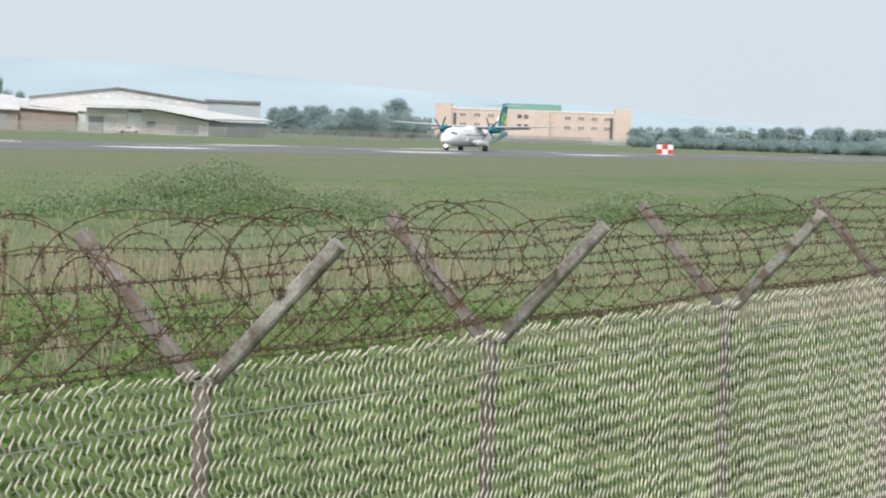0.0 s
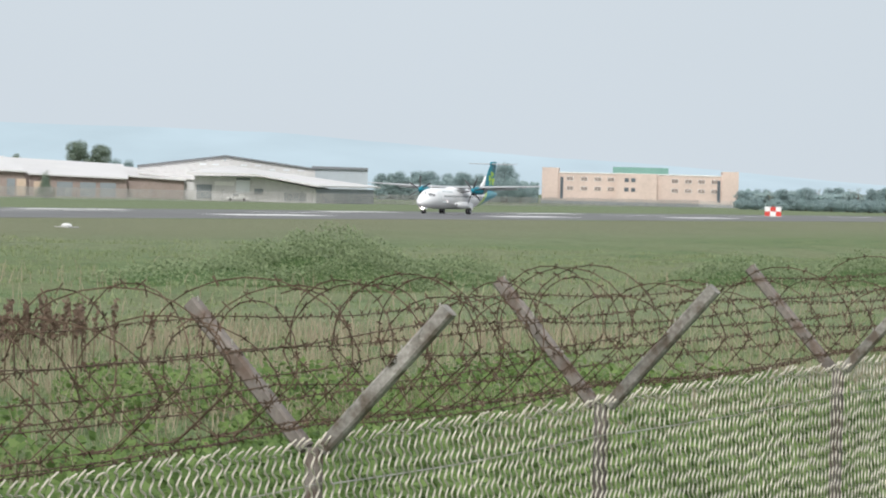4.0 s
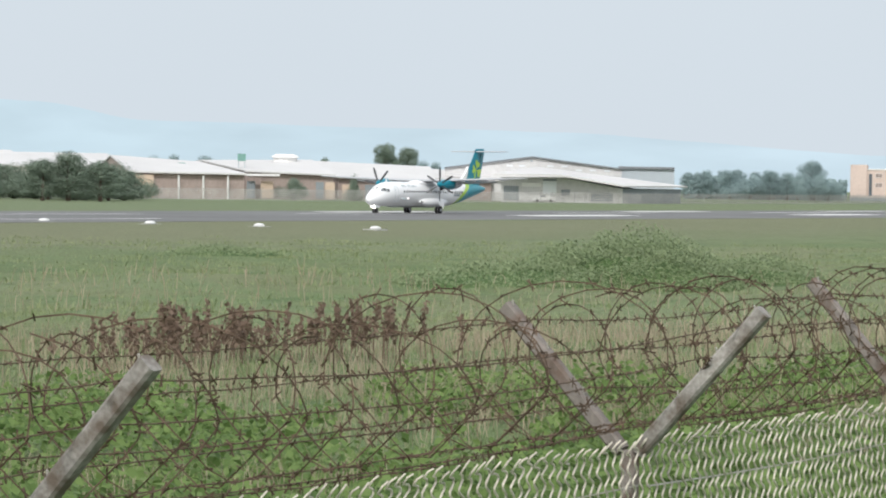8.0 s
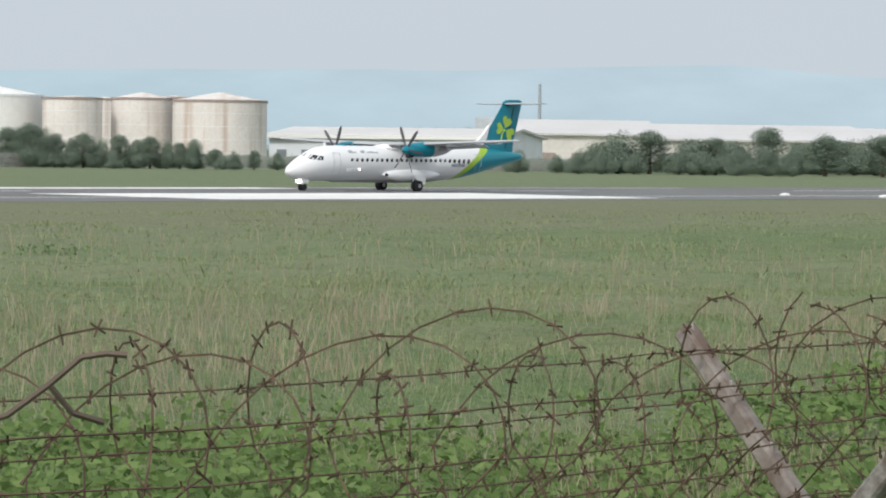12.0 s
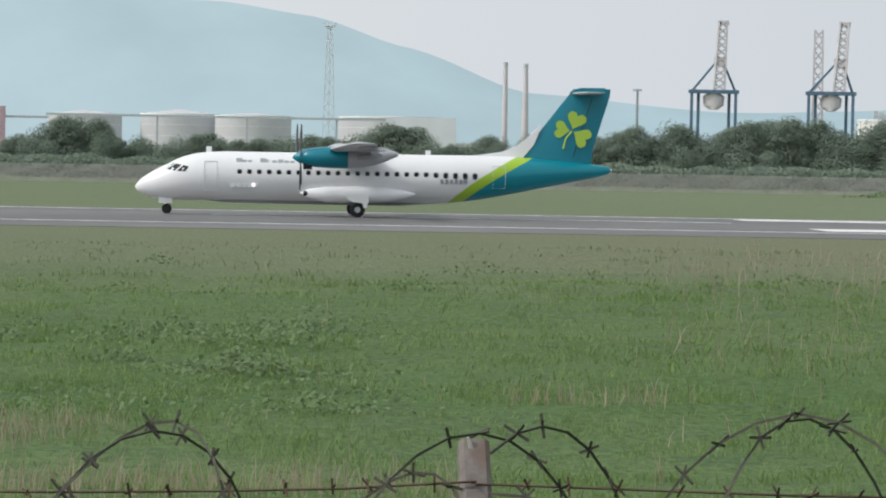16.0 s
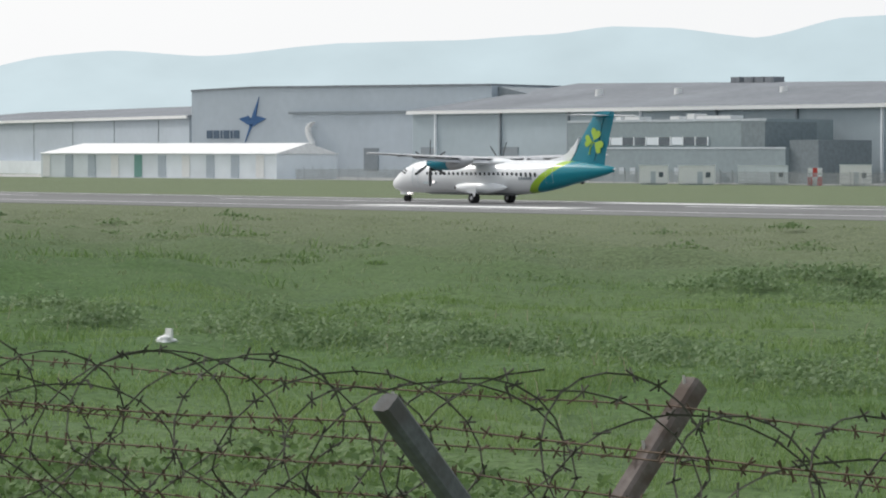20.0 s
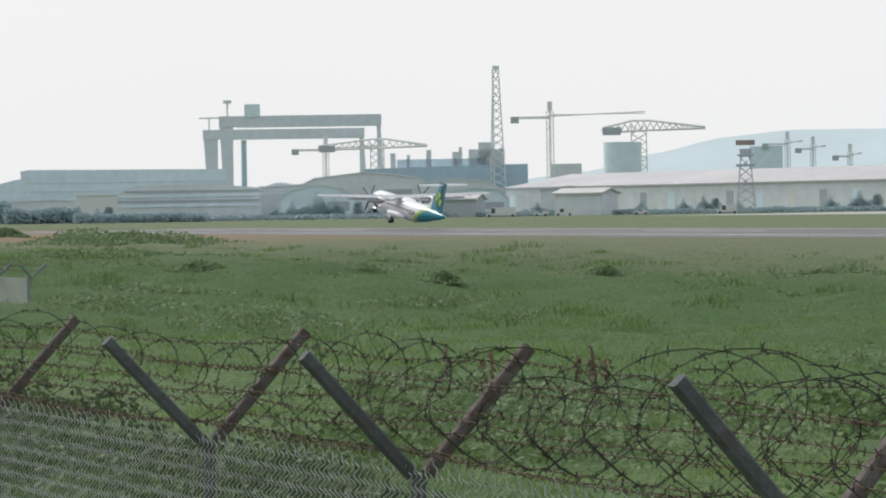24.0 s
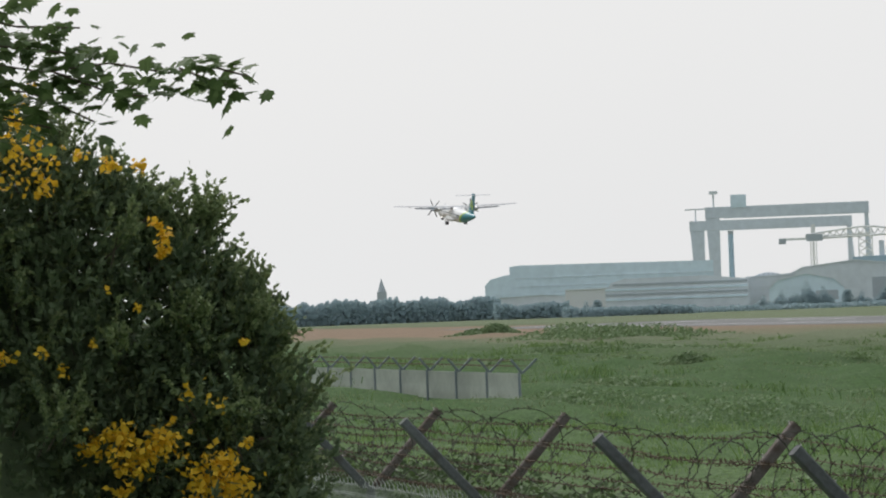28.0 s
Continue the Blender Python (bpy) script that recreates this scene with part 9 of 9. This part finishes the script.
def fence_gorse():
    rng = np.random.default_rng(15)
    t = thing("gorse_shrub", "straggly gorse shrub with yellow flowers growing through the fence", "bush", Matrix.Translation((0, 0, 0)))
    tops = [(35.75, -3.5), (37.55, -3.2), (37.15, -3.7), (36.95, -3.95), (36.15, -3.85), (34.6, -4.7)]
    lines, pts = [], []
    for az, el in tops:
        far = 7.3
        p = spot(az, far)
        top = Vector((p.x, p.y, up(el, far)))
        foot = Vector((4.4, 6.0, 0.4))
        lines.append([foot, foot.lerp(top, 0.5) + Vector((0.04, 0, 0.12)), top])
        for k_g in range(34):
            f = rng.uniform(0.84, 1.0)
            pts.append(np.array(foot.lerp(top, f)) + rng.normal(size=3) * np.array([0.05, 0.04, 0.03]) * (1.25 - f * 0.6))
    tagged(part("stem_cluster", wires(lines, 0.005, 5), BARK, t), kind="stuff")
    p = np.array(pts)
    nn = rng.normal(size=p.shape) * 0.5 + np.array([0, 0, 1.0])
    nn /= np.linalg.norm(nn, axis=1, keepdims=True)
    part("foliage", gorse_sprigs(p, nn, rng, 10, 0.03, 0.004), LEAF_HEDGE, t, "olive spiny foliage")
    for j, (az, el) in enumerate(tops[:4]):
        q = spot(az, 7.25)
        for k_g in range(3):
            flower_cluster(t, (q.x + rng.normal() * 0.05, q.y, up(el, 7.25) - 0.02 + rng.normal() * 0.03), 0.022, 40, 100 + j * 7 + k_g, FADED_FLOWER)
    tw_t = thing("bare_twig", "bare grey-brown twig caught in the barbed wire", "twig")
    pts = []
    for az, el in ((37.95, -4.85), (38.6, -4.62), (39.3, -4.1), (39.85, -3.62), (40.3, -3.55), (40.65, -3.58)):
        q = spot(az, 5.6)
        pts.append((q.x, q.y, up(el, 5.6)))
    part("stem", wires([pts, [pts[2], (pts[2][0] + 0.05, pts[2][1], pts[2][2] - 0.05), (pts[2][0] + 0.12, pts[2][1], pts[2][2] - 0.07)]], 0.006, 5), BARK, tw_t)


fence_gorse()
lit = thing("litter", "crumpled white plastic litter lying in the grass", "litter", Matrix.Translation((-47.8, 36, rise(36) + 0.1)))
bm = bmesh.new()
bmesh.ops.create_icosphere(bm, subdivisions=3, radius=0.17)
for v in bm.verts:
    v.co *= 1 + 0.5 * noise.noise(v.co * 9)
    v.co.z *= 0.8
part("bag", bm, TRIM_WHITE, lit)
part("flap", boxes((-0.02, 0.16, -0.02, 0.02, 0.05, 0.26)), TRIM_WHITE, lit)


def return_fence():
    t = thing("return_fence", "far stretch of pale mesh fence with forked posts", "fence")
    x0, x1, y = -143.5, -110.3, 33.2
    top = 1.15
    for i in range(9):
        x = x0 + (x1 - x0) * i / 8
        p = part("post", square_bar(bmesh.new(), (x, y - 0.12, 0), (x, y - 0.12, top + 0.05), 0.08), GREY_DARK, t)
        part("arm", square_bar(bmesh.new(), (x, y, top), (x + 0.15, y - 0.45, top + 0.5), 0.08), GREY_DARK, p)
        part("arm", square_bar(bmesh.new(), (x, y, top), (x + 0.3, y + 0.45, top + 0.5), 0.08), GREY_DARK, p)
    lines = []
    for k_f in range(420):
        x = x0 + (x1 - x0) * k_f / 420
        lines.append([(x, y - 0.06, 0.1), (x + 0.05, y - 0.06, top)])
        lines.append([(x + 0.05, y - 0.06, 0.1), (x, y - 0.06, top)])
    tagged(part("mesh_panel", wires(lines, 0.02, 3), paint("dull_pale_mesh", (0.56, 0.57, 0.52), 0.7, var=0.2, scale=0.4), t, "pale chain link mesh"), kind="stuff")
    rails = [[(x0, y + dy, top + dz), (x1, y + dy, top + dz)] for dy, dz in ((-0.4, 0.45), (-0.2, 0.25), (0.4, 0.45), (0.2, 0.25))]
    for rail in rails:
        part("barbed_strand", wires([rail], 0.012, 3), RUST, t)


return_fence()


# ---- two birds that fly past low over the fence ----
def bird(name_label):
    dark = paint("dark_plumage", (0.11, 0.11, 0.115), 0.8, var=0.1, scale=8)
    t = thing("bird", name_label, "bird", None, "birds in flight")
    body = loft([[(x, r * math.cos(i * math.tau / 10), r * 0.8 * math.sin(i * math.tau / 10)) for i in range(10)] for x, r in ((-0.17, 0.004), (-0.13, 0.022), (-0.06, 0.04), (0.03, 0.042), (0.10, 0.022), (0.19, 0.02), (0.22, 0.004))])
    smooth(part("body", body, dark, t), 60)
    ws_b = []
    for s in (-1, 1):
        w = loft([[(x, s * y, z) for x, y, z in r] for r in (((-0.06, 0.02, 0.02), (0.07, 0.02, 0.02), (0.07, 0.02, 0.008), (-0.06, 0.02, 0.008)), ((-0.10, 0.14, 0.05), (0.04, 0.14, 0.045), (0.04, 0.14, 0.036), (-0.10, 0.14, 0.04)), ((0.02, 0.31, 0.03), (0.08, 0.30, 0.03), (0.08, 0.30, 0.026), (0.02, 0.31, 0.026)))])
        ws_b.append((part("wing", w, dark, t), s))
    return t, ws_b


BIRDS = [bird("dark bird gliding low with wings spread") for _ in range(3)]

# ---- what moves ----
def motions():
    # seconds, the nose's place along the runway, wheel height, nose-up angle
    run = [(0, 458.4, 0, 0), (1, 450.8, 0, 0), (2, 440.2, 0, 0), (3, 427.2, 0, 0), (4.5, 401.0, 0, 0), (6, 368.4, 0, 0), (7, 342.4, 0, 0), (8, 314.2, 0, 0), (9, 283.3, 0, 0),
           (10, 250.3, 0, 0), (11, 214.5, 0, 0), (12, 175.5, 0, 0), (13, 135.0, 0, 0), (13.5, 113.2, 0, 0), (14.5, 67.3, 0, 0), (15.5, 20.2, 0, 0), (16, -4.3, 0, 0), (16.4, -24.2, 0, 0),
           (17, -54.8, 0, 0), (17.5, -80.5, 0, 0), (18, -105.9, 0, 0), (18.5, -132.4, 0, 0), (19, -159.8, 0, 0), (20, -215.3, 0, 0), (21, -271.5, 0, 0), (22, -330.0, 0.0, 0.4),
           (22.5, -359.5, 0.0, 3.0), (23.5, -418.5, 0.2, 7.5), (24.5, -476.5, 2.6, 8.5), (25, -505.0, 4.3, 8.5), (26, -563.5, 8.4, 8.0), (27, -621.8, 14.6, 7.5), (28, -678.0, 21.4, 7.0)]
    walk(PLANE, [(t, pose(x + GEAR, 186.9, z + 0.02, 0, up_angle, 0)) for t, x, z, up_angle in run])
    for hub, side in PROPS:
        walk(hub, [(i * 0.1, pose(9.45 - GEAR, side * 4.05, 3.34, 67 * i + 20 * side, 0, 0)) for i in range(281)])

    for (b, wings), (x0, y0, z0, vx, vy, vz) in zip(BIRDS[:2], ((32.4, 23.5, 4.68, 6.2, -10.0, 0.68), (33.1, 22.5, 3.96, 5.6, -9.8, 1.6))):
        walk(b, [(t, pose(x0 + vx * (t - 9), y0 + vy * (t - 9), z0 + vz * max(t - 9, -0.5), 0, 0, 122)) for t in (0, 8.5, 9, 28)])
        for w, s in wings:
            walk(w, [(i * 0.1, pose(0, 0, 0, s * 28 * math.sin(i * 1.9), 0, 0)) for i in range(281)])
    # the third climbs away early on
    b, wings = BIRDS[2]
    walk(b, [(t, pose(*at, 0, 0, 200)) for t, at in ((0, (89.29, 14.49, 2.00)), (0.9, (86.94, 23.23, 6.48)), (1.0, (86.68, 24.21, 7.78)), (1.1, (86.40, 25.18, 9.09)), (1.8, (84.41, 31.97, 18.21)), (28, (-57.79, 174.08, 89.31)))])
    for w, s in wings:
        walk(w, [(i * 0.1, pose(0, 0, 0, s * 28 * math.sin(i * 1.7), 0, 0)) for i in range(281)])


motions()
